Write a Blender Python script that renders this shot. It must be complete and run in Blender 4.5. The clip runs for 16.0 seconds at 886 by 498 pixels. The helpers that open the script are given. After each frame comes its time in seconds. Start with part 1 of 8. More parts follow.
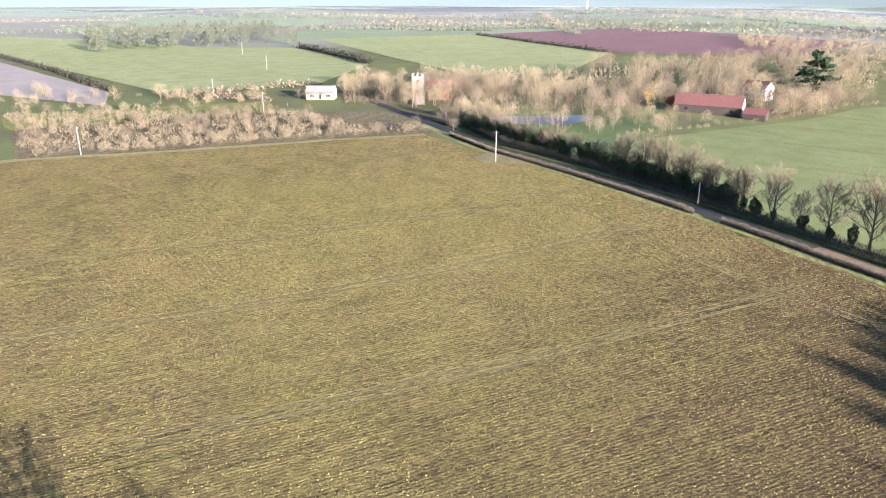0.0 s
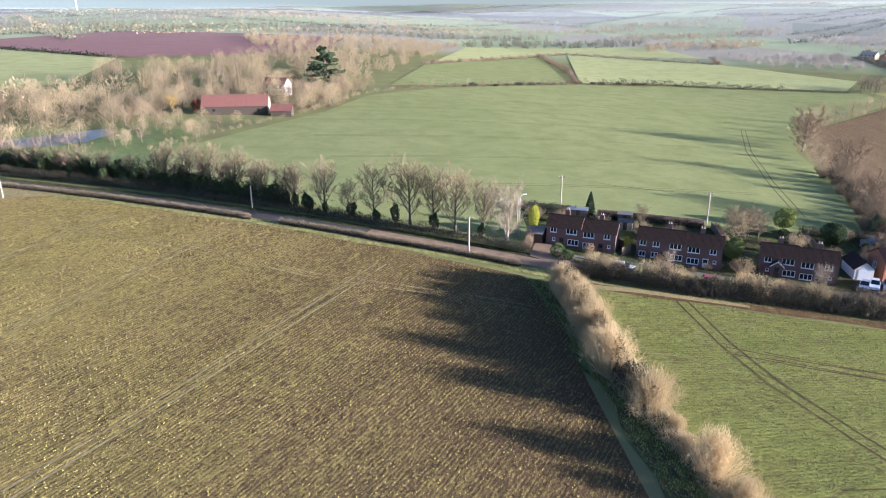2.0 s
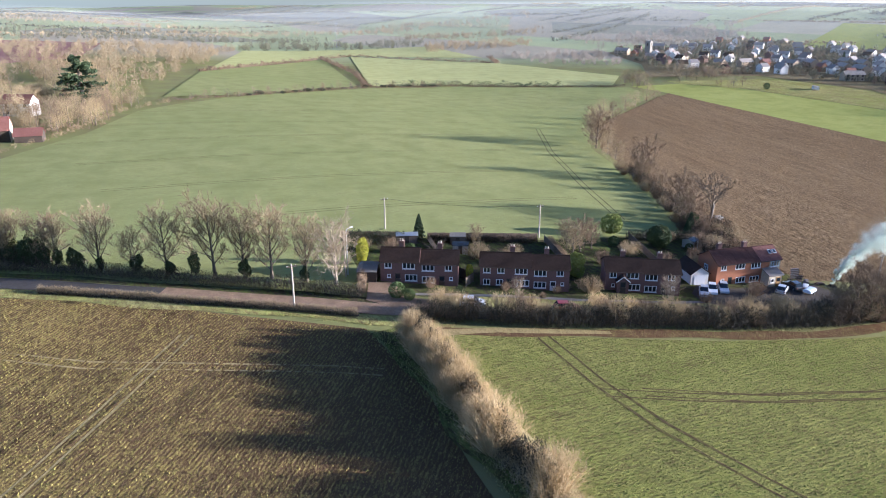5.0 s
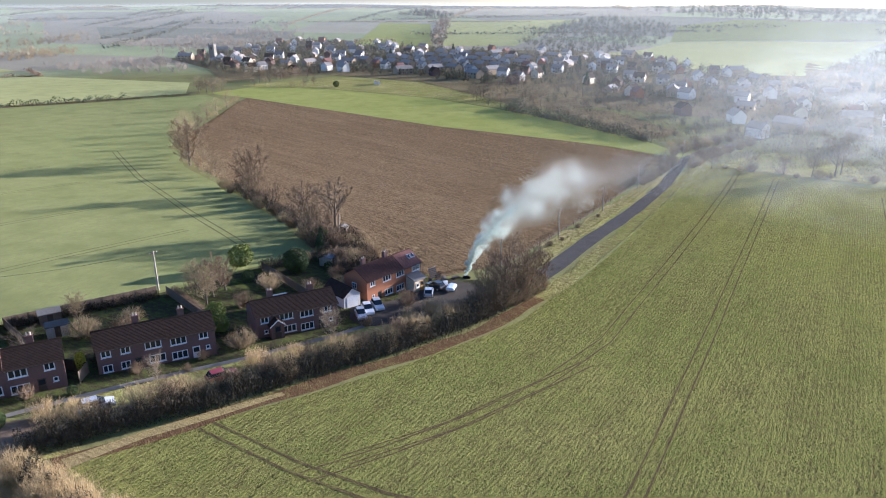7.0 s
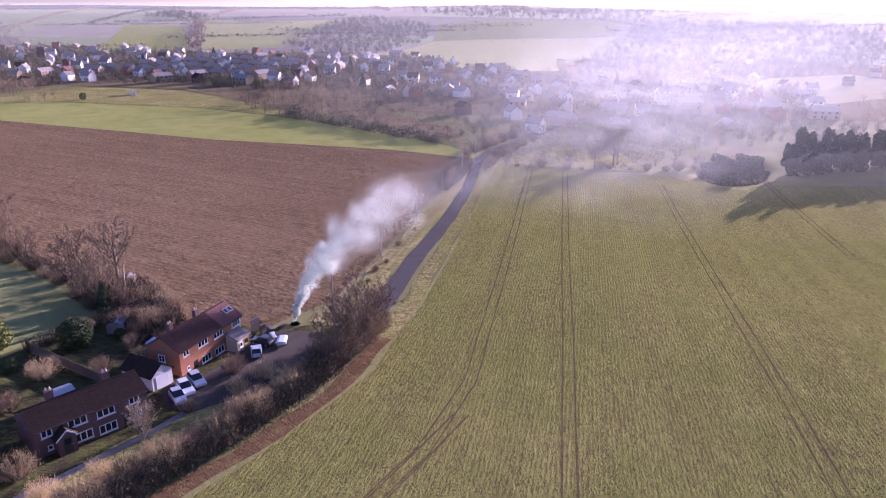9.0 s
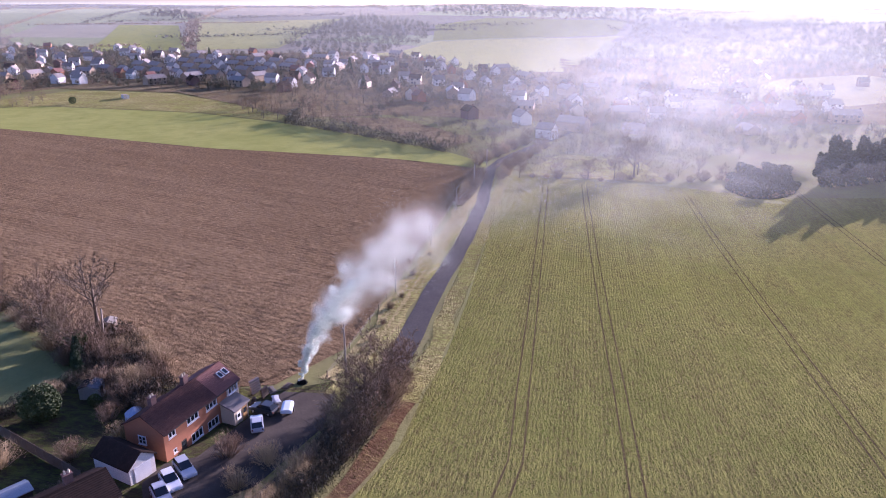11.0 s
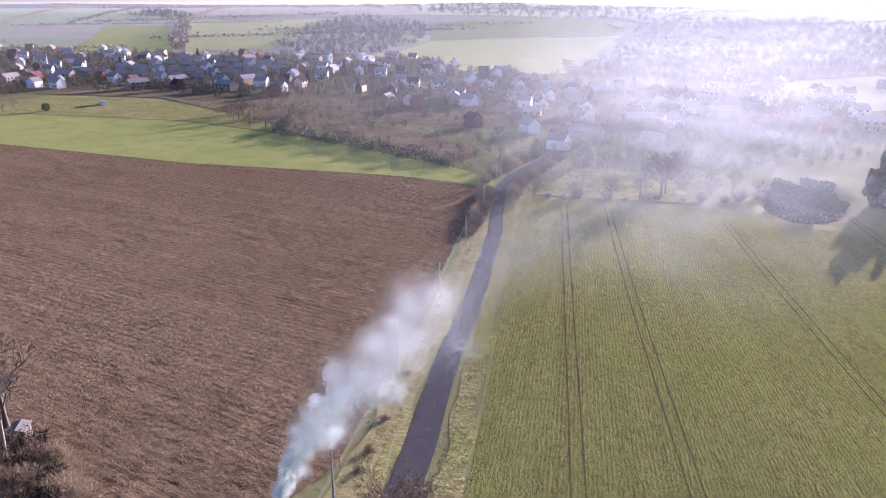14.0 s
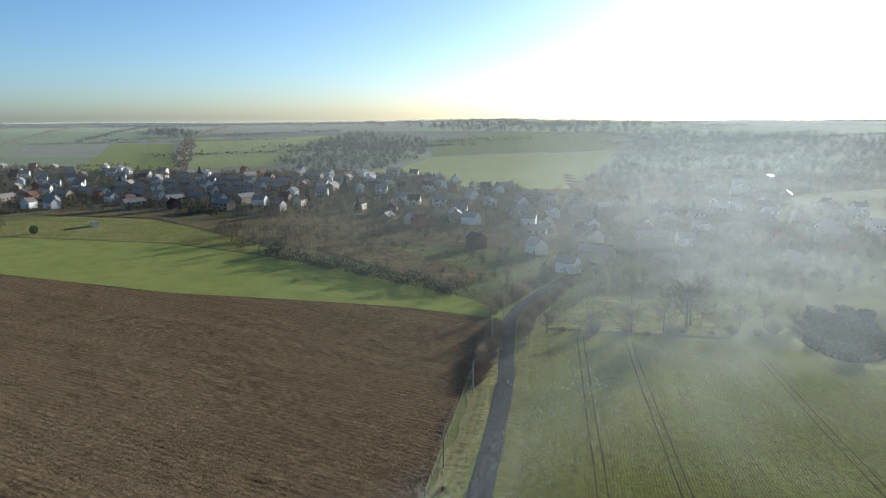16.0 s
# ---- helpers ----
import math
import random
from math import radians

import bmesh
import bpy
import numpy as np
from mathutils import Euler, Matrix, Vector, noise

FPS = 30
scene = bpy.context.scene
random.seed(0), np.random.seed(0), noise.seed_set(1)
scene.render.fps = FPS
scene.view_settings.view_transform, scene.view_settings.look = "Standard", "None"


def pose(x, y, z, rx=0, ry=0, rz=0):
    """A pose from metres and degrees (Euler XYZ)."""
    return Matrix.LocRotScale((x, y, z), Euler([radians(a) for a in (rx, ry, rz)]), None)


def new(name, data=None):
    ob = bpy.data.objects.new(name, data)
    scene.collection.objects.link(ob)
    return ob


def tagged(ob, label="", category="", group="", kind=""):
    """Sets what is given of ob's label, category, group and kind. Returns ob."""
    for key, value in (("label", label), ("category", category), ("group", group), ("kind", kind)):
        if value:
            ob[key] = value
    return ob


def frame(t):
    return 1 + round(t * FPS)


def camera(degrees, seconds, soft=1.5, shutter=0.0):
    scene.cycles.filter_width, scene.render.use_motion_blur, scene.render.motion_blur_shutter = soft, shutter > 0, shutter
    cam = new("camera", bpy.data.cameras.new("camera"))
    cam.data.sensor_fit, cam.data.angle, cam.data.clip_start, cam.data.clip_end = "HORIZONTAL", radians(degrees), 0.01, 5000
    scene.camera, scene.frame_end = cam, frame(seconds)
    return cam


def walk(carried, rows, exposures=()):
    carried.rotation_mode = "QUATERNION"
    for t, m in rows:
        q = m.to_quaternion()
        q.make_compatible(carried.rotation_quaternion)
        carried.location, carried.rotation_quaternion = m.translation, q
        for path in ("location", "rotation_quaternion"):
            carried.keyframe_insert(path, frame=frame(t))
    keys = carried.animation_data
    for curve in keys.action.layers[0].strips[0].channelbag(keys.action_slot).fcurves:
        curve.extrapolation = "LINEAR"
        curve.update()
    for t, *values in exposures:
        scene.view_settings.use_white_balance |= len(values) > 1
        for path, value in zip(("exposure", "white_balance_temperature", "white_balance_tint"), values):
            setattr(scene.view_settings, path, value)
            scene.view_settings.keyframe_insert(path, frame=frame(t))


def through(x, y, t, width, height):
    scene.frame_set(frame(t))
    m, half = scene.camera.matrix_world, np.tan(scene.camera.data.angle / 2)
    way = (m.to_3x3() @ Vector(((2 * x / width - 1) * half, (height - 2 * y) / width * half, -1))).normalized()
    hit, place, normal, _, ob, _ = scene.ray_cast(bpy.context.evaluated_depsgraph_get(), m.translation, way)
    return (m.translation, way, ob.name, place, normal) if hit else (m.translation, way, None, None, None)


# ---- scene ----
# ================= camera =================
cam = camera(64.5, 16.0, soft=1.0)
METRES, EYE, TILT, LEAN, TURN = 143.7, 48.0, 4.5, 2.25, 24.8
ROWS = [
    (0.0, 0.0, 0.0, 0.0, 0.95, -24.33, -2.11),
    (0.5, 0.0007, 0.011, -0.0006, -2.92, -24.19, -2.39),
    (1.0, 0.0006, 0.0254, -0.0024, -12.58, -23.69, -3.11),
    (1.5, 0.0012, 0.0425, -0.0046, -23.03, -23.04, -3.77),
    (2.0, 0.0047, 0.0598, -0.0062, -36.32, -22.08, -4.44),
    (2.5, 0.0054, 0.0835, -0.0086, -46.01, -21.35, -4.84),
    (3.0, 0.0126, 0.1031, -0.0092, -46.06, -21.36, -4.85),
    (5.5, 0.0942, 0.2108, -0.0116, -59.02, -20.09, -5.07),
    (6.0, 0.1176, 0.233, -0.0121, -65.83, -19.44, -5.1),
    (6.5, 0.1434, 0.2547, -0.0131, -74.66, -18.61, -5.02),
    (7.0, 0.1734, 0.2739, -0.0141, -87.7, -17.49, -4.63),
    (7.5, 0.2038, 0.293, -0.0144, -98.66, -16.6, -4.18),
    (8.0, 0.2336, 0.3078, -0.0135, -105.55, -16.1, -3.76),
    (8.5, 0.2644, 0.3189, -0.0118, -106.4, -16.09, -3.78),
    (9.0, 0.2988, 0.3244, -0.0112, -106.45, -16.09, -3.78),
    (11.5, 0.4693, 0.3172, 0.0013, -106.8, -16.23, -3.66),
    (12.0, 0.5054, 0.3115, 0.0029, -106.89, -16.24, -3.66),
    (12.5, 0.5413, 0.3049, 0.0045, -106.94, -16.24, -3.63),
    (13.0, 0.5775, 0.2976, 0.0061, -107.01, -16.22, -3.63),
    (13.5, 0.6127, 0.289, 0.0084, -107.05, -16.24, -3.58),
    (14.0, 0.6491, 0.2808, 0.0099, -107.1, -16.26, -3.57),
    (14.5, 0.6851, 0.2724, 0.0116, -107.13, -16.25, -3.57),
    (15.0, 0.7215, 0.2642, 0.0139, -107.18, -16.18, -3.59),
    (15.5, 0.7618, 0.2542, 0.0182, -107.15, -11.78, -3.58),
    (16.0, 0.8053, 0.2365, 0.0337, -107.04, -7.45, -3.1),
]
walk(cam, [(t, pose(0, 0, EYE, TILT, LEAN, TURN) @ pose(METRES * x, METRES * y, METRES * z, 90 + pitch, roll, yaw)) for t, x, y, z, yaw, pitch, roll in ROWS],
     exposures=[(0.0, 2.2, 5550, 21), (3.0, 1.98, 5450, 20), (5.5, 1.92, 5500, 20), (7.0, 1.82, 5550, 20), (7.6, 1.8, 5450, 26), (8.2, 1.78, 5600, 58), (9.0, 1.75, 5650, 62), (11.5, 1.8, 5600, 48), (15.0, 1.8, 5550, 40), (15.4, 1.15, 5650, 8), (16.0, 0.87, 5650, 5)])

# ================= world and sun =================
SUN_AZ, SUN_EL = radians(-29.0), radians(9.5)      # azimuth from +x, anticlockwise
world = bpy.data.worlds.new("sky")
scene.world = world
world.use_nodes = True
wn = world.node_tree
sky = wn.nodes.new("ShaderNodeTexSky")
sky.sky_type = "NISHITA"
sky.sun_disc = False
sky.sun_elevation = SUN_EL
sky.sun_rotation = radians(90) - SUN_AZ
sky.altitude, sky.air_density, sky.dust_density, sky.ozone_density = 600, 0.75, 1.3, 2.6
wn.nodes["Background"].inputs["Strength"].default_value = 0.09
wn.links.new(sky.outputs[0], wn.nodes["Background"].inputs["Color"])
sun = new("sun", bpy.data.lights.new("sun", "SUN"))
sun.data.energy, sun.data.angle, sun.data.color = 5.0, radians(0.6), (1.0, 0.92, 0.80)
SUN_DIR = Vector((math.cos(SUN_AZ) * math.cos(SUN_EL), math.sin(SUN_AZ) * math.cos(SUN_EL), math.sin(SUN_EL)))
sun.matrix_world = Matrix.Translation((150, 0, 150)) @ SUN_DIR.to_track_quat("Z", "Y").to_matrix().to_4x4()

# ================= materials =================
def nodes_of(name):
    m = bpy.data.materials.new(name)
    m.use_nodes = True
    t = m.node_tree
    return m, t, t.nodes["Principled BSDF"]


def link(t, a, b):
    t.links.new(a, b)


def noise_node(t, vec, scale, detail=4, rough=0.6):
    n = t.nodes.new("ShaderNodeTexNoise")
    n.inputs["Scale"].default_value, n.inputs["Detail"].default_value, n.inputs["Roughness"].default_value = scale, detail, rough
    if vec is not None:
        link(t, vec, n.inputs["Vector"])
    return n.outputs["Fac"]


def ramp(t, fac, lo, hi):
    r = t.nodes.new("ShaderNodeMapRange")
    r.inputs["From Min"].default_value, r.inputs["From Max"].default_value = lo, hi
    link(t, fac, r.inputs["Value"])
    return r.outputs["Result"]


def mixed(t, fac, a, b, mode="MIX"):
    n = t.nodes.new("ShaderNodeMix")
    n.data_type, n.blend_type = "RGBA", mode
    for sock, v in ((n.inputs[0], fac), (n.inputs[6], a), (n.inputs[7], b)):
        if isinstance(v, (int, float)):
            sock.default_value = v
        elif isinstance(v, tuple):
            sock.default_value = (*v, 1)
        else:
            link(t, v, sock)
    return n.outputs[2]


def bumped(t, bsdf, height, strength, distance):
    b = t.nodes.new("ShaderNodeBump")
    b.inputs["Strength"].default_value, b.inputs["Distance"].default_value = strength, distance
    link(t, height, b.inputs["Height"])
    link(t, b.outputs["Normal"], bsdf.inputs["Normal"])


def place_vec(t, world_space=True, turn=0.0, stretch=(1, 1, 1)):
    if world_space:
        v = t.nodes.new("ShaderNodeNewGeometry").outputs["Position"]
    else:
        v = t.nodes.new("ShaderNodeTexCoord").outputs["Object"]
    m = t.nodes.new("ShaderNodeMapping")
    m.inputs["Rotation"].default_value = (0, 0, radians(turn))
    m.inputs["Scale"].default_value = stretch
    link(t, v, m.inputs["Vector"])
    return m.outputs["Vector"]


def plain(name, a, b, scale=2.0, rough=0.85, metal=0.0, bump=0.0, world_space=False, fine=None, vary=0.0, spec=0.3, through=0.0):
    """Two colours mixed by noise at two scales, with fine relief; vary: brightness by object."""
    m, t, p = nodes_of(name)
    vec = place_vec(t, world_space)
    n1 = noise_node(t, vec, scale)
    n2 = noise_node(t, vec, fine or scale * 7, 3)
    col = mixed(t, ramp(t, n1, 0.3, 0.7), a, b)
    col = mixed(t, ramp(t, n2, 0.35, 0.75), col, tuple(0.72 * 0.5 * (u + v) for u, v in zip(a, b)))
    if vary:
        info = t.nodes.new("ShaderNodeObjectInfo").outputs["Random"]
        h1 = t.nodes.new("ShaderNodeHueSaturation")
        mr = t.nodes.new("ShaderNodeMapRange")
        mr.inputs["To Min"].default_value, mr.inputs["To Max"].default_value = 1 - vary, 1 + vary
        link(t, info, mr.inputs["Value"])
        link(t, mr.outputs[0], h1.inputs["Value"])
        link(t, col, h1.inputs["Color"])
        col = h1.outputs["Color"]
    link(t, col, p.inputs["Base Color"])
    p.inputs["Roughness"].default_value, p.inputs["Metallic"].default_value = rough, metal
    p.inputs["Specular IOR Level"].default_value = spec
    if bump:
        bumped(t, p, n2, 0.6, bump)
    if through:
        # thin twigs and blades let some light pass
        tr, mx = t.nodes.new("ShaderNodeBsdfTranslucent"), t.nodes.new("ShaderNodeMixShader")
        link(t, col, tr.inputs["Color"])
        mx.inputs[0].default_value = through
        link(t, p.outputs[0], mx.inputs[1])
        link(t, tr.outputs[0], mx.inputs[2])
        link(t, mx.outputs[0], t.nodes["Material Output"].inputs["Surface"])
    return m


def maths(t, op, a, b, c=0.0):
    n = t.nodes.new("ShaderNodeMath")
    n.operation = op
    for sock, v in zip(n.inputs, (a, b, c)):
        if isinstance(v, (int, float)):
            sock.default_value = v
        else:
            link(t, v, sock)
    return n.outputs[0]


def field_mat(name, crop, crop2, soil, cover, row_turn, row_step, bump=0.12, patch=0.012, row_mix=0.5, clump=1.4, hard=0.12, rough=0.0, thin=None, patchy=0.25):
    """Crop over soil: drilled rows, clumps, streaks along the drilling and large patches. row_turn brings the rows along y."""
    m, t, p = nodes_of(name)
    vec = place_vec(t)
    rvec = place_vec(t, True, row_turn)
    stretch = t.nodes.new("ShaderNodeMapping")
    stretch.inputs["Scale"].default_value = (0.30, 0.018, 0.1)
    link(t, rvec, stretch.inputs["Vector"])
    comb = t.nodes.new("ShaderNodeMapping")
    comb.inputs["Scale"].default_value = (1.0, 0.38, 0.6)
    link(t, rvec, comb.inputs["Vector"])
    big = noise_node(t, vec, patch, 5)
    mid = noise_node(t, vec, patch * 9, 4)
    fine = noise_node(t, comb.outputs[0], clump, 5, 0.75)
    tiny = noise_node(t, comb.outputs[0], clump * 3.3, 4, 0.8)
    w = t.nodes.new("ShaderNodeTexWave")
    w.inputs["Scale"].default_value = 0.314 / row_step
    w.inputs["Distortion"].default_value, w.inputs["Detail"].default_value, w.inputs["Detail Scale"].default_value = 3.0, 3, 0.9
    link(t, rvec, w.inputs["Vector"])
    streak = noise_node(t, stretch.outputs[0], 1.0, 4)
    green = mixed(t, ramp(t, big, 0.35, 0.65), crop, crop2)
    green = mixed(t, ramp(t, mid, 0.4, 0.75), green, tuple((1 - 0.88 * patchy) * c for c in crop))
    tuft = maths(t, "MULTIPLY_ADD", tiny, 0.7, fine)
    tuft = maths(t, "MULTIPLY_ADD", w.outputs["Fac"], 0.30 * row_mix, tuft)
    mix = maths(t, "MULTIPLY_ADD", streak, 1.2 * patchy, tuft)
    mix = maths(t, "MULTIPLY_ADD", mid, patchy, mix)
    if thin:
        # sparser cover towards one side of the field, with an uneven edge
        sep = t.nodes.new("ShaderNodeSeparateXYZ")
        link(t, vec, sep.inputs[0])
        edge = maths(t, "MULTIPLY_ADD", noise_node(t, vec, 0.06, 4), 40.0, sep.outputs[0])
        mix = maths(t, "MULTIPLY_ADD", ramp(t, edge, thin[0] + 20, thin[1] + 20), -thin[2], mix)
    c = 0.995 + 1.1 * patchy + 0.15 * row_mix - 0.42 * (cover - 0.5)
    col = mixed(t, ramp(t, mix, c - hard, c + hard), soil, green)
    link(t, col, p.inputs["Base Color"])
    p.inputs["Roughness"].default_value, p.inputs["Specular IOR Level"].default_value = 1.0, 0.0
    p.inputs["Diffuse Roughness"].default_value = rough
    bumped(t, p, tuft, 1.0, bump)
    return m


# thin bares brown soil by the hedge and stands for self-shade seen there
crop_near = field_mat("young_crop_thin", (0.39, 0.32, 0.095), (0.41, 0.30, 0.115), (0.13, 0.085, 0.047), 0.84, 41, 0.52, 0.7, row_mix=0.4, clump=2.3, hard=0.18, rough=0.0, thin=(-40, 36, 0.21), patchy=0.1)
crop_green = field_mat("winter_wheat", (0.20, 0.21, 0.056), (0.25, 0.238, 0.075), (0.125, 0.108, 0.042), 0.94, -87, 0.6, 0.35, row_mix=0.35, hard=0.16)
crop_back = field_mat("wheat_sward", (0.235, 0.25, 0.095), (0.265, 0.268, 0.108), (0.185, 0.188, 0.078), 1.2, -90, 0.5, 0.16, row_mix=0.2, hard=0.2)
# wheat made pale and dull, with the haze of distance in its colour
crop_far = field_mat("hazed_far_wheat", (0.365, 0.365, 0.15), (0.405, 0.395, 0.17), (0.335, 0.325, 0.14), 1.3, 70, 3.0, 0.12, hard=0.3)
# soil flecks are darkened to carry the small shadows of clods too
plough = field_mat("stubble_soil", (0.30, 0.212, 0.118), (0.33, 0.237, 0.134), (0.075, 0.05, 0.028), 0.72, 20, 1.6, 0.45, 0.009, row_mix=0.3, clump=1.6, hard=0.3, rough=0.0)
plough_red = field_mat("ploughed_clay", (0.27, 0.155, 0.14), (0.30, 0.18, 0.155), (0.24, 0.135, 0.115), 0.8, 30, 3.0, 0.1, hard=0.4)
plough_pale = field_mat("pale_tilth", (0.44, 0.36, 0.28), (0.48, 0.39, 0.30), (0.40, 0.32, 0.25), 0.8, 60, 3.0, 0.1, hard=0.4)
pale_grass = field_mat("pale_winter_pasture", (0.34, 0.32, 0.17), (0.38, 0.34, 0.19), (0.28, 0.25, 0.14), 1.2, 40, 4.0, 0.12, hard=0.3)
strip_green = field_mat("bright_pasture", (0.29, 0.31, 0.085), (0.34, 0.34, 0.105), (0.26, 0.26, 0.08), 1.2, 5, 4.0, 0.12, hard=0.3)
rough_grass = field_mat("rough_grass", (0.27, 0.285, 0.08), (0.39, 0.345, 0.15), (0.17, 0.14, 0.06), 0.85, 0, 2.0, 0.35, 0.06, clump=1.2, row_mix=0.04)
# darker rough grass: the field hedge's shade is put into the colour
verge_grass = field_mat("verge_grass_painted_shade", (0.13, 0.165, 0.04), (0.20, 0.19, 0.07), (0.085, 0.065, 0.033), 0.8, 0, 2.0, 0.35, 0.06, clump=1.2, row_mix=0.04)
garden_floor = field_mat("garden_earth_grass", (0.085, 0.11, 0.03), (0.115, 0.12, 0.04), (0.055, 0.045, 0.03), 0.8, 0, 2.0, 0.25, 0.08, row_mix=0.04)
lawn = field_mat("lawn", (0.15, 0.19, 0.07), (0.19, 0.215, 0.085), (0.13, 0.13, 0.06), 1.1, 0, 2.0, 0.08, 0.08, row_mix=0.04)
scrub_floor = field_mat("leaf_litter_scrub", (0.26, 0.23, 0.11), (0.32, 0.26, 0.15), (0.15, 0.11, 0.065), 0.7, 0, 2.0, 0.3, 0.05, row_mix=0.04)
bare_earth = plain("bare_earth", (0.21, 0.135, 0.075), (0.15, 0.095, 0.055), 0.5, 0.95, bump=0.05, world_space=True, spec=0.03)
tram_soil = plain("wheel_track_soil", (0.115, 0.115, 0.045), (0.15, 0.14, 0.06), 0.6, 0.95, bump=0.04, world_space=True, spec=0.03)
pale_track = field_mat("pale_wheel_track", (0.40, 0.325, 0.14), (0.43, 0.325, 0.16), (0.20, 0.155, 0.075), 0.6, 0, 1.0, 0.12, 0.05, row_mix=0.0, clump=1.8, hard=0.25)
asphalt = plain("lane_asphalt", (0.06, 0.057, 0.055), (0.085, 0.078, 0.07), 0.35, 0.95, bump=0.01, world_space=True, spec=0.03)
muddy_lane = plain("muddy_lane_asphalt", (0.31, 0.21, 0.135), (0.16, 0.115, 0.08), 0.45, 0.9, bump=0.01, world_space=True, spec=0.03)
# gravel darkened: shade from the thicket is put into its colour
yard_gravel = plain("shade_darkened_gravel", (0.10, 0.085, 0.07), (0.055, 0.047, 0.04), 0.4, 0.95, bump=0.02, world_space=True, fine=5, spec=0.03)
margin_soil = field_mat("field_margin_soil", (0.20, 0.17, 0.06), (0.22, 0.15, 0.075), (0.10, 0.06, 0.033), 0.55, 30, 1.0, 0.2, 0.05, row_mix=0.1, clump=1.3)
rut_soil = field_mat("wheel_rut_soil", (0.15, 0.155, 0.042), (0.16, 0.14, 0.05), (0.075, 0.055, 0.03), 0.5, 0, 1.0, 0.12, 0.05, row_mix=0.0, clump=1.8, hard=0.2)
concrete = plain("pale_concrete", (0.24, 0.22, 0.19), (0.18, 0.165, 0.145), 1.0, 0.9, bump=0.005, world_space=True, spec=0.03)
bark = plain("grey_bark", (0.17, 0.135, 0.095), (0.115, 0.092, 0.065), 3, 0.95, bump=0.03)
bark_pale = plain("pale_bark", (0.36, 0.30, 0.22), (0.27, 0.22, 0.165), 3, 0.9, bump=0.02)
twig_straw = plain("straw_twigs", (0.56, 0.42, 0.225), (0.46, 0.34, 0.18), 0.7, 0.9, vary=0.16, through=0.4)
twig_tan = plain("tan_twigs", (0.43, 0.33, 0.175), (0.34, 0.255, 0.14), 0.7, 0.9, vary=0.2, through=0.2)
twig_brown = plain("brown_twigs", (0.25, 0.175, 0.105), (0.19, 0.13, 0.08), 0.6, 0.9, vary=0.22)
twig_grey = plain("grey_twigs", (0.36, 0.275, 0.155), (0.28, 0.215, 0.125), 0.6, 0.9, vary=0.22, through=0.2)
# paler twigs for far woods: the haze before them is painted in
twig_valley = plain("haze_paled_twigs", (0.42, 0.35, 0.27), (0.34, 0.28, 0.215), 0.05, 0.9)
twig_village = plain("mossy_garden_twigs", (0.17, 0.155, 0.095), (0.12, 0.12, 0.07), 0.05, 0.9)
twig_pale = plain("pale_twigs", (0.37, 0.29, 0.195), (0.30, 0.235, 0.155), 0.6, 0.9, vary=0.1)
# near-black; as filling in near hedges it stands for their inner shade
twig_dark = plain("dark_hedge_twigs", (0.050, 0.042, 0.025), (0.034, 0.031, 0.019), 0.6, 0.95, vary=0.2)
dead_grass = field_mat("dead_grass", (0.46, 0.37, 0.19), (0.42, 0.36, 0.16), (0.22, 0.19, 0.08), 0.75, 0, 1.5, 0.25, 0.05, clump=1.2, hard=0.25, row_mix=0.04)
evergreen = plain("evergreen_leaves", (0.055, 0.085, 0.025), (0.085, 0.12, 0.035), 1.2, 0.8, vary=0.25)
ivy_leaf = plain("ivy_leaves", (0.04, 0.06, 0.02), (0.06, 0.08, 0.025), 1.2, 0.7, vary=0.2)
golden_leaf = plain("golden_conifer_leaves", (0.34, 0.35, 0.03), (0.42, 0.40, 0.05), 1.2, 0.8, vary=0.1)
conifer_leaf = plain("conifer_needles", (0.04, 0.065, 0.028), (0.06, 0.085, 0.035), 0.8, 0.85, vary=0.2)
pine_leaf = plain("pine_needles", (0.085, 0.092, 0.05), (0.12, 0.118, 0.068), 0.3, 0.9, vary=0.2)
willow_twig = plain("orange_willow_twigs", (0.55, 0.36, 0.09), (0.46, 0.29, 0.07), 0.7, 0.9)


def tuft_mat(name, cols, rough=0.95):
    """Blade colours that vary from tuft to tuft."""
    m, t, p = nodes_of(name)
    r = t.nodes.new("ShaderNodeNewGeometry").outputs["Random Per Island"]
    cr = t.nodes.new("ShaderNodeValToRGB")
    while len(cr.color_ramp.elements) < len(cols):
        cr.color_ramp.elements.new(0.5)
    for i, (e, c) in enumerate(zip(cr.color_ramp.elements, cols)):
        e.position, e.color = i / (len(cols) - 1), (*c, 1)
    link(t, r, cr.inputs[0])
    patch = noise_node(t, place_vec(t), 0.02, 4)
    link(t, mixed(t, ramp(t, patch, 0.35, 0.7), cr.outputs[0], cols[0]), p.inputs["Base Color"])
    p.inputs["Roughness"].default_value, p.inputs["Specular IOR Level"].default_value = rough, 0.05
    return m


# ================= the lie of the land =================
def ease(x, a, b):
    t = np.clip((x - a) / (b - a), 0, 1)
    return t * t * (3 - 2 * t)


def hills(x, y):
    """Height of the open country: a plateau that falls east into a valley and rises to hills beyond."""
    r = np.hypot(x - 100, y - 100)
    z = -6.6 - 10.6 * np.tanh((x - 142) / 133) + 2.0 * np.tanh((y - 78) / 52)
    z = z + 36 * ease(x + 0.25 * y, 800, 1750)
    z = z + 9 * ease(r, 700, 2600) - 34 * ease(r, 1900, 3600)
    return z + ease(r, 500, 1500) * (4 * np.sin(x / 310 + 1.3) * np.cos(y / 270) + 3 * np.sin((x + y) / 170))


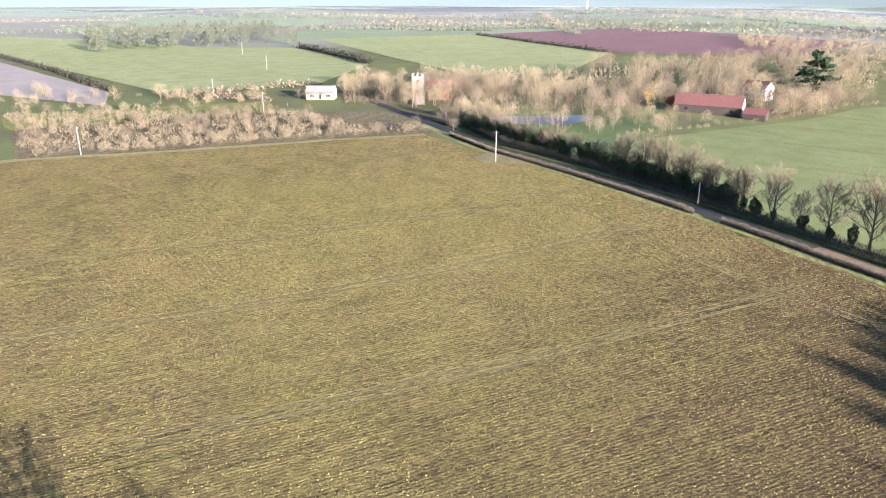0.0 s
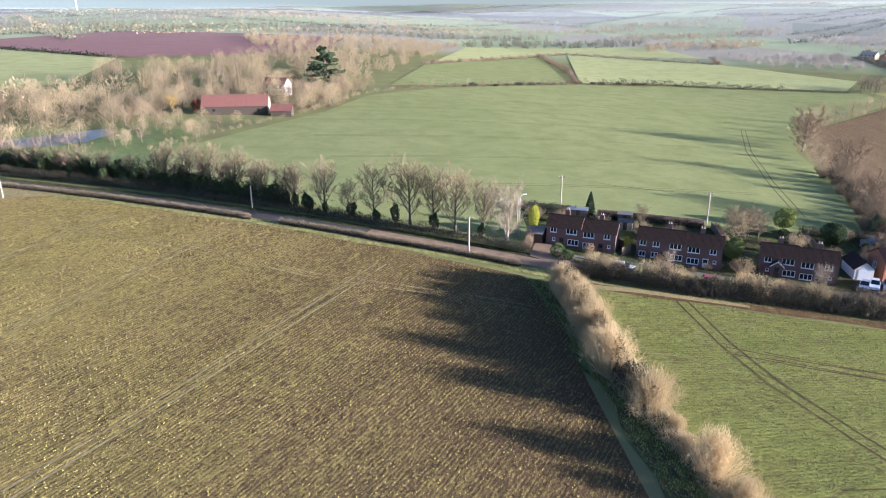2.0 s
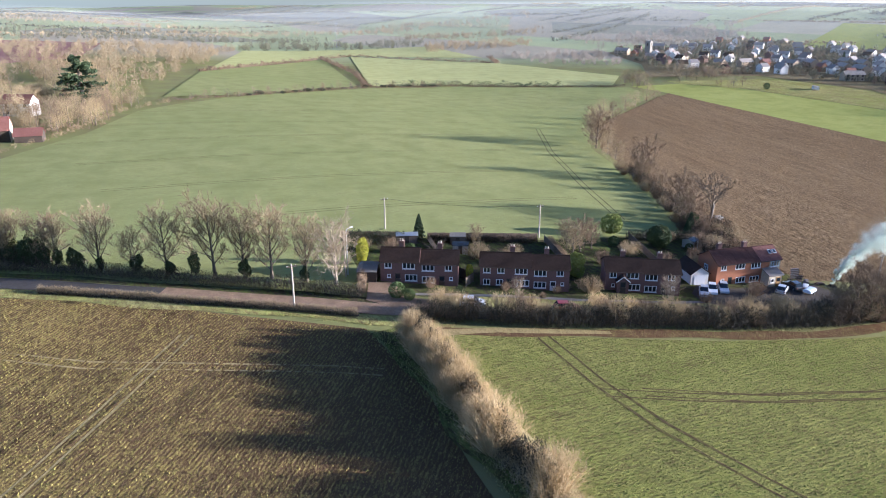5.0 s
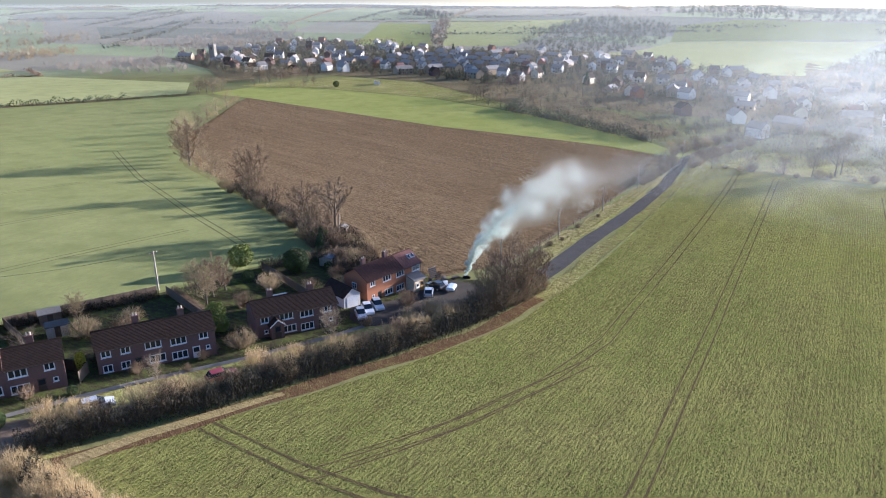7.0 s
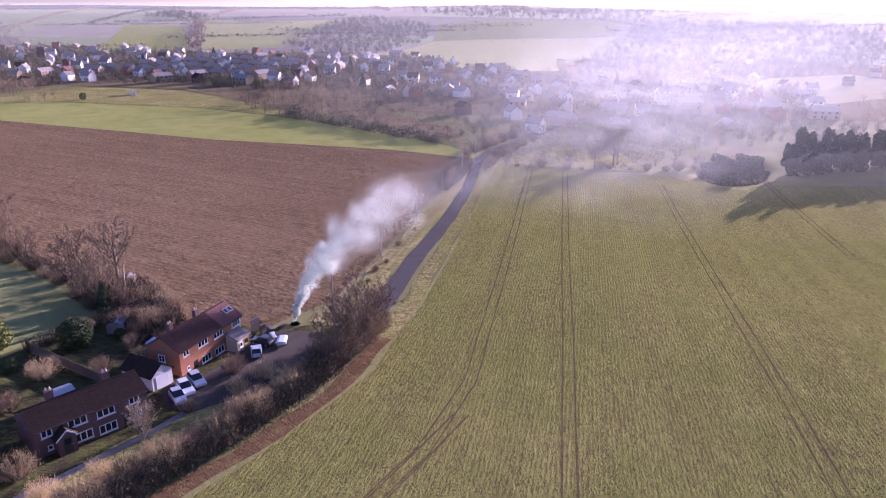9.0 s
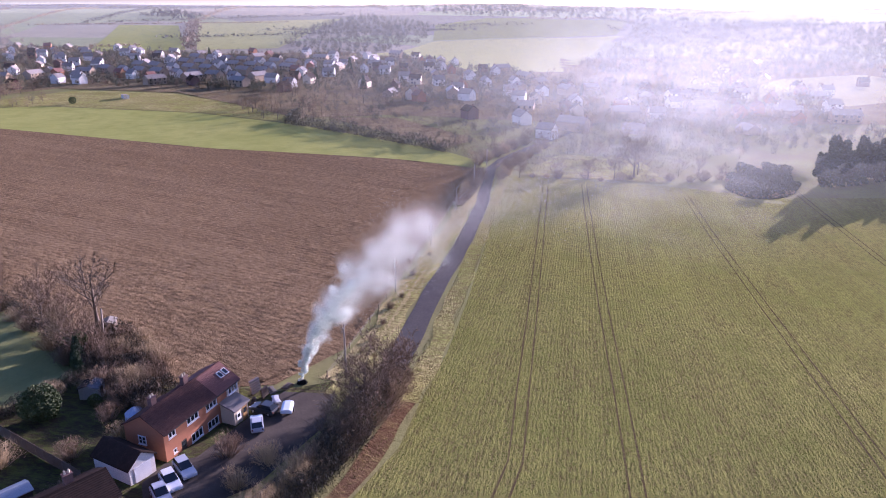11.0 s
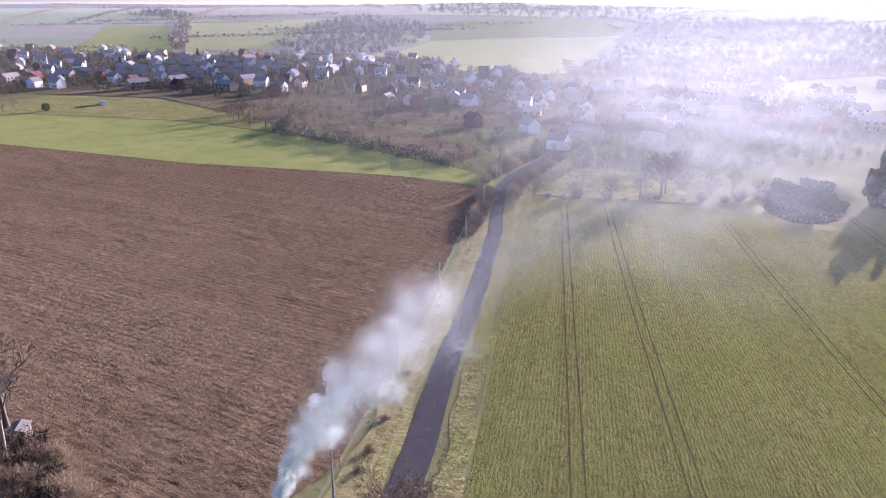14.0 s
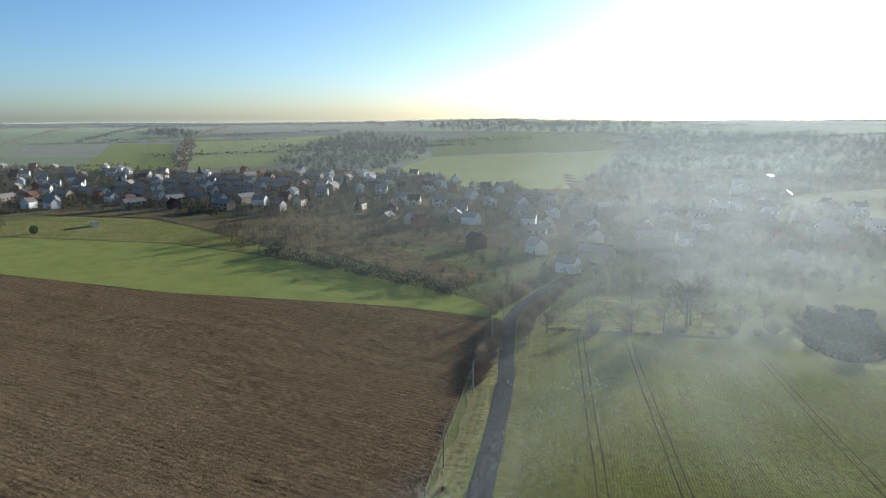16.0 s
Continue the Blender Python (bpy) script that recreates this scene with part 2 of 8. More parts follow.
def land(x, y):
    """Height of the ground, with an old steep-sided pit behind the field end."""
    u, v = 0.95 * (x - 318) - 0.33 * (y + 17), 0.33 * (x - 318) + 0.95 * (y + 17)
    return hills(x, y) - 7.0 * (1 - ease(np.hypot(u / 31, v / 14), 0.45, 1.1))


def gz(x, y):
    return float(land(x, y))


# ================= mesh helpers =================
def part(name, bm, material, parent=None, label=""):
    """Link a bmesh (or a mesh) as one mesh object, under parent where given."""
    if isinstance(bm, bmesh.types.BMesh):
        me = bpy.data.meshes.new(name)
        bm.to_mesh(me)
        bm.free()
    else:
        me = bm
    if not me.materials:
        me.materials.append(material)
    ob = new(name, me)
    if parent is not None:
        ob.parent = parent
    if label:
        ob["label"] = label
    return ob


def thing(name, label, category, group="", kind=""):
    return tagged(new(name), label, category, group, kind)


def mesh_of(name, verts, faces, material, smooth=False):
    me = bpy.data.meshes.new(name)
    verts, faces = np.asarray(verts, dtype=np.float32), np.asarray(faces, dtype=np.int32)
    n, k = faces.shape
    me.vertices.add(len(verts))
    me.vertices.foreach_set("co", verts.ravel())
    me.loops.add(n * k)
    me.loops.foreach_set("vertex_index", faces.ravel())
    me.polygons.add(n)
    me.polygons.foreach_set("loop_start", np.arange(0, n * k, k, dtype=np.int32))
    me.polygons.foreach_set("loop_total", np.full(n, k, dtype=np.int32))
    if smooth:
        me.polygons.foreach_set("use_smooth", np.ones(n, dtype=bool))
    me.update()
    me.validate()
    me.materials.append(material)
    return me


def box(bm, x0, x1, y0, y1, z0, z1, m=None):
    v = [bm.verts.new(p) for p in ((x0, y0, z0), (x1, y0, z0), (x1, y1, z0), (x0, y1, z0), (x0, y0, z1), (x1, y0, z1), (x1, y1, z1), (x0, y1, z1))]
    for f in ((3, 2, 1, 0), (4, 5, 6, 7), (0, 1, 5, 4), (1, 2, 6, 5), (2, 3, 7, 6), (3, 0, 4, 7)):
        bm.faces.new([v[i] for i in f])
    if m is not None:
        for u in v:
            u.co = m @ u.co
    return v


def prism(bm, outline, a, b, axis="x"):
    """Extrude a closed outline of (u, z) along x (or y) from a to b."""
    def at(u, z, s):
        return (s, u, z) if axis == "x" else (u, s, z)
    lo = [bm.verts.new(at(u, z, a)) for u, z in outline]
    hi = [bm.verts.new(at(u, z, b)) for u, z in outline]
    n = len(outline)
    bm.faces.new(lo)
    bm.faces.new(hi[::-1])
    for i in range(n):
        bm.faces.new((lo[i], hi[i], hi[(i + 1) % n], lo[(i + 1) % n]))
    bmesh.ops.recalc_face_normals(bm, faces=bm.faces)


def tube(pts, radii, sides=5):
    """A tapered tube along points: vertices and quads."""
    pts = [Vector(p) for p in pts]
    vs, fs = [], []
    for i, p in enumerate(pts):
        d = (pts[min(i + 1, len(pts) - 1)] - pts[max(i - 1, 0)]).normalized()
        a = d.orthogonal().normalized()
        b = d.cross(a)
        for k in range(sides):
            q = 2 * math.pi * k / sides
            vs.append(p + radii[i] * (math.cos(q) * a + math.sin(q) * b))
    for i in range(len(pts) - 1):
        for k in range(sides):
            k2 = (k + 1) % sides
            fs.append((i * sides + k, i * sides + k2, (i + 1) * sides + k2, (i + 1) * sides + k))
    return vs, fs


def gather(pieces):
    """Join (verts, faces) pieces."""
    vs, fs, n = [], [], 0
    for v, f in pieces:
        vs.append(np.asarray(v, dtype=float).reshape(-1, 3))
        fs.append(np.asarray(f, dtype=int) + n)
        n += len(vs[-1])
    return np.concatenate(vs), np.concatenate(fs)


def unit(v):
    return v / np.maximum(np.linalg.norm(v, axis=1, keepdims=True), 1e-9)


def slivers(rng, base, way, length, width):
    """Thin tapering twigs: one triangle each."""
    n = len(base)
    side = unit(np.cross(way, rng.normal(size=(n, 3)))) * (np.asarray(width).reshape(-1, 1) / 2)
    tip = base + way * np.asarray(length).reshape(-1, 1)
    v = np.stack([base - side, base + side, tip], axis=1).reshape(-1, 3)
    return v, np.arange(3 * n).reshape(-1, 3)


def flakes(rng, pts, size):
    """Small leaves at random turns: one triangle each."""
    n = len(pts)
    a = unit(rng.normal(size=(n, 3)))
    b = unit(np.cross(a, rng.normal(size=(n, 3))))
    s = np.asarray(size).reshape(-1, 1) * rng.uniform(0.6, 1.3, (n, 1))
    v = np.stack([pts + a * s, pts - 0.6 * a * s + 0.8 * b * s, pts - 0.6 * a * s - 0.8 * b * s], axis=1).reshape(-1, 3)
    return v, np.arange(3 * n).reshape(-1, 3)


# ================= plants =================
def tree_meshes(seed, height, clear=0.22, spread=0.42, limbs=10, branches=7, twigs=9, fine=3, width=0.035, upright=0.5, trunk=0.022, wood=bark, twig=twig_grey, lead=0.8, light=False):
    """A bare winter tree: meshes of trunk with limbs, and crown of branches and twigs."""
    rng = np.random.default_rng(seed)
    solid, thin = [], []
    r0 = trunk * height
    top = lead * height
    bend = rng.normal(size=2) * 0.02 * height
    axis = [np.array((bend[0] * s * s, bend[1] * s * s, s * top)) for s in np.linspace(0, 1, 6)]
    if light:
        solid.append(tube([axis[0], axis[5]], [r0 * 1.2, r0 * 0.3], 4))
    else:
        solid.append(tube(axis, [r0 * (1.35 if i == 0 else 1 - 0.16 * i) for i in range(6)], 6))
    tb, tw, tl, tt = [], [], [], []
    for i in range(limbs):
        f = clear + (0.95 - clear) * (i + rng.uniform(0, 0.8)) / limbs
        s = f * 5
        k = min(int(s), 4)
        p = axis[k] + (axis[k + 1] - axis[k]) * (s - k)
        q = i * 2.4 + rng.uniform(-0.5, 0.5)
        rise = upright + rng.uniform(-0.15, 0.25)
        reach = height * spread * (1.05 - 0.55 * abs(f - 0.45)) * rng.uniform(0.75, 1.1)
        d = np.array((math.cos(q), math.sin(q), rise))
        d /= np.linalg.norm(d)
        pts = [p]
        for j in range(4):
            d = d + rng.normal(size=3) * 0.12 + np.array((0, 0, 0.10))
            d /= np.linalg.norm(d)
            pts.append(pts[-1] + d * reach / 4)
        rl = r0 * (0.5 - 0.28 * f)
        if not light:
            solid.append(tube(pts, [rl * (1 - 0.21 * j) for j in range(5)], 4))
        for b in range(branches):
            u = 0.6 + 3.3 * (b + rng.uniform(0, 1)) / branches
            k2 = min(int(u), 3)
            bp = pts[k2] + (pts[k2 + 1] - pts[k2]) * (u - k2)
            bd = d * 0.6 + rng.normal(size=3) * 0.55 + np.array((0, 0, 0.35))
            bd /= np.linalg.norm(bd)
            bl = reach * rng.uniform(0.28, 0.5)
            tb.append(bp), tw.append(bd), tl.append(bl), tt.append(rl * 0.55)
    base, way, length = np.array(tb), np.array(tw), np.array(tl)
    thin.append(slivers(rng, base, way, length, np.array(tt)))
    level, w = (base, way, length), width * 1.6
    for count, share in ((twigs, 0.5), (fine, 0.5)):
        b0, w0, l0 = level
        n = len(b0) * count
        idx = np.repeat(np.arange(len(b0)), count)
        along = rng.uniform(0.2, 1.0, n)
        b1 = b0[idx] + w0[idx] * (l0[idx] * along)[:, None]
        w1 = unit(w0[idx] * 0.7 + rng.normal(size=(n, 3)) * 0.5 + np.array((0, 0, 0.22)))
        l1 = l0[idx] * share * rng.uniform(0.6, 1.2, n)
        thin.append(slivers(rng, b1, w1, l1, np.full(n, w)))
        level, w = (b1, w1, l1), width
    return mesh_of("trunk", *gather(solid), wood), mesh_of("crown", *gather(thin), twig)


def soft_tree(seed, height, n, width, twig, wood=bark, clusters=11, spread=0.34):
    """A bare tree seen from afar: trunk and limbs, and rounded clusters of fine twigs at the limbs' ends."""
    rng = np.random.default_rng(seed)
    solid = [tube([(0, 0, 0), (0.03 * height, 0, 0.35 * height), (0, 0.02 * height, 0.8 * height)], [0.022 * height, 0.015 * height, 0.004 * height], 4)]
    base, way, length = [], [], []
    share = rng.dirichlet(np.full(clusters, 6.0))
    for i in range(clusters):
        f = (i + 0.5) / clusters
        q = i * 2.4 + rng.uniform(-0.4, 0.4)
        z = height * (0.30 + 0.56 * f)
        r = height * spread * math.sqrt(max(0.05, 1 - ((f - 0.35) / 0.75) ** 2)) * rng.uniform(0.55, 1.0)
        c = np.array((r * math.cos(q), r * math.sin(q), z))
        root = np.array((0, 0, z * 0.6))
        limb = c - root
        base.append(root[None, :]), way.append(unit(limb[None, :])), length.append(np.array([np.linalg.norm(limb) * 1.15]))
        k = int(n * share[i])
        o = unit(rng.normal(size=(k, 3))) * (rng.uniform(0, 1, (k, 1)) ** 0.45) * height * rng.uniform(0.13, 0.20) * np.array((1, 1, 0.9))
        base.append(c + o)
        way.append(unit(unit(o) * 0.8 + rng.normal(size=(k, 3)) * 0.6 + np.array((0, 0, 0.35))))
        length.append(height * rng.uniform(0.04, 0.10, k))
    base, way, length = np.concatenate(base), np.concatenate(way), np.concatenate(length)
    w = np.where(length > 0.12 * height, 0.016 * height, width)
    return [("trunk", mesh_of("trunk", *gather(solid), wood)), ("crown", mesh_of("crown", *slivers(rng, base, way, length, w), twig))]


def bush_mesh(seed, radius, height, stems=60, twigs=1500, width=0.03, twig=twig_straw, fuzz=(0.08, 0.2), core=0):
    """A many-stemmed leafless bush: stems that fan out under a dome of fine twigs."""
    rng = np.random.default_rng(seed)
    q = rng.uniform(0, 2 * math.pi, stems)
    rr = radius * np.sqrt(rng.uniform(0, 1, stems))
    wob = 1 + 0.16 * np.sin(3 * q + seed) + 0.1 * np.sin(5 * q + 2 * seed)
    foot = np.stack([0.3 * rr * np.cos(q), 0.3 * rr * np.sin(q), np.zeros(stems)], axis=1)
    top = np.stack([rr * wob * np.cos(q), rr * wob * np.sin(q), height * np.sqrt(np.clip(1 - 0.82 * (rr / radius) ** 2, 0.05, 1)) * rng.uniform(0.86, 1.0, stems)], axis=1)
    d = top - foot
    ln = np.linalg.norm(d, axis=1)
    out = [slivers(rng, foot, unit(d), ln, np.full(stems, width * 2.6))]
    i = rng.integers(0, stems, twigs)
    s = rng.uniform(0.0, 1.0, twigs) ** 0.6 * 0.95
    b = foot[i] + d[i] * s[:, None] + rng.normal(size=(twigs, 3)) * radius * 0.10 * s[:, None]
    b[:, 2] = np.maximum(b[:, 2], 0.05)
    w = unit(unit(d[i]) * 0.7 + rng.normal(size=(twigs, 3)) * 0.5 + np.array((0, 0, 0.25)))
    out.append(slivers(rng, b, w, rng.uniform(*fuzz, twigs) * height, np.full(twigs, width)))
    # wide unseen twigs added inside, only to block light and thicken the shadow
    if core:
        c = unit(rng.normal(size=(core, 3))) * rng.uniform(0, 0.72, (core, 1)) ** 0.5 * np.array((radius * 0.55, radius * 0.55, height * 0.36)) + np.array((0, 0, height * 0.46))
        out.append(slivers(rng, c, unit(rng.normal(size=(core, 3)) + np.array((0, 0, 1.0))), rng.uniform(0.1, 0.2, core) * height, np.full(core, 0.07)))
    return mesh_of("twig_mass", *gather(out), twig)


def leafy_mesh(seed, rx, ry, rz, n, size, material, cone=0.0, lump=0.25):
    """An evergreen mass of many small leaves, with an uneven outline; cone narrows it upwards. It stands on z = 0."""
    rng = np.random.default_rng(seed)
    v = unit(rng.normal(size=(n, 3)))
    k = unit(rng.normal(size=(14, 3)))
    bulge = np.max(np.clip(v @ k.T, 0, 1) ** 8, axis=1)
    r = (1 - lump + lump * bulge) * rng.uniform(0.45, 1.0, n) ** 0.25
    p = v * r[:, None]
    z = (p[:, 2] + 1) * rz
    narrow = 1 - cone * (z / (2 * rz))
    pts = np.stack([p[:, 0] * rx * narrow, p[:, 1] * ry * narrow, z], axis=1)
    if cone:
        u = rng.uniform(0, 1, n)
        q = rng.uniform(0, 2 * math.pi, n)
        rad = (1 - u) ** 0.8 * (0.75 + 0.25 * np.sin(q * 5 + u * 40)) * rng.uniform(0.5, 1, n) ** 0.3
        pts = np.stack([rx * rad * np.cos(q), ry * rad * np.sin(q), u * 2 * rz + 0.1], axis=1)
    return mesh_of("foliage", *flakes(rng, pts, size), material)


def along(path, step):
    """Points and directions along a polyline at even steps."""
    out = []
    for (x0, y0), (x1, y1) in zip(path, path[1:]):
        ln = math.hypot(x1 - x0, y1 - y0)
        n = max(1, int(ln / step))
        for i in range(n):
            f = i / n
            out.append((x0 + (x1 - x0) * f, y0 + (y1 - y0) * f, (x1 - x0) / ln, (y1 - y0) / ln))
    out.append((*path[-1], out[-1][2], out[-1][3]))
    return out


def hedge_twigs(seed, path, wide, height, per_metre, width, twig, ragged=0.15, up=0.5, length=0.45):
    """Dense twigs along a line, as one mesh in world places."""
    rng = np.random.default_rng(seed)
    pieces = []
    for (x0, y0), (x1, y1) in zip(path, path[1:]):
        ln = math.hypot(x1 - x0, y1 - y0)
        n = int(ln * per_metre)
        s, o = rng.uniform(0, 1, n), rng.uniform(-1, 1, n)
        x = x0 + (x1 - x0) * s - (y1 - y0) / ln * o * wide / 2
        y = y0 + (y1 - y0) * s + (x1 - x0) / ln * o * wide / 2
        wob = 1 + ragged * (np.sin(s * ln * 0.9 + seed) + np.sin(s * ln * 2.3 + 1.7)) * 0.6
        z = land(x, y) + rng.uniform(0, 1, n) ** 0.8 * (height * wob - length * 0.5) * (1 - 0.25 * o * o)
        w = unit(rng.normal(size=(n, 3)) * 0.5 + np.array((0, 0, up)))
        pieces.append(slivers(rng, np.stack([x, y, z], axis=1), w, rng.uniform(0.6, 1.3, n) * length, np.full(n, width)))
    return mesh_of("twig_mass", *gather(pieces), twig)


def ribbon(path, widths, lift, step=4.0, offset=0.0, rag=0.0, seed=0):
    """A strip laid on the land along a path: bmesh; widths may be a pair (start, end)."""
    w0, w1 = widths if isinstance(widths, tuple) else (widths, widths)
    pts = along(path, step)
    bm, rows = bmesh.new(), []
    for i, (x, y, dx, dy) in enumerate(pts):
        if 0 < i < len(pts) - 1:
            dx, dy = pts[i + 1][0] - pts[i - 1][0], pts[i + 1][1] - pts[i - 1][1]
            ln = math.hypot(dx, dy)
            dx, dy = dx / ln, dy / ln
        w = w0 + (w1 - w0) * i / (len(pts) - 1)
        row = []
        for k in (-0.5, -0.17, 0.17, 0.5):
            o = offset + k * w * (1 + (rag * 0.7 * (math.sin(i * 0.5 + seed + 3 * k) + math.sin(i * 1.13 + 5 * k)) if abs(k) == 0.5 else 0))
            px, py = x - dy * o, y + dx * o
            row.append(bm.verts.new((px, py, gz(px, py) + lift)))
        rows.append(row)
    for a, b in zip(rows, rows[1:]):
        for k in range(3):
            bm.faces.new((a[k], b[k], b[k + 1], a[k + 1]))
    bmesh.ops.recalc_face_normals(bm, faces=bm.faces)
    if bm.faces[:][0].normal.z < 0:
        bmesh.ops.reverse_faces(bm, faces=bm.faces)
    return bm


def patch_of(poly, lift, step):
    """A polygon of the plan, cut into a grid and laid on the land."""
    bm = bmesh.new()
    f = bm.faces.new([bm.verts.new((x, y, 0)) for x, y in poly])
    f.normal_update()
    if f.normal.z < 0:
        f.normal_flip()
    for a in (0, 1):
        lo, hi = min(p[a] for p in poly), max(p[a] for p in poly)
        c = math.ceil(lo / step) * step + 0.013
        while c < hi:
            co, no = [0, 0, 0], [0, 0, 0]
            co[a], no[a] = c, 1
            bmesh.ops.bisect_plane(bm, geom=bm.verts[:] + bm.edges[:] + bm.faces[:], plane_co=co, plane_no=no)
            c += step
    bmesh.ops.triangulate(bm, faces=bm.faces[:])
    for v in bm.verts:
        v.co.z = gz(v.co.x, v.co.y) + lift
    for f in bm.faces:
        f.smooth = True
    return bm


def inside_many(poly, x, y):
    c = np.zeros(len(x), dtype=bool)
    for (x0, y0), (x1, y1) in zip(poly, poly[1:] + poly[:1]):
        if y0 != y1:
            c ^= ((y0 > y) != (y1 > y)) & (x < (x1 - x0) * (y - y0) / (y1 - y0) + x0)
    return c


def tufts(name, label, poly, turn, row, step, tall, wide, m, seed, jitter=0.25, bare=0.0, centre=None, reach=(1e9, 1e9), clear=()):
    """Small upright tufts in drilled rows over a polygon, joined as stuff. bare: share of thin patches."""
    rng = np.random.default_rng(seed)
    a = radians(turn)
    px, py = np.array([p[0] for p in poly]), np.array([p[1] for p in poly])
    u, v = px * math.cos(a) + py * math.sin(a), -px * math.sin(a) + py * math.cos(a)
    U, V = np.meshgrid(np.arange(u.min(), u.max(), step), np.arange(v.min(), v.max(), row))
    U = U.ravel() + rng.normal(size=U.size) * step * 0.5
    V = V.ravel() + rng.normal(size=V.size) * row * jitter
    x, y = U * math.cos(a) - V * math.sin(a), U * math.sin(a) + V * math.cos(a)
    ok = inside_many(poly, x, y)
    if bare:
        ok &= (np.sin(x * 0.11 + 2 * np.sin(y * 0.07)) + np.sin(y * 0.13 + 1.3) + rng.normal(size=len(x)) * 0.8) > -2.2 + 2.4 * bare
    if centre:
        ok &= rng.uniform(0, 1, len(x)) < 1 - ease(np.hypot(x - centre[0], y - centre[1]), *reach)
    x, y = x[ok], y[ok]
    for path, half in clear:
        for (x0, y0), (x1, y1) in zip(path, path[1:]):
            dx, dy = x1 - x0, y1 - y0
            s = np.clip(((x - x0) * dx + (y - y0) * dy) / (dx * dx + dy * dy), 0, 1)
            keep = np.abs(np.hypot(x - x0 - s * dx, y - y0 - s * dy) - 0.9) > half
            x, y = x[keep], y[keep]
    n = len(x)
    q = rng.uniform(0, math.pi, n)
    w = wide * rng.uniform(0.5, 1.2, n) / 2
    h = tall * rng.uniform(0.5, 1.25, n)
    z = land(x, y) + 0.045
    side = np.stack([np.cos(q) * w, np.sin(q) * w, np.zeros(n)], axis=1)
    base = np.stack([x, y, z], axis=1)
    tip = base + np.stack([rng.normal(size=n) * tall * 0.35, rng.normal(size=n) * tall * 0.35, h], axis=1)
    vv = np.stack([base - side, base + side, tip], axis=1).reshape(-1, 3)
    tagged(new(name, mesh_of(name, vv, np.arange(3 * n).reshape(-1, 3), m)), label, "crop", kind="stuff")


def furrows(name, label, poly, turn, step, seg, tall, m, seed, lift=0.06, clear=()):
    """A corrugated sheet of low uneven ridges over a polygon, running along turn; flat where wheels have passed."""
    rng = np.random.default_rng(seed)
    a = radians(turn)
    px, py = np.array([p[0] for p in poly]), np.array([p[1] for p in poly])
    u, v = px * math.cos(a) + py * math.sin(a), -px * math.sin(a) + py * math.cos(a)
    us, vs = np.arange(u.min(), u.max() + seg, seg), np.arange(v.min(), v.max() + step, step / 2)
    U, V = np.meshgrid(us, vs)
    shape = U.shape
    crest = (np.arange(shape[0]) % 2)[:, None] * np.ones(shape)
    U = U + rng.uniform(-0.3, 0.3, shape) * seg
    V = V + rng.uniform(-0.14, 0.14, shape) * step + 0.25 * step * np.sin(U * 0.31 + np.sin(V * 0.2))
    x, y = U * math.cos(a) - V * math.sin(a), U * math.sin(a) + V * math.cos(a)
    h = tall * crest * rng.uniform(0.65, 1.2, shape) * (0.9 + 0.15 * np.sin(x * 0.09 + 1.7 * np.sin(y * 0.07)))
    for path, half in clear:
        for (x0, y0), (x1, y1) in zip(path, path[1:]):
            dx, dy = x1 - x0, y1 - y0
            s = np.clip(((x - x0) * dx + (y - y0) * dy) / (dx * dx + dy * dy), 0, 1)
            h[np.abs(np.hypot(x - x0 - s * dx, y - y0 - s * dy) - 0.9) < half + 0.3] = 0
    z = land(x, y) + lift + h
    co = np.stack([x, y, z], axis=2).reshape(-1, 3)
    i = np.arange(co.shape[0]).reshape(shape)
    q = np.stack([i[:-1, :-1], i[:-1, 1:], i[1:, 1:], i[1:, :-1]], axis=2).reshape(-1, 4)
    ok = inside_many(poly, co[:, 0], co[:, 1])
    q = q[ok[q].all(axis=1)]
    used = np.unique(q)
    back = np.zeros(len(co), dtype=np.int64)
    back[used] = np.arange(len(used))
    tagged(new(name, mesh_of(name, co[used], back[q], m)), label, "field", kind="structure")

# ================= ground, fields, lanes =================
def spaced(lo, hi, fine, far):
    """Grid lines: fine between lo and hi, growing outwards to far."""
    c = list(np.arange(lo, hi + 0.1, fine))
    s, x = fine, hi
    while x < far:
        s *= 1.12
        x += s
        c.append(x)
    s, x = fine, lo
    while x > -far:
        s *= 1.12
        x -= s
        c.insert(0, x)
    return np.array(c)


gxs, gys = spaced(-260, 560, 6, 4600), spaced(-180, 520, 6, 4600)
GX, GY = np.meshgrid(gxs, gys, indexing="ij")
gv = np.stack([GX, GY, land(GX, GY)], axis=2).reshape(-1, 3)
gi = np.arange(len(gv)).reshape(GX.shape)
gq = np.stack([gi[:-1, :-1], gi[1:, :-1], gi[1:, 1:], gi[:-1, 1:]], axis=2).reshape(-1, 4)


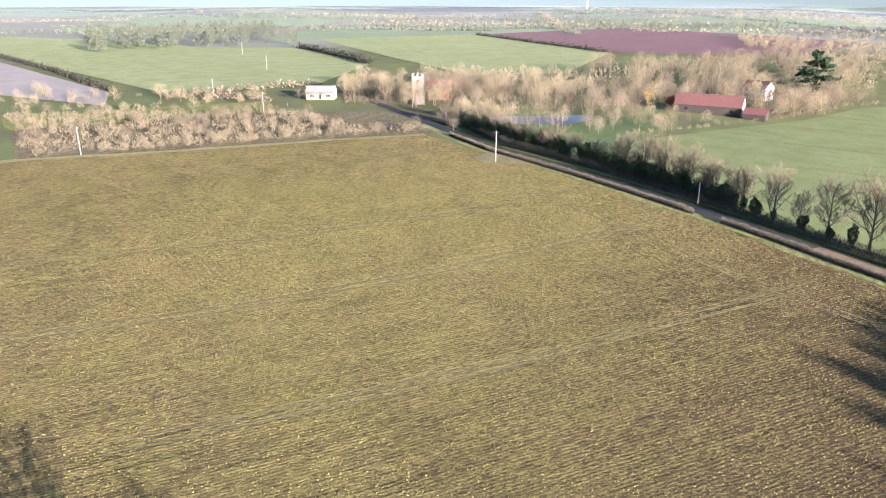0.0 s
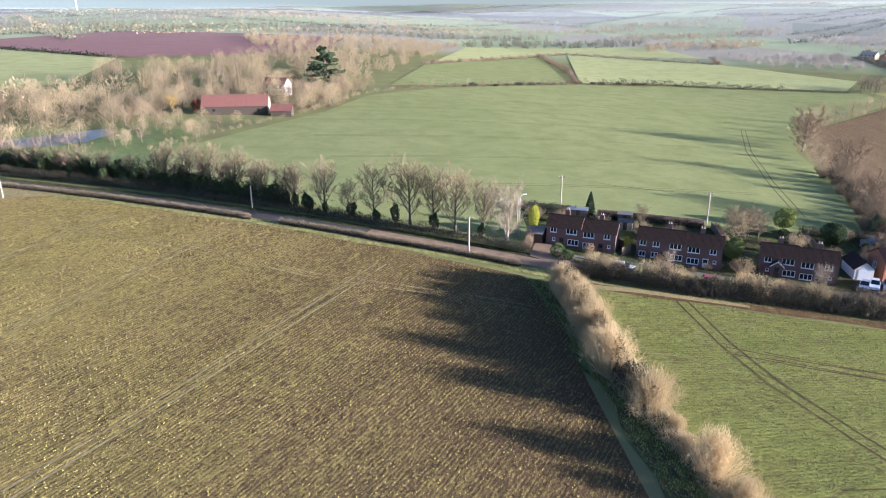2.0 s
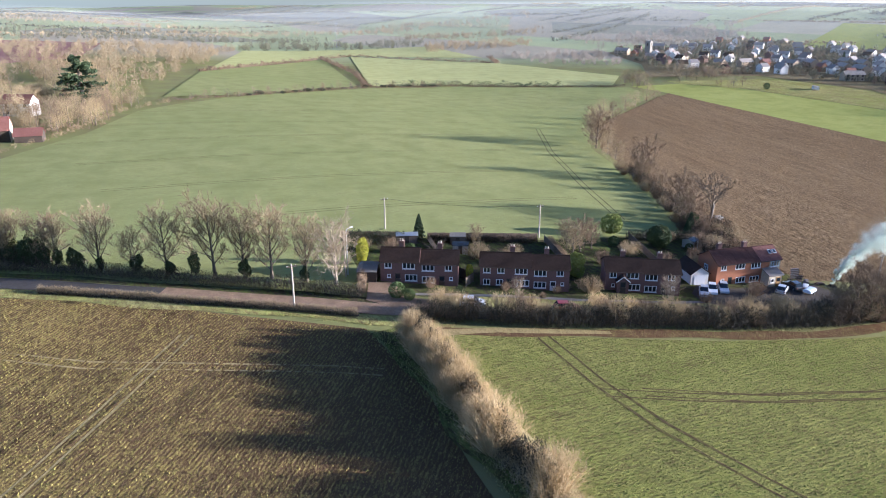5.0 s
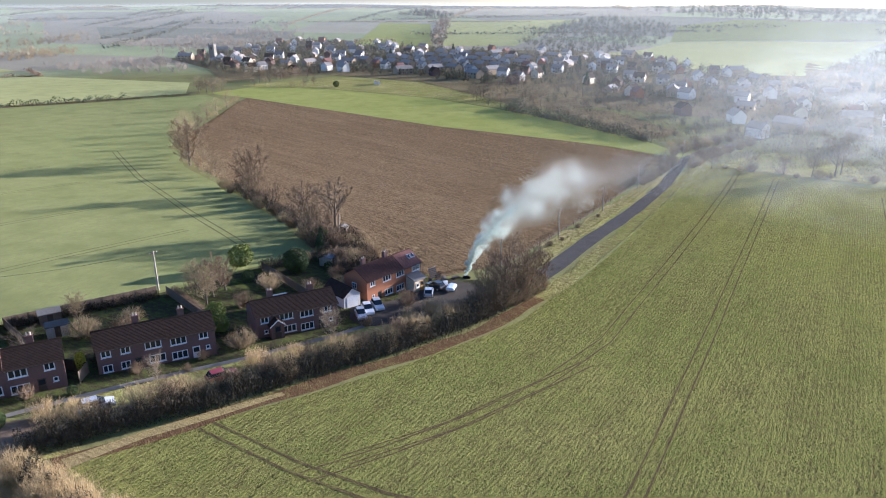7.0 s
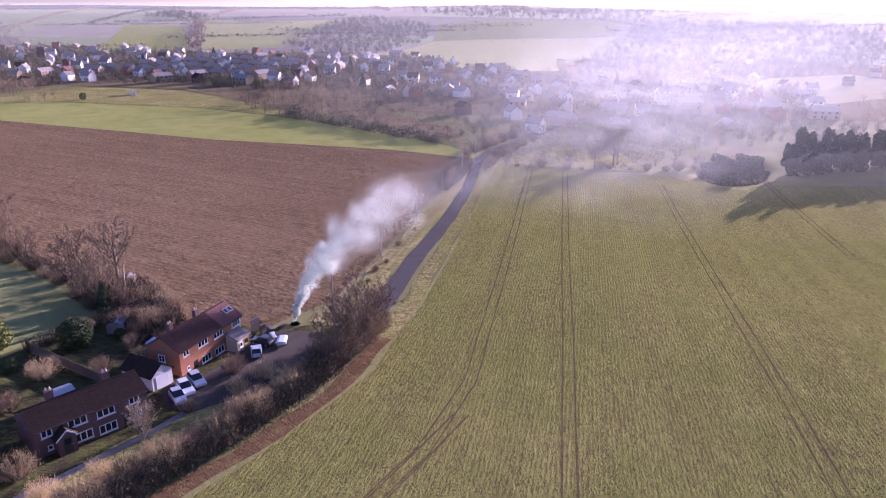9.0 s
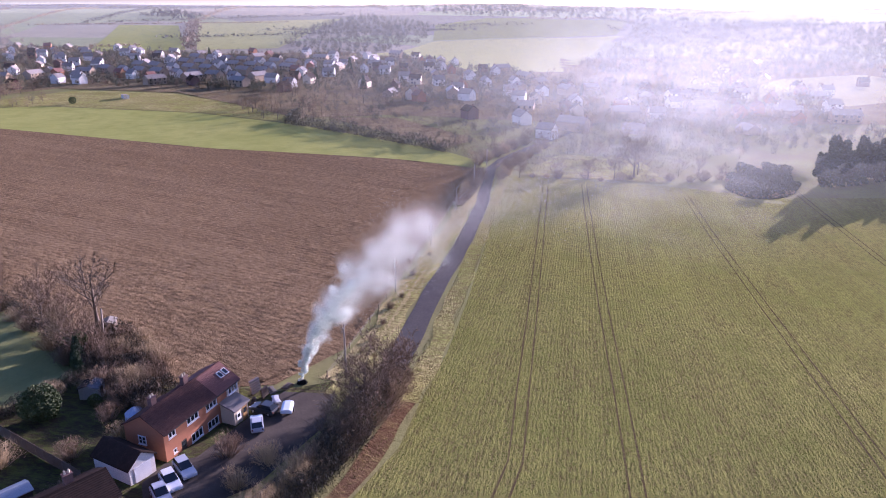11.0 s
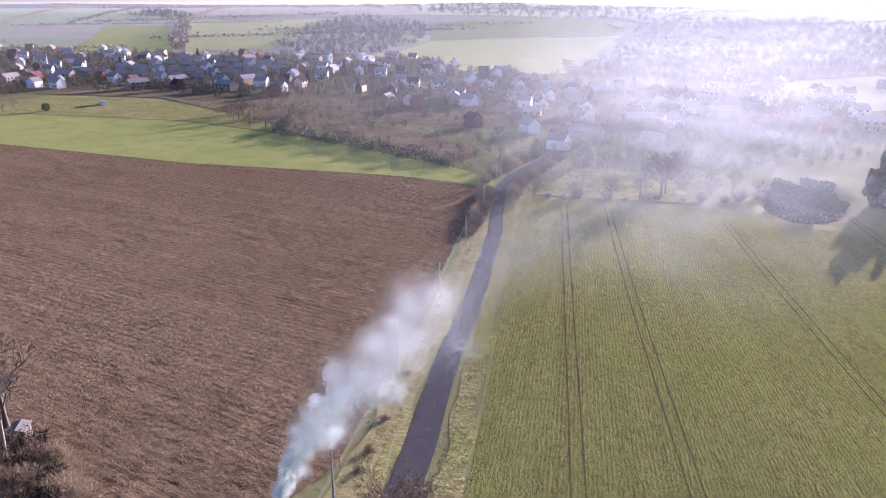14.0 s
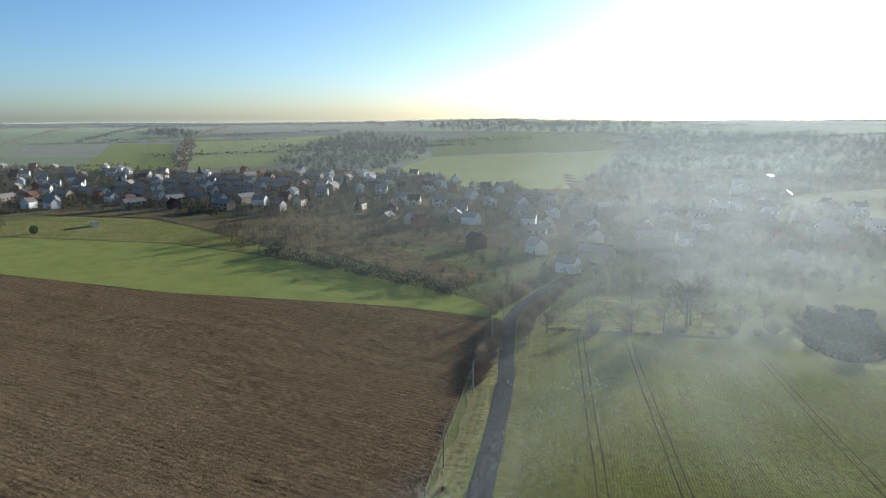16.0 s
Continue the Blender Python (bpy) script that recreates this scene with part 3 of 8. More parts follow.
def land_material():
    """Rough grass near; far off a patchwork of fields, woods and fallow, paled as by haze."""
    m, t, p = nodes_of("countryside")
    vec = place_vec(t)
    n1 = noise_node(t, vec, 0.05, 5)
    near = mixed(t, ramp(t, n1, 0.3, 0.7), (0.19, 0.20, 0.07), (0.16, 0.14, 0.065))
    v = t.nodes.new("ShaderNodeTexVoronoi")
    v.inputs["Scale"].default_value, v.inputs["Randomness"].default_value = 0.0042, 0.9
    warp = t.nodes.new("ShaderNodeVectorMath")
    warp.operation = "MULTIPLY"
    warp.inputs[1].default_value = (1.0, 0.62, 0)
    link(t, vec, warp.inputs[0])
    link(t, warp.outputs[0], v.inputs["Vector"])
    sep = t.nodes.new("ShaderNodeSeparateColor")
    link(t, v.outputs["Color"], sep.inputs[0])
    cr = t.nodes.new("ShaderNodeValToRGB")
    cr.color_ramp.interpolation = "CONSTANT"
    # paled, greyed field colours: distance haze is mixed into them
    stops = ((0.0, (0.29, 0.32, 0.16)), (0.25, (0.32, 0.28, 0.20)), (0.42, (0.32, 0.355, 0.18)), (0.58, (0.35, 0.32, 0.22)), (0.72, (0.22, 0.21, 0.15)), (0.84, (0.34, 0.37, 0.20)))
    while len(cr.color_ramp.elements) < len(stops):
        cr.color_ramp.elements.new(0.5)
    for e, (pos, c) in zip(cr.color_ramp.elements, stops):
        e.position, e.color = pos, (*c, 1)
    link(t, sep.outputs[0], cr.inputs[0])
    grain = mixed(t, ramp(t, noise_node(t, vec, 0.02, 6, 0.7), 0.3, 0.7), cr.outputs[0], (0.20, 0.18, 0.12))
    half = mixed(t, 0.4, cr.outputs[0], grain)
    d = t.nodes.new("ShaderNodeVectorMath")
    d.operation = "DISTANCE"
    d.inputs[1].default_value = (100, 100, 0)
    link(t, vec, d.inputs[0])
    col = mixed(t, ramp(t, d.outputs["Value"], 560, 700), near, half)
    link(t, col, p.inputs["Base Color"])
    p.inputs["Roughness"].default_value, p.inputs["Specular IOR Level"].default_value = 1.0, 0.02
    bumped(t, p, noise_node(t, vec, 0.8, 5, 0.7), 0.8, 0.25)
    return m


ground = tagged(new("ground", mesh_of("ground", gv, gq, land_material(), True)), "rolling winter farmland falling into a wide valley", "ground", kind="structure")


def field(name, poly, material, lift, step, label):
    ob = part(name, patch_of(poly, lift, step), material)
    return tagged(ob, label, "field", kind="structure")


field("field_crop", [(-103, 203), (-77, 187), (-48, 171.5), (-13, 150), (5, 139), (20, 127), (34, 116.5), (34, 97), (31.5, 83), (29, 60), (26, 0), (22, -120), (-200, -160), (-360, -60), (-300, 20), (-192, 118), (-158, 147), (-128, 178)],
      crop_near, 0.05, 8, "thin young crop in drilled rows over brown soil")
field("field_wheat", [(43, 110), (49, 108.5), (59, 103.5), (71, 97.5), (84, 92), (99, 87), (110, 84), (121, 83.5), (140, 82), (167, 81.5), (221, 81.5), (291, 80), (303, 78), (304, 52), (300, 16), (290, -10), (310, -160), (60, -200), (30, -120), (33, 0), (37, 60), (40, 80), (41, 95)],
      crop_green, 0.05, 8, "green winter wheat field with wheel tracks")
field("field_wheat_far", [(-45, 184), (-1, 157), (37, 131), (42, 138), (46, 159), (84, 143.5), (104, 139), (120, 136), (134, 153), (158, 194), (181, 238), (229, 297), (352, 376), (374, 421), (255, 466), (182, 455), (86, 400), (51, 373), (31, 352), (8, 300), (-24, 252), (-42, 225)],
      crop_back, 0.06, 8, "smooth green wheat field behind the houses")
field("field_stubble", [(119, 131), (137, 152), (161, 193), (185, 237), (233, 295), (352, 372), (374, 383), (354, 306), (347, 278), (330, 215), (321, 127), (311, 93), (262, 95.5), (194, 97), (176, 97.5), (138, 98.5), (123, 105), (120, 113)],
      plough, 0.06, 8, "brown weathered stubble field sloping to the valley")
field("field_pasture", [(374, 383), (354, 306), (347, 278), (330, 215), (321, 127), (313, 91), (322, 90), (340, 107), (386, 176), (402, 204), (431, 271), (443, 379), (424, 423), (380, 425)],
      strip_green, 0.09, 12, "bright green pasture strip above the village")
field("field_paddock", [(445, 377), (433, 271), (405, 205), (425, 205), (470, 260), (515, 330), (525, 410), (430, 440), (427, 422)],
      rough_grass, 0.09, 12, "rough tussocky paddock beside the village")
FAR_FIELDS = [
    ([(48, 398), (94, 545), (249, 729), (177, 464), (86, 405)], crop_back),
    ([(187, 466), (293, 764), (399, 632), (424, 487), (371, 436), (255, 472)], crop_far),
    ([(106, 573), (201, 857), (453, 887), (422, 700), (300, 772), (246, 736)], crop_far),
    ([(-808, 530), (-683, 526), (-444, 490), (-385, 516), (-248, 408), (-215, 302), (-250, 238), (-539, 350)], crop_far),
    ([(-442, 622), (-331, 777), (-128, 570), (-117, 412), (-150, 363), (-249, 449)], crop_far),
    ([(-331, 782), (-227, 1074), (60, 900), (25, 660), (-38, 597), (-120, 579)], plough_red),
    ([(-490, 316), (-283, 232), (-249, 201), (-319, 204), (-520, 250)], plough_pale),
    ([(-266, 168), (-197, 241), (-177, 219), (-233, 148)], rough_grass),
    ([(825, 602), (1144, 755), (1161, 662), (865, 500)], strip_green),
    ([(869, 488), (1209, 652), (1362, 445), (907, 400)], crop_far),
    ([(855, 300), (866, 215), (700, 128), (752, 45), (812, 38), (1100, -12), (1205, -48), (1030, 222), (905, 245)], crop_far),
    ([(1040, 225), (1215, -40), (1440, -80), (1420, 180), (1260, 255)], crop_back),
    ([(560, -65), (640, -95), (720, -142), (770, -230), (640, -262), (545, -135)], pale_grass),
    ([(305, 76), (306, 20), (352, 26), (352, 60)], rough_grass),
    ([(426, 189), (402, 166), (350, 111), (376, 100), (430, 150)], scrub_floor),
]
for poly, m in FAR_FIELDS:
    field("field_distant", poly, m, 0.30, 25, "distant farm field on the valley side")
field("lawn_pond", [(-100, 212), (-104, 236), (-92, 262), (-60, 275), (-30, 255), (-42, 228), (-46, 190), (-84, 206)], lawn, 0.05, 8, "mown grass round the pond")
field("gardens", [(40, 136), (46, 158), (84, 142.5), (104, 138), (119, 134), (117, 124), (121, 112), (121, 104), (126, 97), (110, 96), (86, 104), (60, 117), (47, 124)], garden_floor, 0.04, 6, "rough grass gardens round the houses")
field("scrub_belt", [(-190, 122), (-262, 168), (-170, 222), (-100, 262), (-104, 207), (-130, 181), (-160, 150)], scrub_floor, 0.05, 10, "leaf-strewn floor of a scrub belt")

field("village_ground", [(470, -120), (455, 0), (440, 90), (440, 160), (420, 205), (470, 265), (520, 330), (530, 430), (440, 470), (520, 560), (590, 690), (870, 730), (860, 560), (840, 430), (890, 320), (860, 215), (730, 110), (650, -20), (660, -160)], scrub_floor, 0.25, 30, "gardens and green plots between village houses")

field("village_ground", [(470, -121), (660, -161), (651, -21), (729, 108), (900, 60), (980, -120), (900, -300), (600, -330), (440, -230)], scrub_floor, 0.25, 30, "rough wooded ground at the village end")

# lanes, verges and tracks
LANE = [(-160, 262), (-118, 228), (-97, 211), (-77, 193.5), (-46, 176.5), (-11, 155.5), (5, 144.5), (14, 138.5), (27, 130), (38, 122.5), (49, 116.5), (64, 109), (76, 103.5), (89, 98), (102, 94), (115, 91), (128, 89.6), (140, 89.3), (169, 89), (219, 87), (257, 86.5), (290, 87.5), (312, 88), (330, 85), (349, 79), (384, 66), (430, 48), (470, 25)]
tagged(part("road", ribbon(LANE, 4.2, 0.10, 4.0, rag=0.06), asphalt), "narrow country lane of worn grey asphalt", "road", kind="structure")
tagged(part("road_mud", ribbon([(9, 141.8), (14, 138.5), (27, 130), (38, 122.5), (47, 117.6)], 4.3, 0.125, 4.0, rag=0.08), muddy_lane), "mud-stained stretch of lane at the field gate", "road", kind="structure")


def verge(path, w, off, m, label, name="verge", rag=0.3, lift=0.075):
    tagged(part(name, ribbon(path, w, lift, 3.0, off, rag, len(path)), m), label, "verge", kind="structure")


verge(LANE[1:11], 3.0, -4.0, rough_grass, "grass verge between hedge and crop")
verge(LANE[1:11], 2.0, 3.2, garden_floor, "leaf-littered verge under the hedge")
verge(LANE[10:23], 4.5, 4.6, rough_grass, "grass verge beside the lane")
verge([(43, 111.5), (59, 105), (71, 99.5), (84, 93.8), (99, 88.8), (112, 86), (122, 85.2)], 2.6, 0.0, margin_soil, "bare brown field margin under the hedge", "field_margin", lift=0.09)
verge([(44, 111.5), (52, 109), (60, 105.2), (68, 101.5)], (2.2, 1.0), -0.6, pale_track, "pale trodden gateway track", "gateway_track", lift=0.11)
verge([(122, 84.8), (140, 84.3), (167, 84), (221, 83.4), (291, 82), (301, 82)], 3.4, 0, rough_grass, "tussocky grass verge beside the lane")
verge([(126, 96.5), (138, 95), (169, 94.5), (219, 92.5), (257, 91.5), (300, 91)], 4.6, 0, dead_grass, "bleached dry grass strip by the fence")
verge([(36.5, 115), (37.5, 97), (36, 82), (33.5, 60), (30, 0)], 7.0, 0, verge_grass, "rough grass strip under the field hedge, its shade in the colour")
verge([(-300, 22), (-192, 119), (-158, 148.5), (-128, 179.5), (-104, 203.5)], 2.8, 0, dead_grass, "pale dry grass at the field end", lift=0.16)
verge([(40.5, 94), (39.6, 84), (38.2, 72), (36.5, 56)], 1.6, 0, dead_grass, "bleached tall grass beside the field hedge", lift=0.12)
field("trodden_corner", [(-77, 179.5), (-75, 187.5), (-70, 186.8), (-64, 183.4), (-56, 179.2), (-60, 177.4), (-66, 177), (-71, 174)], pale_track, 0.19, 4, "bare pale ground round the corner pole")
# footpath and drives in front of the houses
FOOTPATH = [(46.5, 125.2), (53, 122.3), (60, 119), (72, 112.5), (86, 106.3), (92, 104.5)]
tagged(part("pavement", ribbon(FOOTPATH, 1.0, 0.12, 3), concrete), "pale concrete footpath along the front gardens", "path", kind="structure")
field("driveway", [(38, 126), (42, 120.5), (48, 118.5), (50, 120.5), (44.5, 124.6), (45.5, 131), (41.5, 133)], muddy_lane, 0.14, 4, "muddy entrance drive beside the first house")
field("parking", [(92, 104), (99, 98), (113, 94.5), (122, 95.5), (121, 103), (114, 104.6), (103, 107), (101, 110), (97, 110.5), (93, 108)], yard_gravel, 0.13, 4, "gravelled parking yard in front of the end house")

# wheel tracks through the crops
TRACKS = []


def tracks(path, m, gap=1.8, w=0.27, lift=0.075, label="pair of wheel tracks through the crop"):
    TRACKS.append((path, w * 0.75))
    for off in (-gap / 2, gap / 2):
        tagged(part("wheel_track", ribbon(path, w, lift, 4.0, off, 0.35, int(abs(path[0][0]))), m), label, "wheel track", kind="structure")


for path in ([(60, 20), (83, 25.5), (131, 23), (200, 20), (285, 17)], [(50, 58), (72, 56), (118, 55), (187, 54), (296, 52)], [(200, -18), (260, -22), (300, -24)], [(60, 86), (73, 79), (90, 73), (110, 69.5), (185, 68), (298, 66)]):
    tracks(path, rut_soil)
tracks([(57, 104), (56.5, 97), (56, 90), (56.5, 79), (59, 67), (62, 55), (66, 30)], rut_soil, 1.9, 0.42)
tracks([(55, 88), (64, 83), (76, 77.5), (100, 69.5)], rut_soil, 1.8, 0.3)
for path in ([(-60, 43), (-38, 66), (-22, 84), (-2, 109), (10, 125)], [(-140, 55), (-122, 71), (-89, 97), (-60, 129), (-42, 160)], [(-100, 48), (-70, 76), (-48, 102), (-28, 132), (-18, 148)], [(-60, 160), (-20, 134.5), (-3, 121.5), (8, 116), (26, 107), (31, 104)]):
    tracks(path, pale_track, 1.7, 0.32)
tracks([(-97, 193), (-92, 184), (-96, 172), (-104, 160)], pale_track, 1.8, 0.5)
for k in range(6):
    y0 = 178 + 34 * k
    tracks([(10 - 4 * k, y0 + 2), (60, y0), (118 + 12 * k, y0 - 7)], tram_soil, 1.8, 0.3)
tracks([(115, 150), (132, 185), (158, 234), (190, 285)], tram_soil, 1.8, 0.4)
furrows("crop_ridges", "thin young crop on low drilled ridges of brown soil", [(-103, 202.5), (-77, 186.5), (-48, 171), (-13, 149.5), (5, 138.5), (20, 126.5), (33.5, 116), (33.5, 97), (31, 83), (28.5, 60), (24, -30), (-60, -30), (-150, 20), (-230, 85), (-191.5, 117.5), (-158, 146.5), (-128, 177)],
        49, 0.52, 2.4, 0.06, crop_near, 5, clear=TRACKS)
furrows("stubble_ridges", "weathered cultivation ridges in the stubble field", [(119.5, 131), (137, 151.5), (161, 192.5), (185, 236.5), (233, 294.5), (352, 371.5), (373.5, 382), (353.5, 306), (346.5, 278), (329.5, 215), (320.5, 127), (310.5, 93.5), (262, 96), (194, 97.5), (176, 98), (138, 99), (123.5, 105.3), (120.5, 113)],
        66, 0.85, 1.3, 0.15, plough, 6, lift=0.07)


# ================= building materials =================
brick_dark = plain("dark_red_brick", (0.19, 0.105, 0.085), (0.145, 0.083, 0.07), 2.5, 0.9, bump=0.01, fine=14)
brick_orange = plain("orange_brick", (0.42, 0.17, 0.08), (0.34, 0.135, 0.07), 2.5, 0.9, bump=0.01, fine=14)
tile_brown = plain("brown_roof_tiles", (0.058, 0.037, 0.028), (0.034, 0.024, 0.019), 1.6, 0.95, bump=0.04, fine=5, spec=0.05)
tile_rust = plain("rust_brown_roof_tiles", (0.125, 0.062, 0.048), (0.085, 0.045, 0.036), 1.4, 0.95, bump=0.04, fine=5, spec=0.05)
tile_red = plain("red_clay_tiles", (0.22, 0.092, 0.068), (0.17, 0.074, 0.058), 0.8, 0.85, bump=0.02, fine=6)
tile_slate = plain("grey_slates", (0.20, 0.178, 0.16), (0.145, 0.13, 0.118), 1.2, 0.6, bump=0.01, spec=0.35)
render_white = plain("white_render", (0.78, 0.75, 0.68), (0.70, 0.66, 0.58), 0.9, 0.85)
render_cream = plain("cream_render", (0.66, 0.56, 0.40), (0.58, 0.48, 0.34), 0.9, 0.85)
white_upvc = plain("white_window_frame", (0.80, 0.80, 0.78), (0.72, 0.72, 0.70), 3, 0.45)
dark_wood = plain("dark_stained_wood", (0.06, 0.045, 0.035), (0.09, 0.065, 0.045), 3, 0.8)
fence_wood = plain("weathered_fence_wood", (0.20, 0.15, 0.10), (0.14, 0.10, 0.075), 3, 0.9)
pole_wood = plain("silvered_pole_wood", (0.42, 0.37, 0.30), (0.33, 0.28, 0.22), 2, 0.9)
galvanised = plain("galvanised_steel", (0.55, 0.56, 0.56), (0.45, 0.46, 0.46), 2, 0.45, metal=0.7)
rubber = plain("black_rubber", (0.02, 0.02, 0.02), (0.03, 0.03, 0.03), 5, 0.8)
stone_flint = plain("grey_flint_stone", (0.26, 0.235, 0.19), (0.20, 0.18, 0.15), 0.8, 0.9, bump=0.03)


def glass_material():
    m, t, p = nodes_of("window_glass")
    p.inputs["Base Color"].default_value = (0.02, 0.025, 0.03, 1)
    p.inputs["Roughness"].default_value, p.inputs["Specular IOR Level"].default_value = 0.06, 0.6
    return m


glass = glass_material()


def paint(name, c):
    m, t, p = nodes_of(name)
    n = noise_node(t, place_vec(t, False), 3, 3)
    link(t, mixed(t, ramp(t, n, 0.2, 0.8), c, tuple(0.9 * u for u in c)), p.inputs["Base Color"])
    p.inputs["Roughness"].default_value, p.inputs["Coat Weight"].default_value = 0.35, 0.6
    return m


# ================= near houses =================
def front_wall(bm, x0, x1, z0, z1, y, holes, deep=0.14):
    """A wall face in the plane y (outside towards -y) with real openings and reveals."""
    xs = sorted({x0, x1, *[h[0] for h in holes], *[h[1] for h in holes]})
    zs = sorted({z0, z1, *[h[2] for h in holes], *[h[3] for h in holes]})

    def quad(*p):
        bm.faces.new([bm.verts.new(q) for q in p])
    for a, b in zip(xs, xs[1:]):
        for c, d in zip(zs, zs[1:]):
            mx, mz = (a + b) / 2, (c + d) / 2
            if any(h[0] < mx < h[1] and h[2] < mz < h[3] for h in holes):
                continue
            quad((a, y, c), (b, y, c), (b, y, d), (a, y, d))
    for a, b, c, d in holes:
        e = y + deep
        quad((a, y, c), (a, e, c), (b, e, c), (b, y, c))
        quad((a, y, d), (b, y, d), (b, e, d), (a, e, d))
        quad((a, y, c), (a, y, d), (a, e, d), (a, e, c))
        quad((b, y, c), (b, e, c), (b, e, d), (b, y, d))


def window(parent, x, z, w, h, y, lights=2, bars=0, turn=None):
    """A casement window set into the wall: frame with sill, and glass under it. turn: pose for a side wall."""
    bm = bmesh.new()
    f = 0.12
    ya, yb = y + 0.02, y + 0.09
    box(bm, x - w / 2, x + w / 2, ya, yb, z - h / 2, z - h / 2 + f)
    box(bm, x - w / 2, x + w / 2, ya, yb, z + h / 2 - f, z + h / 2)
    for i in (0, lights):
        c = x - w / 2 + f / 2 + (w - f) * i / lights
        box(bm, c - f / 2, c + f / 2, ya - 0.004, yb, z - h / 2 + f, z + h / 2 - f)
    for i in range(bars):
        c = z - h / 2 + h * (i + 1) / (bars + 1)
        box(bm, x - w / 2 + f, x + w / 2 - f, ya + 0.008, yb - 0.004, c - 0.025, c + 0.025)
    if turn is not None:
        bmesh.ops.transform(bm, matrix=turn, verts=bm.verts)
    fr = part("window", bm, white_upvc, parent, "white casement window")
    bm = bmesh.new()
    box(bm, x - w / 2 + 0.02, x + w / 2 - 0.02, yb - 0.03, yb - 0.01, z - h / 2 + 0.02, z + h / 2 - 0.02)
    if turn is not None:
        bmesh.ops.transform(bm, matrix=turn, verts=bm.verts)
    part("pane", bm, glass, fr)
    bm = bmesh.new()
    box(bm, x - w / 2 - 0.06, x + w / 2 + 0.06, y - 0.07, y + 0.019, z - h / 2 - 0.07, z - h / 2)
    if turn is not None:
        bmesh.ops.transform(bm, matrix=turn, verts=bm.verts)
    part("window_sill", bm, white_upvc, fr)
    for i in range(1, lights):
        c = x - w / 2 + f / 2 + (w - f) * i / lights
        bm = bmesh.new()
        box(bm, c - f / 2, c + f / 2, ya - 0.004, yb, z - h / 2 + f, z + h / 2 - f)
        if turn is not None:
            bmesh.ops.transform(bm, matrix=turn, verts=bm.verts)
        part("mullion", bm, white_upvc, fr)


def door(parent, x, z0, y, material, w=0.95, h=2.05, glazed=True):
    bm = bmesh.new()
    box(bm, x - w / 2, x + w / 2, y + 0.05, y + 0.10, z0, z0 + h)
    for sx in (-1, 1):
        box(bm, x + sx * w * 0.24 - 0.14, x + sx * w * 0.24 + 0.14, y + 0.035, y + 0.049, z0 + 0.15, z0 + 0.95)
    d = part("door", bm, material, parent)
    if glazed:
        bm = bmesh.new()
        box(bm, x - w * 0.36, x + w * 0.36, y + 0.03, y + 0.048, z0 + 1.15, z0 + 1.85)
        part("pane", bm, glass, d)
    bm = bmesh.new()
    box(bm, x + w * 0.36, x + w * 0.42, y - 0.01, y + 0.049, z0 + 1.0, z0 + 1.12)
    part("handle", bm, galvanised, d)


def roof_mesh(x0, x1, depth, eave, ridge, over=0.35, courses=15):
    """Two tiled slopes with stepped courses, ridge tiles and verge."""
    bm = bmesh.new()
    half = depth / 2
    rise = ridge - eave
    for sgn in (-1, 1):
        y_eave = -over if sgn < 0 else depth + over
        z_eave = eave - rise * over / half
        n = courses
        prev = None
        for i in range(n + 1):
            f = i / n
            y = y_eave + (half - y_eave) * f
            z = z_eave + (ridge + 0.06 - z_eave) * f
            if i:
                a, b = prev
                lip = 0.06
                p = [(x0, a, b + lip), (x1, a, b + lip), (x1, y, z + 0.008), (x0, y, z + 0.008)]
                bm.faces.new([bm.verts.new(q) for q in (p if sgn < 0 else p[::-1])])
                q = [(x0, a, b + 0.008), (x1, a, b + 0.008), (x1, a, b + lip), (x0, a, b + lip)]
                bm.faces.new([bm.verts.new(u) for u in (q if sgn < 0 else q[::-1])])
            prev = (y, z)
        u = [(x0, y_eave, z_eave - 0.05), (x1, y_eave, z_eave - 0.05), (x1, half, ridge - 0.04), (x0, half, ridge - 0.04)]
        bm.faces.new([bm.verts.new(q) for q in (u[::-1] if sgn < 0 else u)])
        for x, s in ((x0, 1), (x1, -1)):
            g = [(x, y_eave, z_eave - 0.05), (x, half, ridge - 0.04), (x, half, ridge + 0.07), (x, y_eave, z_eave + 0.045)]
            bm.faces.new([bm.verts.new(q) for q in (g if s * sgn > 0 else g[::-1])])
    bmesh.ops.remove_doubles(bm, verts=bm.verts, dist=0.002)
    return bm


def ridge_tiles(roof, x0, x1, y, ridge, material):
    """A row of capping tiles along the ridge, each a part of the roof."""
    n = int((x1 - x0) / 0.45)
    wide = (x1 - x0) / n
    bm = bmesh.new()
    prism(bm, [(-0.15, 0.02), (-0.11, 0.11), (0, 0.15), (0.11, 0.11), (0.15, 0.02)], 0, wide - 0.02)
    tile = None
    for i in range(n):
        ob = part("ridge_tile", bm if tile is None else tile, material, roof)
        tile = ob.data
        ob.matrix_basis = pose(x0 + wide * i, y, ridge + 0.004 * (i % 3))


def chimney(parent, x, y, z0, z1, material):
    bm = bmesh.new()
    box(bm, x - 0.42, x + 0.42, y - 0.3, y + 0.3, z0, z1)
    box(bm, x - 0.48, x + 0.48, y - 0.36, y + 0.36, z1, z1 + 0.12)
    c = part("chimney", bm, brick_dark, parent)
    for dx in (-0.2, 0.2):
        v, f = tube([(x + dx, y, z1 + 0.12), (x + dx, y, z1 + 0.5)], [0.12, 0.09], 8)
        part("chimney_pot", mesh_of("chimney_pot", v, f, render_cream), render_cream, c, "pale clay chimney pot")


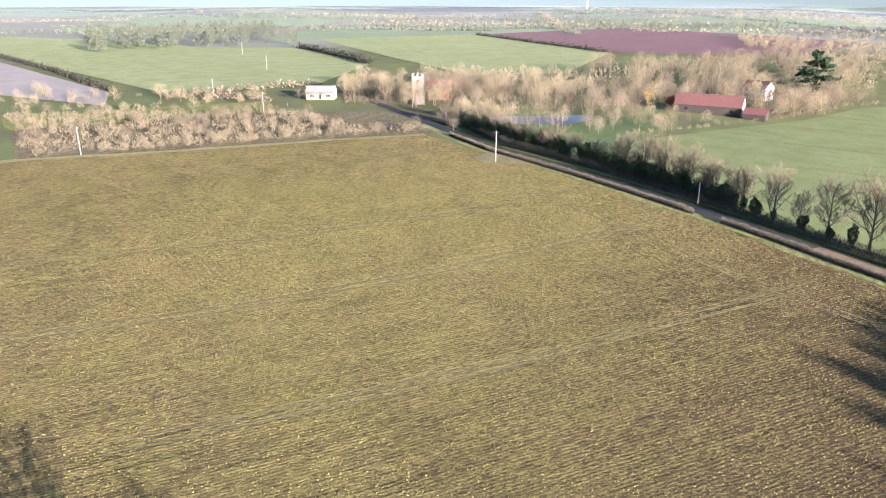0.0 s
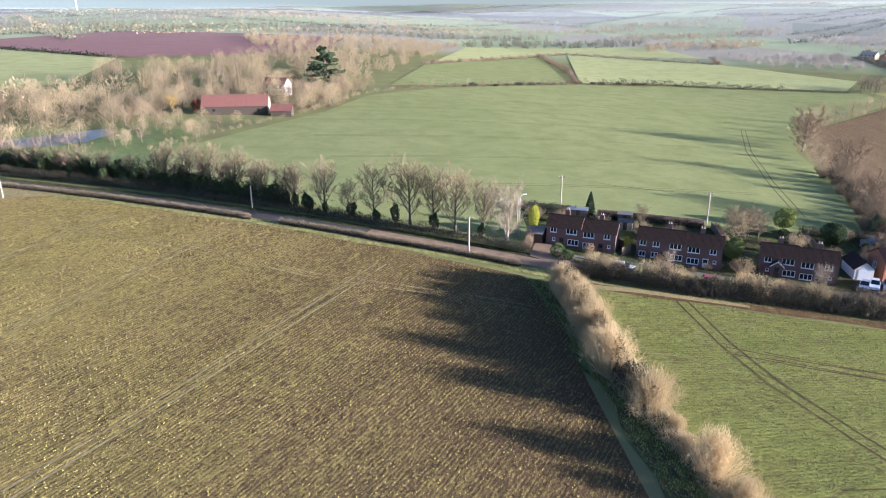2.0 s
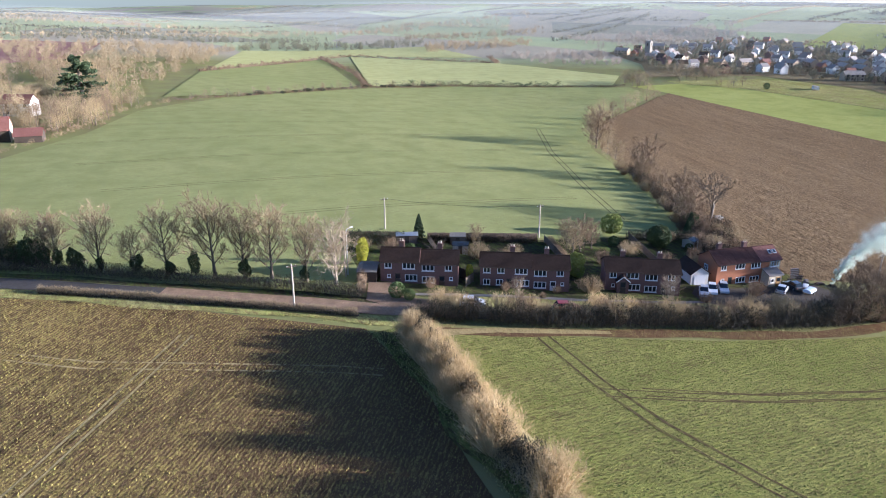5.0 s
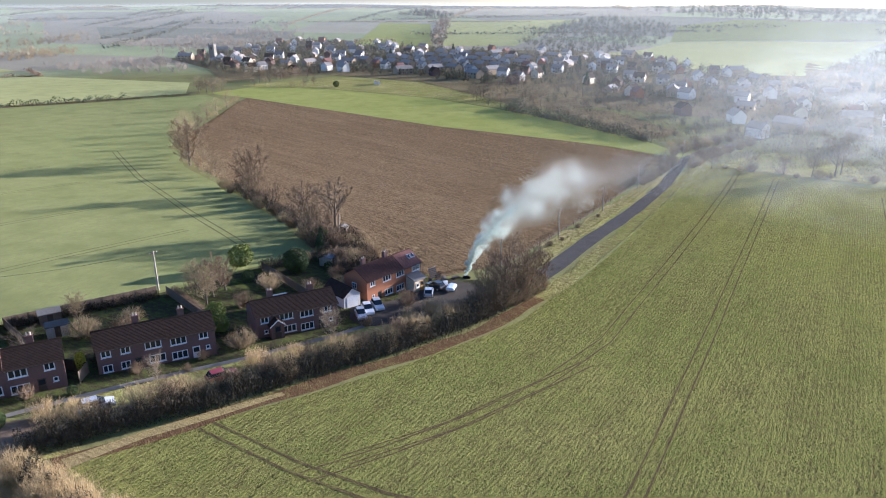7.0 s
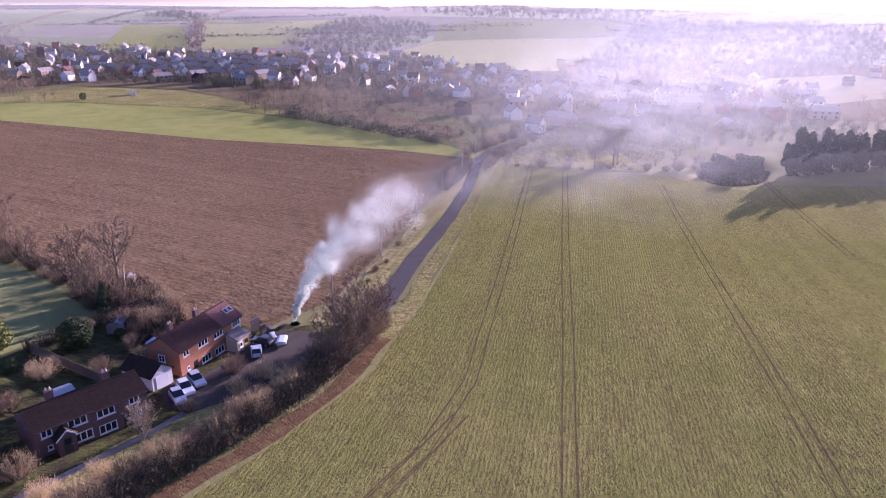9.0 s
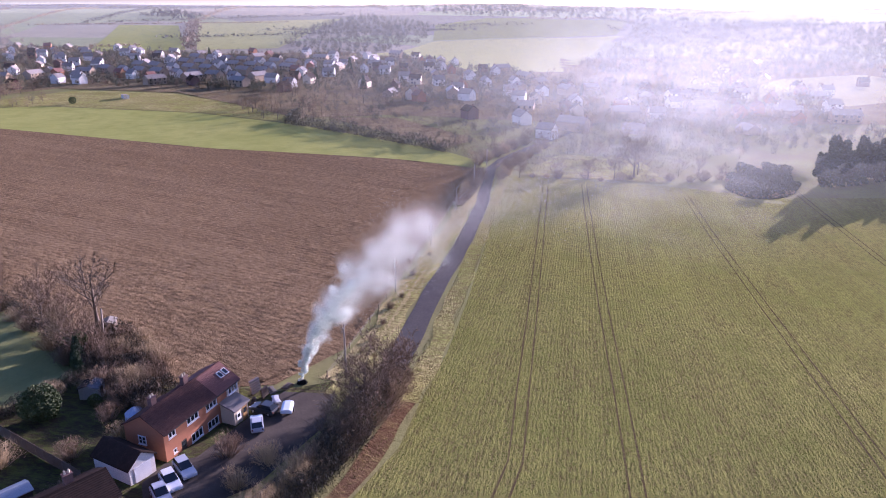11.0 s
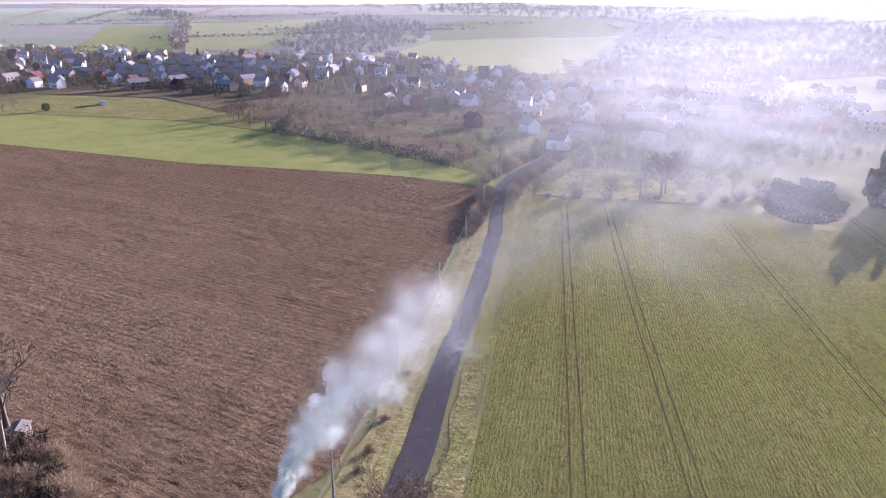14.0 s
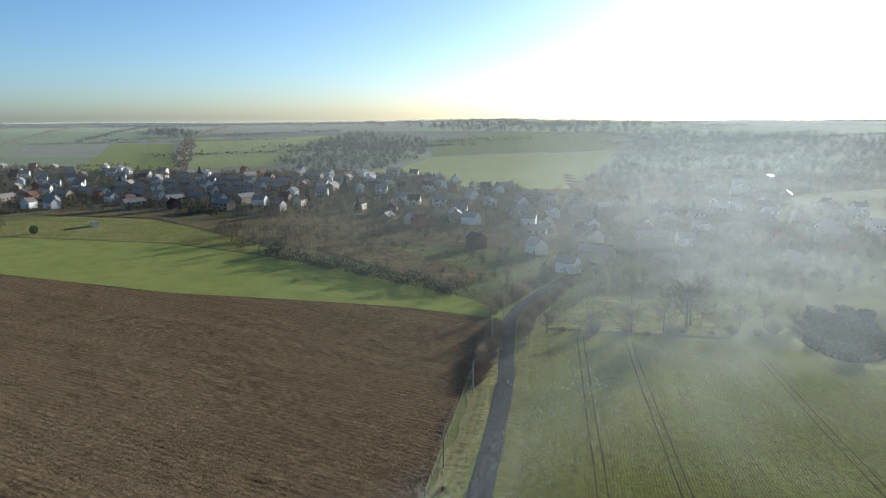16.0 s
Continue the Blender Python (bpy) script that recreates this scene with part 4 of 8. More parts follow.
def gutter(parent, x0, x1, y, z):
    bm = bmesh.new()
    box(bm, x0, x1, y - 0.10, y, z - 0.09, z)
    part("gutter", bm, dark_wood, parent)


def house_pair(name, at, turn, halves, walls, roofs, label, depth=5.8, eave=4.45, ridge=5.9, group="row of semi-detached houses", side_window=False):
    """A semi-detached pair. halves: list of (width, drop, openings, chimney place); openings: (kind, place 0..1, storey, width, height)."""
    x, y = at
    ob = thing(name, label, "house", group)
    total = sum(hv[0] for hv in halves)
    z = min(gz(x, y), gz(x + total * math.cos(radians(turn)), y + total * math.sin(radians(turn)))) + 0.1
    ob.matrix_basis = pose(x, y, z, 0, 0, turn)
    x0 = 0.0
    for w, drop, openings, chim in halves:
        e, r = eave - drop, ridge - drop
        holes, todo = [], []
        for kind, f, storey, ww, hh in openings:
            cx = x0 + f * w
            cz = (1.45 if storey == 0 else 3.55) - drop
            if kind == "door":
                holes.append((cx - ww / 2, cx + ww / 2, 0.12 - drop, 0.12 - drop + hh))
            else:
                top = (2.0 if storey == 0 else eave - 0.25) - drop
                cz = top - hh / 2
                holes.append((cx - ww / 2, cx + ww / 2, cz - hh / 2, cz + hh / 2))
            todo.append((kind, cx, cz, ww, hh))
        bm = bmesh.new()
        front_wall(bm, x0, x0 + w, -2.5, e, 0, holes)
        half = depth / 2

        def poly(*p):
            bm.faces.new([bm.verts.new(q) for q in p])
        poly((x0, depth, -2.5), (x0, depth, e), (x0 + w, depth, e), (x0 + w, depth, -2.5))
        for gx in (x0, x0 + w):
            poly((gx, 0, -2.5), (gx, 0, e), (gx, half, r - 0.06), (gx, depth, e), (gx, depth, -2.5))
        bmesh.ops.remove_doubles(bm, verts=bm.verts, dist=0.001)
        bmesh.ops.recalc_face_normals(bm, faces=bm.faces)
        part("wall", bm, walls, ob)
        bm = bmesh.new()
        box(bm, x0 + 0.05, x0 + w - 0.05, 0.16, depth - 0.1, -1, e - 0.2)
        part("room", bm, dark_wood, ob, "dim interior behind the windows")
        tiles, xa, xb = roofs[0 if x0 == 0 else -1], x0 - (0.2 if x0 == 0 else -0.01), x0 + w + (0.2 if x0 + w > total - 0.1 else -0.01)
        ridge_tiles(part("roof", roof_mesh(xa, xb, depth, e, r), tiles, ob), xa, xb, depth / 2, r, tiles)
        chimney(ob, x0 + chim * w, depth / 2 + 0.5, r - 0.7, r + 0.95, walls)
        gutter(ob, x0 + 0.02, x0 + w - 0.02, -0.36, e - 0.16)
        for kind, cx, cz, ww, hh in todo:
            if kind == "door":
                door(ob, cx, 0.12 - drop, 0, white_upvc if ww > 1 else dark_wood, ww, hh)
            else:
                window(ob, cx, cz, ww, hh, 0, 3 if ww > 1.7 else 2 if ww > 0.8 else 1, 0)
        x0 += w
    if side_window:
        window(ob, depth * 0.45, 3.4, 1.15, 1.15, -0.12, 2, 1, pose(0, depth, 0, 0, 0, -90))
    return ob


W3, W2, W1 = (2.15, 1.2), (1.25, 1.1), (0.62, 0.65)
LEFT = [("win", 0.2, 1, *W2), ("win", 0.72, 1, *W3), ("win", 0.22, 0, *W1), ("door", 0.44, 0, 0.95, 2.05), ("win", 0.78, 0, *W3)]
RIGHT = [("win", 0.22, 1, *W3), ("win", 0.75, 1, *W2), ("win", 0.22, 0, *W3), ("door", 0.58, 0, 0.95, 2.05), ("win", 0.82, 0, *W1)]
WIDE = [("win", 0.13, 1, *W2), ("win", 0.40, 1, *W2), ("win", 0.79, 1, *W3), ("win", 0.13, 0, *W2), ("win", 0.38, 0, *W2), ("door", 0.56, 0, 0.95, 2.05), ("win", 0.83, 0, *W3)]
RIGHT_WHITE = [("win", 0.22, 1, *W3), ("win", 0.75, 1, *W2), ("win", 0.22, 0, *W3), ("door", 0.57, 0, 1.05, 2.05), ("win", 0.82, 0, *W1)]
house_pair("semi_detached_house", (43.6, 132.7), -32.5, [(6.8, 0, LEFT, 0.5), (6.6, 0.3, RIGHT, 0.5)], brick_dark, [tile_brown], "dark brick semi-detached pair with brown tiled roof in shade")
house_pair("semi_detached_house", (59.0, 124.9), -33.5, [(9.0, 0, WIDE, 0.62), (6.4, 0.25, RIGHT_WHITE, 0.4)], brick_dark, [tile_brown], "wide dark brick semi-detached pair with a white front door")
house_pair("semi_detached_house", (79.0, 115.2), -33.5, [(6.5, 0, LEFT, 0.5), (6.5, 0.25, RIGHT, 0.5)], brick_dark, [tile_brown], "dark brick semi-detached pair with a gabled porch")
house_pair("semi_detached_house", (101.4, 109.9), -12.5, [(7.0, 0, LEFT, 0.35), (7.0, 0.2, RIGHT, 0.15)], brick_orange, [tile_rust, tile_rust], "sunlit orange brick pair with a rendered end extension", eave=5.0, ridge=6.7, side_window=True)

# ================= plants: kinds =================
def tree_kind(name, label, **kw):
    """Build a tree once, below; it is copied and then taken away."""
    trunk, crown = tree_meshes(**kw)
    return name, label, [("trunk", trunk), ("crown", crown)]


def put(kind, x, y, size=1.0, turn=None, group="", sink=0.05, wide=1.0):
    """Stand a plant of that kind on the land."""
    name, label, parts = kind
    ob = tagged(new(name), label, name.split("_")[-1], group)
    q = (x * 37.1 + y * 17.3) % 360 if turn is None else turn
    for pn, me in parts:
        c = new(pn, me)
        c.parent = ob
    ob.matrix_basis = pose(x, y, gz(x, y) - sink, 0, 0, q) @ Matrix.Diagonal((size * wide, size * wide, size, 1))
    return ob


ash = [tree_kind("bare_tree", "leafless ash tree with pale grey twigs", seed=10 + i, height=11, clear=0.16, spread=0.47, upright=0.95, limbs=15, branches=9, twigs=9, fine=4, width=0.050) for i in range(3)]
oak = [tree_kind("bare_tree", "leafless spreading tree with brown twigs", seed=20 + i, height=11, clear=0.25, spread=0.5, upright=0.45, limbs=12, branches=9, twigs=10, fine=4, width=0.045, twig=twig_brown) for i in range(3)]
birch = tree_kind("bare_tree", "pale leafless tree with white twigs, sunlit", seed=31, height=10, clear=0.06, spread=0.50, upright=0.9, limbs=20, branches=10, twigs=8, fine=2, width=0.045, wood=bark_pale, twig=twig_pale)
stark = tree_kind("bare_tree", "stark dark leafless tree with open crown", seed=33, height=11, clear=0.25, spread=0.55, upright=0.5, limbs=11, branches=8, twigs=8, fine=2, width=0.055, trunk=0.03, twig=bark)
broad_tree = [tree_kind("bare_tree", "broad leafless field-edge tree with dense brown crown", seed=35 + i, height=13, clear=0.12, spread=0.46, upright=0.6, limbs=15, branches=10, twigs=10, fine=2, width=0.075, twig=(twig_brown, twig_grey)[i]) for i in range(2)]
mid_tree = [("bare_tree", "leafless tree with rounded tan winter crown", soft_tree(40 + i, 10.5, 1050, 0.072, (twig_tan, twig_grey, twig_brown, twig_tan)[i])) for i in range(4)]
far_tree = [("bare_tree", "distant leafless tree in grey brown", soft_tree(50 + i, 10, 230, 0.24, (twig_village, twig_brown, twig_grey)[i], clusters=8)) for i in range(3)]
poplar = tree_kind("bare_tree", "tall narrow leafless poplar tree", seed=61, height=18, clear=0.1, spread=0.16, upright=2.2, limbs=18, branches=6, twigs=5, fine=1, width=0.1, twig=twig_grey)
willow = tree_kind("willow_tree", "orange-twigged pollard willow by the barn", seed=63, height=7, clear=0.3, spread=0.42, upright=0.8, limbs=12, branches=8, twigs=8, fine=1, width=0.09, twig=willow_twig)
straw_bush = [("hazel_bush", "straw-coloured leafless hedgerow bush", [("twig_mass", bush_mesh(70 + i, 2.9, 4.6, 170, 4700, 0.028, fuzz=(0.06, 0.15), core=800))]) for i in range(4)]
low_bush = [("garden_bush", "low brown leafless garden bush", [("twig_mass", bush_mesh(80 + i, 1.7, 2.2, 70, 1900, 0.027, (twig_straw, twig_brown, twig_grey)[i]))]) for i in range(3)]
thorn_bush = [("thorn_bush", "grey-brown leafless thorn bush", [("twig_mass", bush_mesh(90 + i, 3.0, 4.0, 110, 2400, 0.046, (twig_brown, twig_grey)[i]))]) for i in range(2)]
ivy = [("ivy", "dark ivy mass clinging round a trunk", [("foliage", leafy_mesh(195 + i, 1.25 + 0.25 * i, 1.2, 2.0 + 0.4 * i, 1500, 0.17, ivy_leaf, lump=0.5))]) for i in range(3)]
mid_light = [("bare_tree", "leafless wood tree", soft_tree(240 + i, 11, 680, 0.085, (twig_tan, twig_grey, twig_brown)[i])) for i in range(3)]
scrub_far = [("thorn_bush", "grey-brown leafless thorn bush", [("twig_mass", soft_tree(290 + i, 5.2, 780, 0.075, (twig_tan, twig_grey)[i], clusters=9, spread=0.46)[1][1])]) for i in range(2)]
round_shrub = ("evergreen_shrub", "clipped round evergreen shrub", [("foliage", leafy_mesh(96, 1.2, 1.2, 1.2, 1600, 0.10, evergreen, lump=0.08))])
big_evergreen = ("evergreen_tree", "large rounded dark evergreen tree", [("foliage", leafy_mesh(97, 3.0, 2.8, 2.6, 5200, 0.16, evergreen))])
laurel = ("evergreen_shrub", "yellow-green evergreen garden shrub", [("foliage", leafy_mesh(98, 2.0, 2.0, 1.9, 2600, 0.14, plain("laurel_leaves", (0.16, 0.20, 0.03), (0.22, 0.24, 0.05), 1, 0.7)))])
cypress = ("cypress_tree", "tall golden cypress in full sun", [("foliage", leafy_mesh(99, 1.2, 1.2, 2.8, 2600, 0.14, golden_leaf, lump=0.15))])
dark_conifer = ("conifer_tree", "dark narrow garden conifer tree", [("foliage", leafy_mesh(100, 1.8, 1.8, 3.0, 2600, 0.2, conifer_leaf, cone=1.0))])
far_conifer = ("conifer_tree", "dark narrow conifer among houses", [("foliage", leafy_mesh(101, 2.0, 2.0, 3.4, 420, 0.55, conifer_leaf, cone=1.0))])
far_scrub = ("evergreen_shrub", "dark evergreen scrub in rough ground", [("foliage", leafy_mesh(103, 2.4, 2.2, 0.8, 330, 0.42, pine_leaf, lump=0.4))])
tall_evergreen = [("conifer_tree", "tall dark evergreen tree above the field edge", [("foliage", leafy_mesh(102 + 7 * i, 4.6 + 0.6 * i, 4.2, 8.0 + i, 1350, 0.82, conifer_leaf, cone=0.75 * (i % 2), lump=0.6))]) for i in range(3)]


def cedar_tree(x, y):
    """A cedar: trunk and flat tiers of dark needles."""
    ob = thing("cedar_tree", "large dark cedar with flat layered branches", "tree")
    v, f = tube([(0, 0, 0), (0.2, 0, 7), (0, 0, 15)], [0.6, 0.45, 0.1], 8)
    part("trunk", mesh_of("trunk", v, f, bark), bark, ob)
    rng = np.random.default_rng(5)
    pts = []
    for i in range(46):
        z = 2.5 + 13 * (i / 46)
        reach = 7.5 * (1 - ((z - 6) / 11) ** 2 * 0.9) * rng.uniform(0.6, 1.0)
        q = rng.uniform(0, 2 * math.pi)
        n = 110
        s = rng.uniform(0.25, 1, n)
        a = q + rng.normal(size=n) * 0.22
        pts.append(np.stack([reach * s * np.cos(a), reach * s * np.sin(a), z + s * 0.8 + rng.normal(size=n) * 0.16], axis=1))
    part("crown", mesh_of("crown", *flakes(rng, np.concatenate(pts), 0.42), conifer_leaf), conifer_leaf, ob)
    ob.matrix_basis = pose(x, y, gz(x, y)) @ Matrix.Diagonal((1.45, 1.45, 1.3, 1))


def forest(name, label, spots):
    """Many far trees as one joined mesh of each kind. spots: (kind, x, y, size)."""
    by_kind = {}
    for kind, x, y, size in spots:
        by_kind.setdefault(id(kind), (kind, []))[1].append((x, y, size))
    for kind, places in by_kind.values():
        pieces = []
        for pn, me in kind[2]:
            co = np.empty(len(me.vertices) * 3, dtype=np.float32)
            me.vertices.foreach_get("co", co)
            k = len(me.polygons[0].vertices)
            ix = np.empty(len(me.polygons) * k, dtype=np.int32)
            me.loops.foreach_get("vertex_index", ix)
            ix = ix.reshape(-1, k)
            if k == 4:
                ix = np.concatenate([ix[:, :3], ix[:, [0, 2, 3]]])
            pieces.append((co.reshape(-1, 3), ix))
        v0, f0 = gather(pieces)
        out = []
        for x, y, size in places:
            q = x * 1.7 + y
            c, s = math.cos(q) * size, math.sin(q) * size
            v = np.stack([c * v0[:, 0] - s * v0[:, 1] + x, s * v0[:, 0] + c * v0[:, 1] + y, v0[:, 2] * size + gz(x, y) - 0.1], axis=1)
            out.append((v, f0))
        me = mesh_of(name, *gather(out), kind[2][0][1].materials[0])
        if len(kind[2]) > 1:
            me.materials.append(kind[2][1][1].materials[0])
            slot = np.ones(len(f0), dtype=np.int32)
            slot[:len(pieces[0][1])] = 0
            me.polygons.foreach_set("material_index", np.tile(slot, len(places)))
        tagged(new(name, me), label, "trees", kind="stuff")


# the field hedge between the two near crops
rng = np.random.default_rng(7)
HEDGE_LINE = [(39, 112), (38, 104), (37, 96), (36, 89), (35.5, 82), (36, 74), (36.8, 66), (37, 58)]
for i, (x, y, size) in enumerate(((39.0, 111.5, 0.85), (37.8, 109.0, 1.05), (38.6, 106.2, 1.0), (37.0, 103.6, 1.15), (38.0, 101.0, 1.1), (36.6, 98.4, 1.22), (37.6, 95.6, 1.12), (35.9, 93.0, 1.2), (37.0, 90.2, 1.0), (35.2, 87.6, 1.05), (35.0, 83.6, 1.42), (36.6, 79.8, 0.6), (36.0, 74.4, 1.32), (37.2, 70.4, 0.55), (37.2, 62.6, 1.2), (36.2, 66.6, 0.6), (37.4, 57.4, 0.9), (36.4, 53.0, 0.7))):
    put(straw_bush[i % 4], x, y, 1.22 * size, group="field hedge bushes", turn=i * 67, wide=0.80)
HEDGE_FOOT = [(x - 0.3, y) for x, y in HEDGE_LINE]
# beyond the dense stretch the hedge thins to single bushes
for x, y, s in ((32, 46, 0.9), (31, 36, 1.1), (30, 22, 0.8), (29, 8, 1.0), (28, -8, 1.1), (27, -24, 1.0)):
    put(straw_bush[int(x) % 4], x, y, s, group="field hedge bushes")

# trees along the lane
for i, (x, y, s, k) in enumerate(((-35, 184, 0.75, 0), (-29, 181, 0.8, 1), (-24, 177, 0.8, 2), (-18, 172, 0.8, 0), (-12, 167, 0.7, 1), (-5, 162, 0.65, 0), (1.5, 156.5, 0.85, 1), (6.5, 154, 0.55, 2), (11.5, 150.5, 0.85, 2), (18.5, 146, 1.05, 0), (23, 143.5, 0.9, 1), (27, 141, 0.95, 2), (32, 137.5, 0.85, 1))):
    put(ash[k], x, y, 1.2 * s, group="lane trees")
put(birch, 36.0, 134.0, 1.12)
for i, (x, y, dx, dy) in enumerate(along([(-88, 216), (-72, 202), (-44, 186), (-22, 172.5), (-4, 160.5)], 3.4)):
    put(ivy[i % 3], x + rng.uniform(-1, 1), y + rng.uniform(-0.3, 1.8), rng.uniform(0.75, 1.15), group="dark undergrowth by the lane")
    if i % 2:
        put((ash[i % 3], oak[i % 3])[i % 4 // 2], x + rng.uniform(-1, 1), y + 1.8, rng.uniform(0.6, 0.9), group="lane trees")
for x, y, s in ((-50, 187, 0.9), (-45, 186, 1.0), (-41, 184, 1.1), (-36, 181, 1.2), (-31, 178, 1.0), (-26, 174, 1.1), (-20, 170, 1.0), (-15, 167, 0.8), (-9, 163, 0.8), (-2, 158, 0.9), (1.5, 156.2, 0.7), (7, 152.6, 0.75), (12, 149.6, 0.85), (15.5, 147.5, 0.7), (23, 142.6, 0.75), (31.5, 137, 0.7)):
    put(ivy[int(abs(x * 3)) % 3], x, y, 1.1 * s * (0.8 + 0.5 * abs(math.sin(x * 2.1))), group="ivy clumps on lane trees")


def hedge(name, label, path, wide, height, per_metre, twig, seed, width=0.05, length=0.45, ragged=0.12):
    ob = thing(name, label, "hedge")
    part("twig_mass", hedge_twigs(seed, path, wide, height, per_metre, width, twig, ragged, 0.5, length), twig, ob)
    part("stem_mass", hedge_twigs(seed + 50, path, wide * 0.5, height * 0.7, per_metre * 0.25, width * 1.8, bark, ragged, 2.0, length * 1.6), bark, ob)


hedge("hedge", "brown brambly foot of the field hedge", HEDGE_FOOT, 3.4, 2.5, 380, twig_tan, 6, 0.05, 0.5, ragged=0.3)
# added dark filling: paints the gaps' shade and makes the cast shadow solid
hedge("hedge", "dark twig filling added inside the field hedge for its inner shade", HEDGE_LINE[:6], 2.2, 4.9, 700, twig_dark, 9, 0.08, 0.5, ragged=0.25)
hedge("hedge", "dark ivy-grown belt between lane and lawn", [(-100, 224), (-84, 212), (-70, 203.5), (-44, 188), (-20, 172.5), (-6, 163)], 3.6, 4.6, 420, ivy_leaf, 7, 0.16, 0.4, ragged=0.4)
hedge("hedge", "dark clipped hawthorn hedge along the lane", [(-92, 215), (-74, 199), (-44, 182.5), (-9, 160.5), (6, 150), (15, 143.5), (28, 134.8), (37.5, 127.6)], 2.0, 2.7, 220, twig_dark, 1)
hedge("hedge", "low flailed hedge with pinkish twigs beside the crop", [(-96, 206), (-76, 190.2), (-47, 174.2), (-14, 153.8)], 1.3, 1.4, 170, twig_grey, 2)
hedge("hedge", "low flailed hedge with pinkish twigs beside the crop", [(-8, 150.2), (3, 143), (12, 136.6), (25, 128), (34.5, 121.4)], 1.3, 1.35, 190, twig_grey, 3)
for k, path in enumerate(([(-96, 205.4), (-76, 189.6), (-47, 173.6), (-14, 153.2)], [(-8, 149.6), (3, 142.4), (12, 136), (25, 127.4), (34.5, 120.8)])):
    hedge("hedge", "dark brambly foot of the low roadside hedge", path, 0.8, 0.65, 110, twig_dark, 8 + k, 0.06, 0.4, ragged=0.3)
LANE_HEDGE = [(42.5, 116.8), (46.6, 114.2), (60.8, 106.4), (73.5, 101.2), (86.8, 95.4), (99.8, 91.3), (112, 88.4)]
# near-black twigs carry the shade of the hedge's unlit front
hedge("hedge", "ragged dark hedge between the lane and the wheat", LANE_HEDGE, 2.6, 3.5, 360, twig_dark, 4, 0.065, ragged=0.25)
for i, (x, y, dx, dy) in enumerate(along([(58, 109.5), (74, 102), (88, 96.5), (101, 92.4), (113, 89.5)], 3.4)):
    put(thorn_bush[i % 2] if i % 3 else low_bush[0], x + rng.uniform(-1, 1), y + rng.uniform(-0.6, 0.6), rng.uniform(0.75, 1.0), group="hedge shrubs")
for x, y, s, k in ((105, 91.5, 1.0, 1), (108, 90.5, 1.3, 0), (112, 90.8, 1.5, 1), (116, 88.6, 1.3, 0), (120, 88.2, 1.4, 1), (124, 87.6, 1.2, 0), (128, 87.2, 0.8, 1)):
    put(thorn_bush[k], x, y, s, group="thicket by the lane")
for x, y, s in ((112, 89.8, 0.85), (115, 89.2, 0.95), (118.5, 88.6, 0.8), (122.5, 87.8, 0.95), (126, 87.2, 0.7), (108.5, 91, 0.6)):
    put(oak[int(x) % 3], x, y, s, group="thicket trees")
for x, y, s in ((111.5, 89.4, 0.9), (114.5, 89, 1.1), (116, 88, 0.8)):
    put(ivy[int(x) % 3], x, y, s, group="ivy in the thicket")
lane_bush = [("hazel_bush", "fluffy tan leafless bush by the lane", [("twig_mass", bush_mesh(170 + i, 2.0, 3.3, 80, 2000, 0.037, (twig_tan, twig_brown)[i], fuzz=(0.07, 0.16)))]) for i in range(2)]
for i, (x, y, dx, dy) in enumerate(along([(47, 116.2), (61.5, 108.2), (74, 102.8), (87.3, 97), (100, 93.2), (111, 90.5)], 2.2)):
    if i % 5 != 3:
        put(lane_bush[i % 3 // 2], x + rng.uniform(-0.7, 0.7) - 0.3, y + rng.uniform(0.0, 0.8), rng.uniform(1.0, 1.5), group="lane bushes")
# two dark fillings added, in place of the thickets' own shade
hedge("hedge", "dark twig filling added in the garden end thicket for shade", [(113, 118), (120, 125), (127, 131), (134, 139)], 8.0, 2.7, 420, twig_dark, 37, 0.11, 0.6, ragged=0.4)
hedge("hedge", "dark twig filling added in the thicket by the lane for shade", [(104, 92), (111, 90), (118, 88.6), (127, 87.3)], 3.4, 3.4, 420, twig_dark, 38, 0.09, 0.6, ragged=0.4)
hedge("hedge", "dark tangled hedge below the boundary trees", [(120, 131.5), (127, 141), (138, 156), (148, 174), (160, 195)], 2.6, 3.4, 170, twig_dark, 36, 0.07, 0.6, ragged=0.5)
# boundary trees between the wheat and the stubble
for i, (x, y, s) in enumerate(((122, 137, 0.5), (126, 140, 0.6), (146, 170, 0.45), (151, 181, 0.5), (177, 226, 0.6), (192, 250, 0.7), (199, 258, 0.6), (212, 274, 0.6), (225, 289, 0.7), (243, 304, 0.8), (262, 317, 0.6), (284, 331, 0.7), (306, 346, 0.6), (328, 359, 0.8))):
    put(mid_tree[(i * 3) % 4] if y > 200 else oak[i % 3], x + 1.5, y, s * 1.45, group="boundary trees")
for i, (x, y, dx, dy) in enumerate(along([(124, 138), (147, 172), (183, 239), (232, 296), (352, 373)], 7)):
    put((thorn_bush if y < 200 else scrub_far)[i % 2], x + rng.uniform(-1.5, 2.5), y + rng.uniform(-2, 2), rng.uniform(0.6, 1.1), group="boundary scrub")
put(stark, 139, 143.5, 1.05)
for x, y, s, k in ((182, 238, 1.25, 0), (186.5, 243, 1.05, 1), (157, 188, 1.0, 0), (153, 183, 0.6, 1), (129, 147, 0.9, 0), (125.5, 141.5, 0.6, 1), (172, 216, 0.55, 1)):
    put(broad_tree[k], x + 1.5, y, s, group="boundary trees")

# thicket where the gardens meet the stubble
rng2 = np.random.default_rng(19)
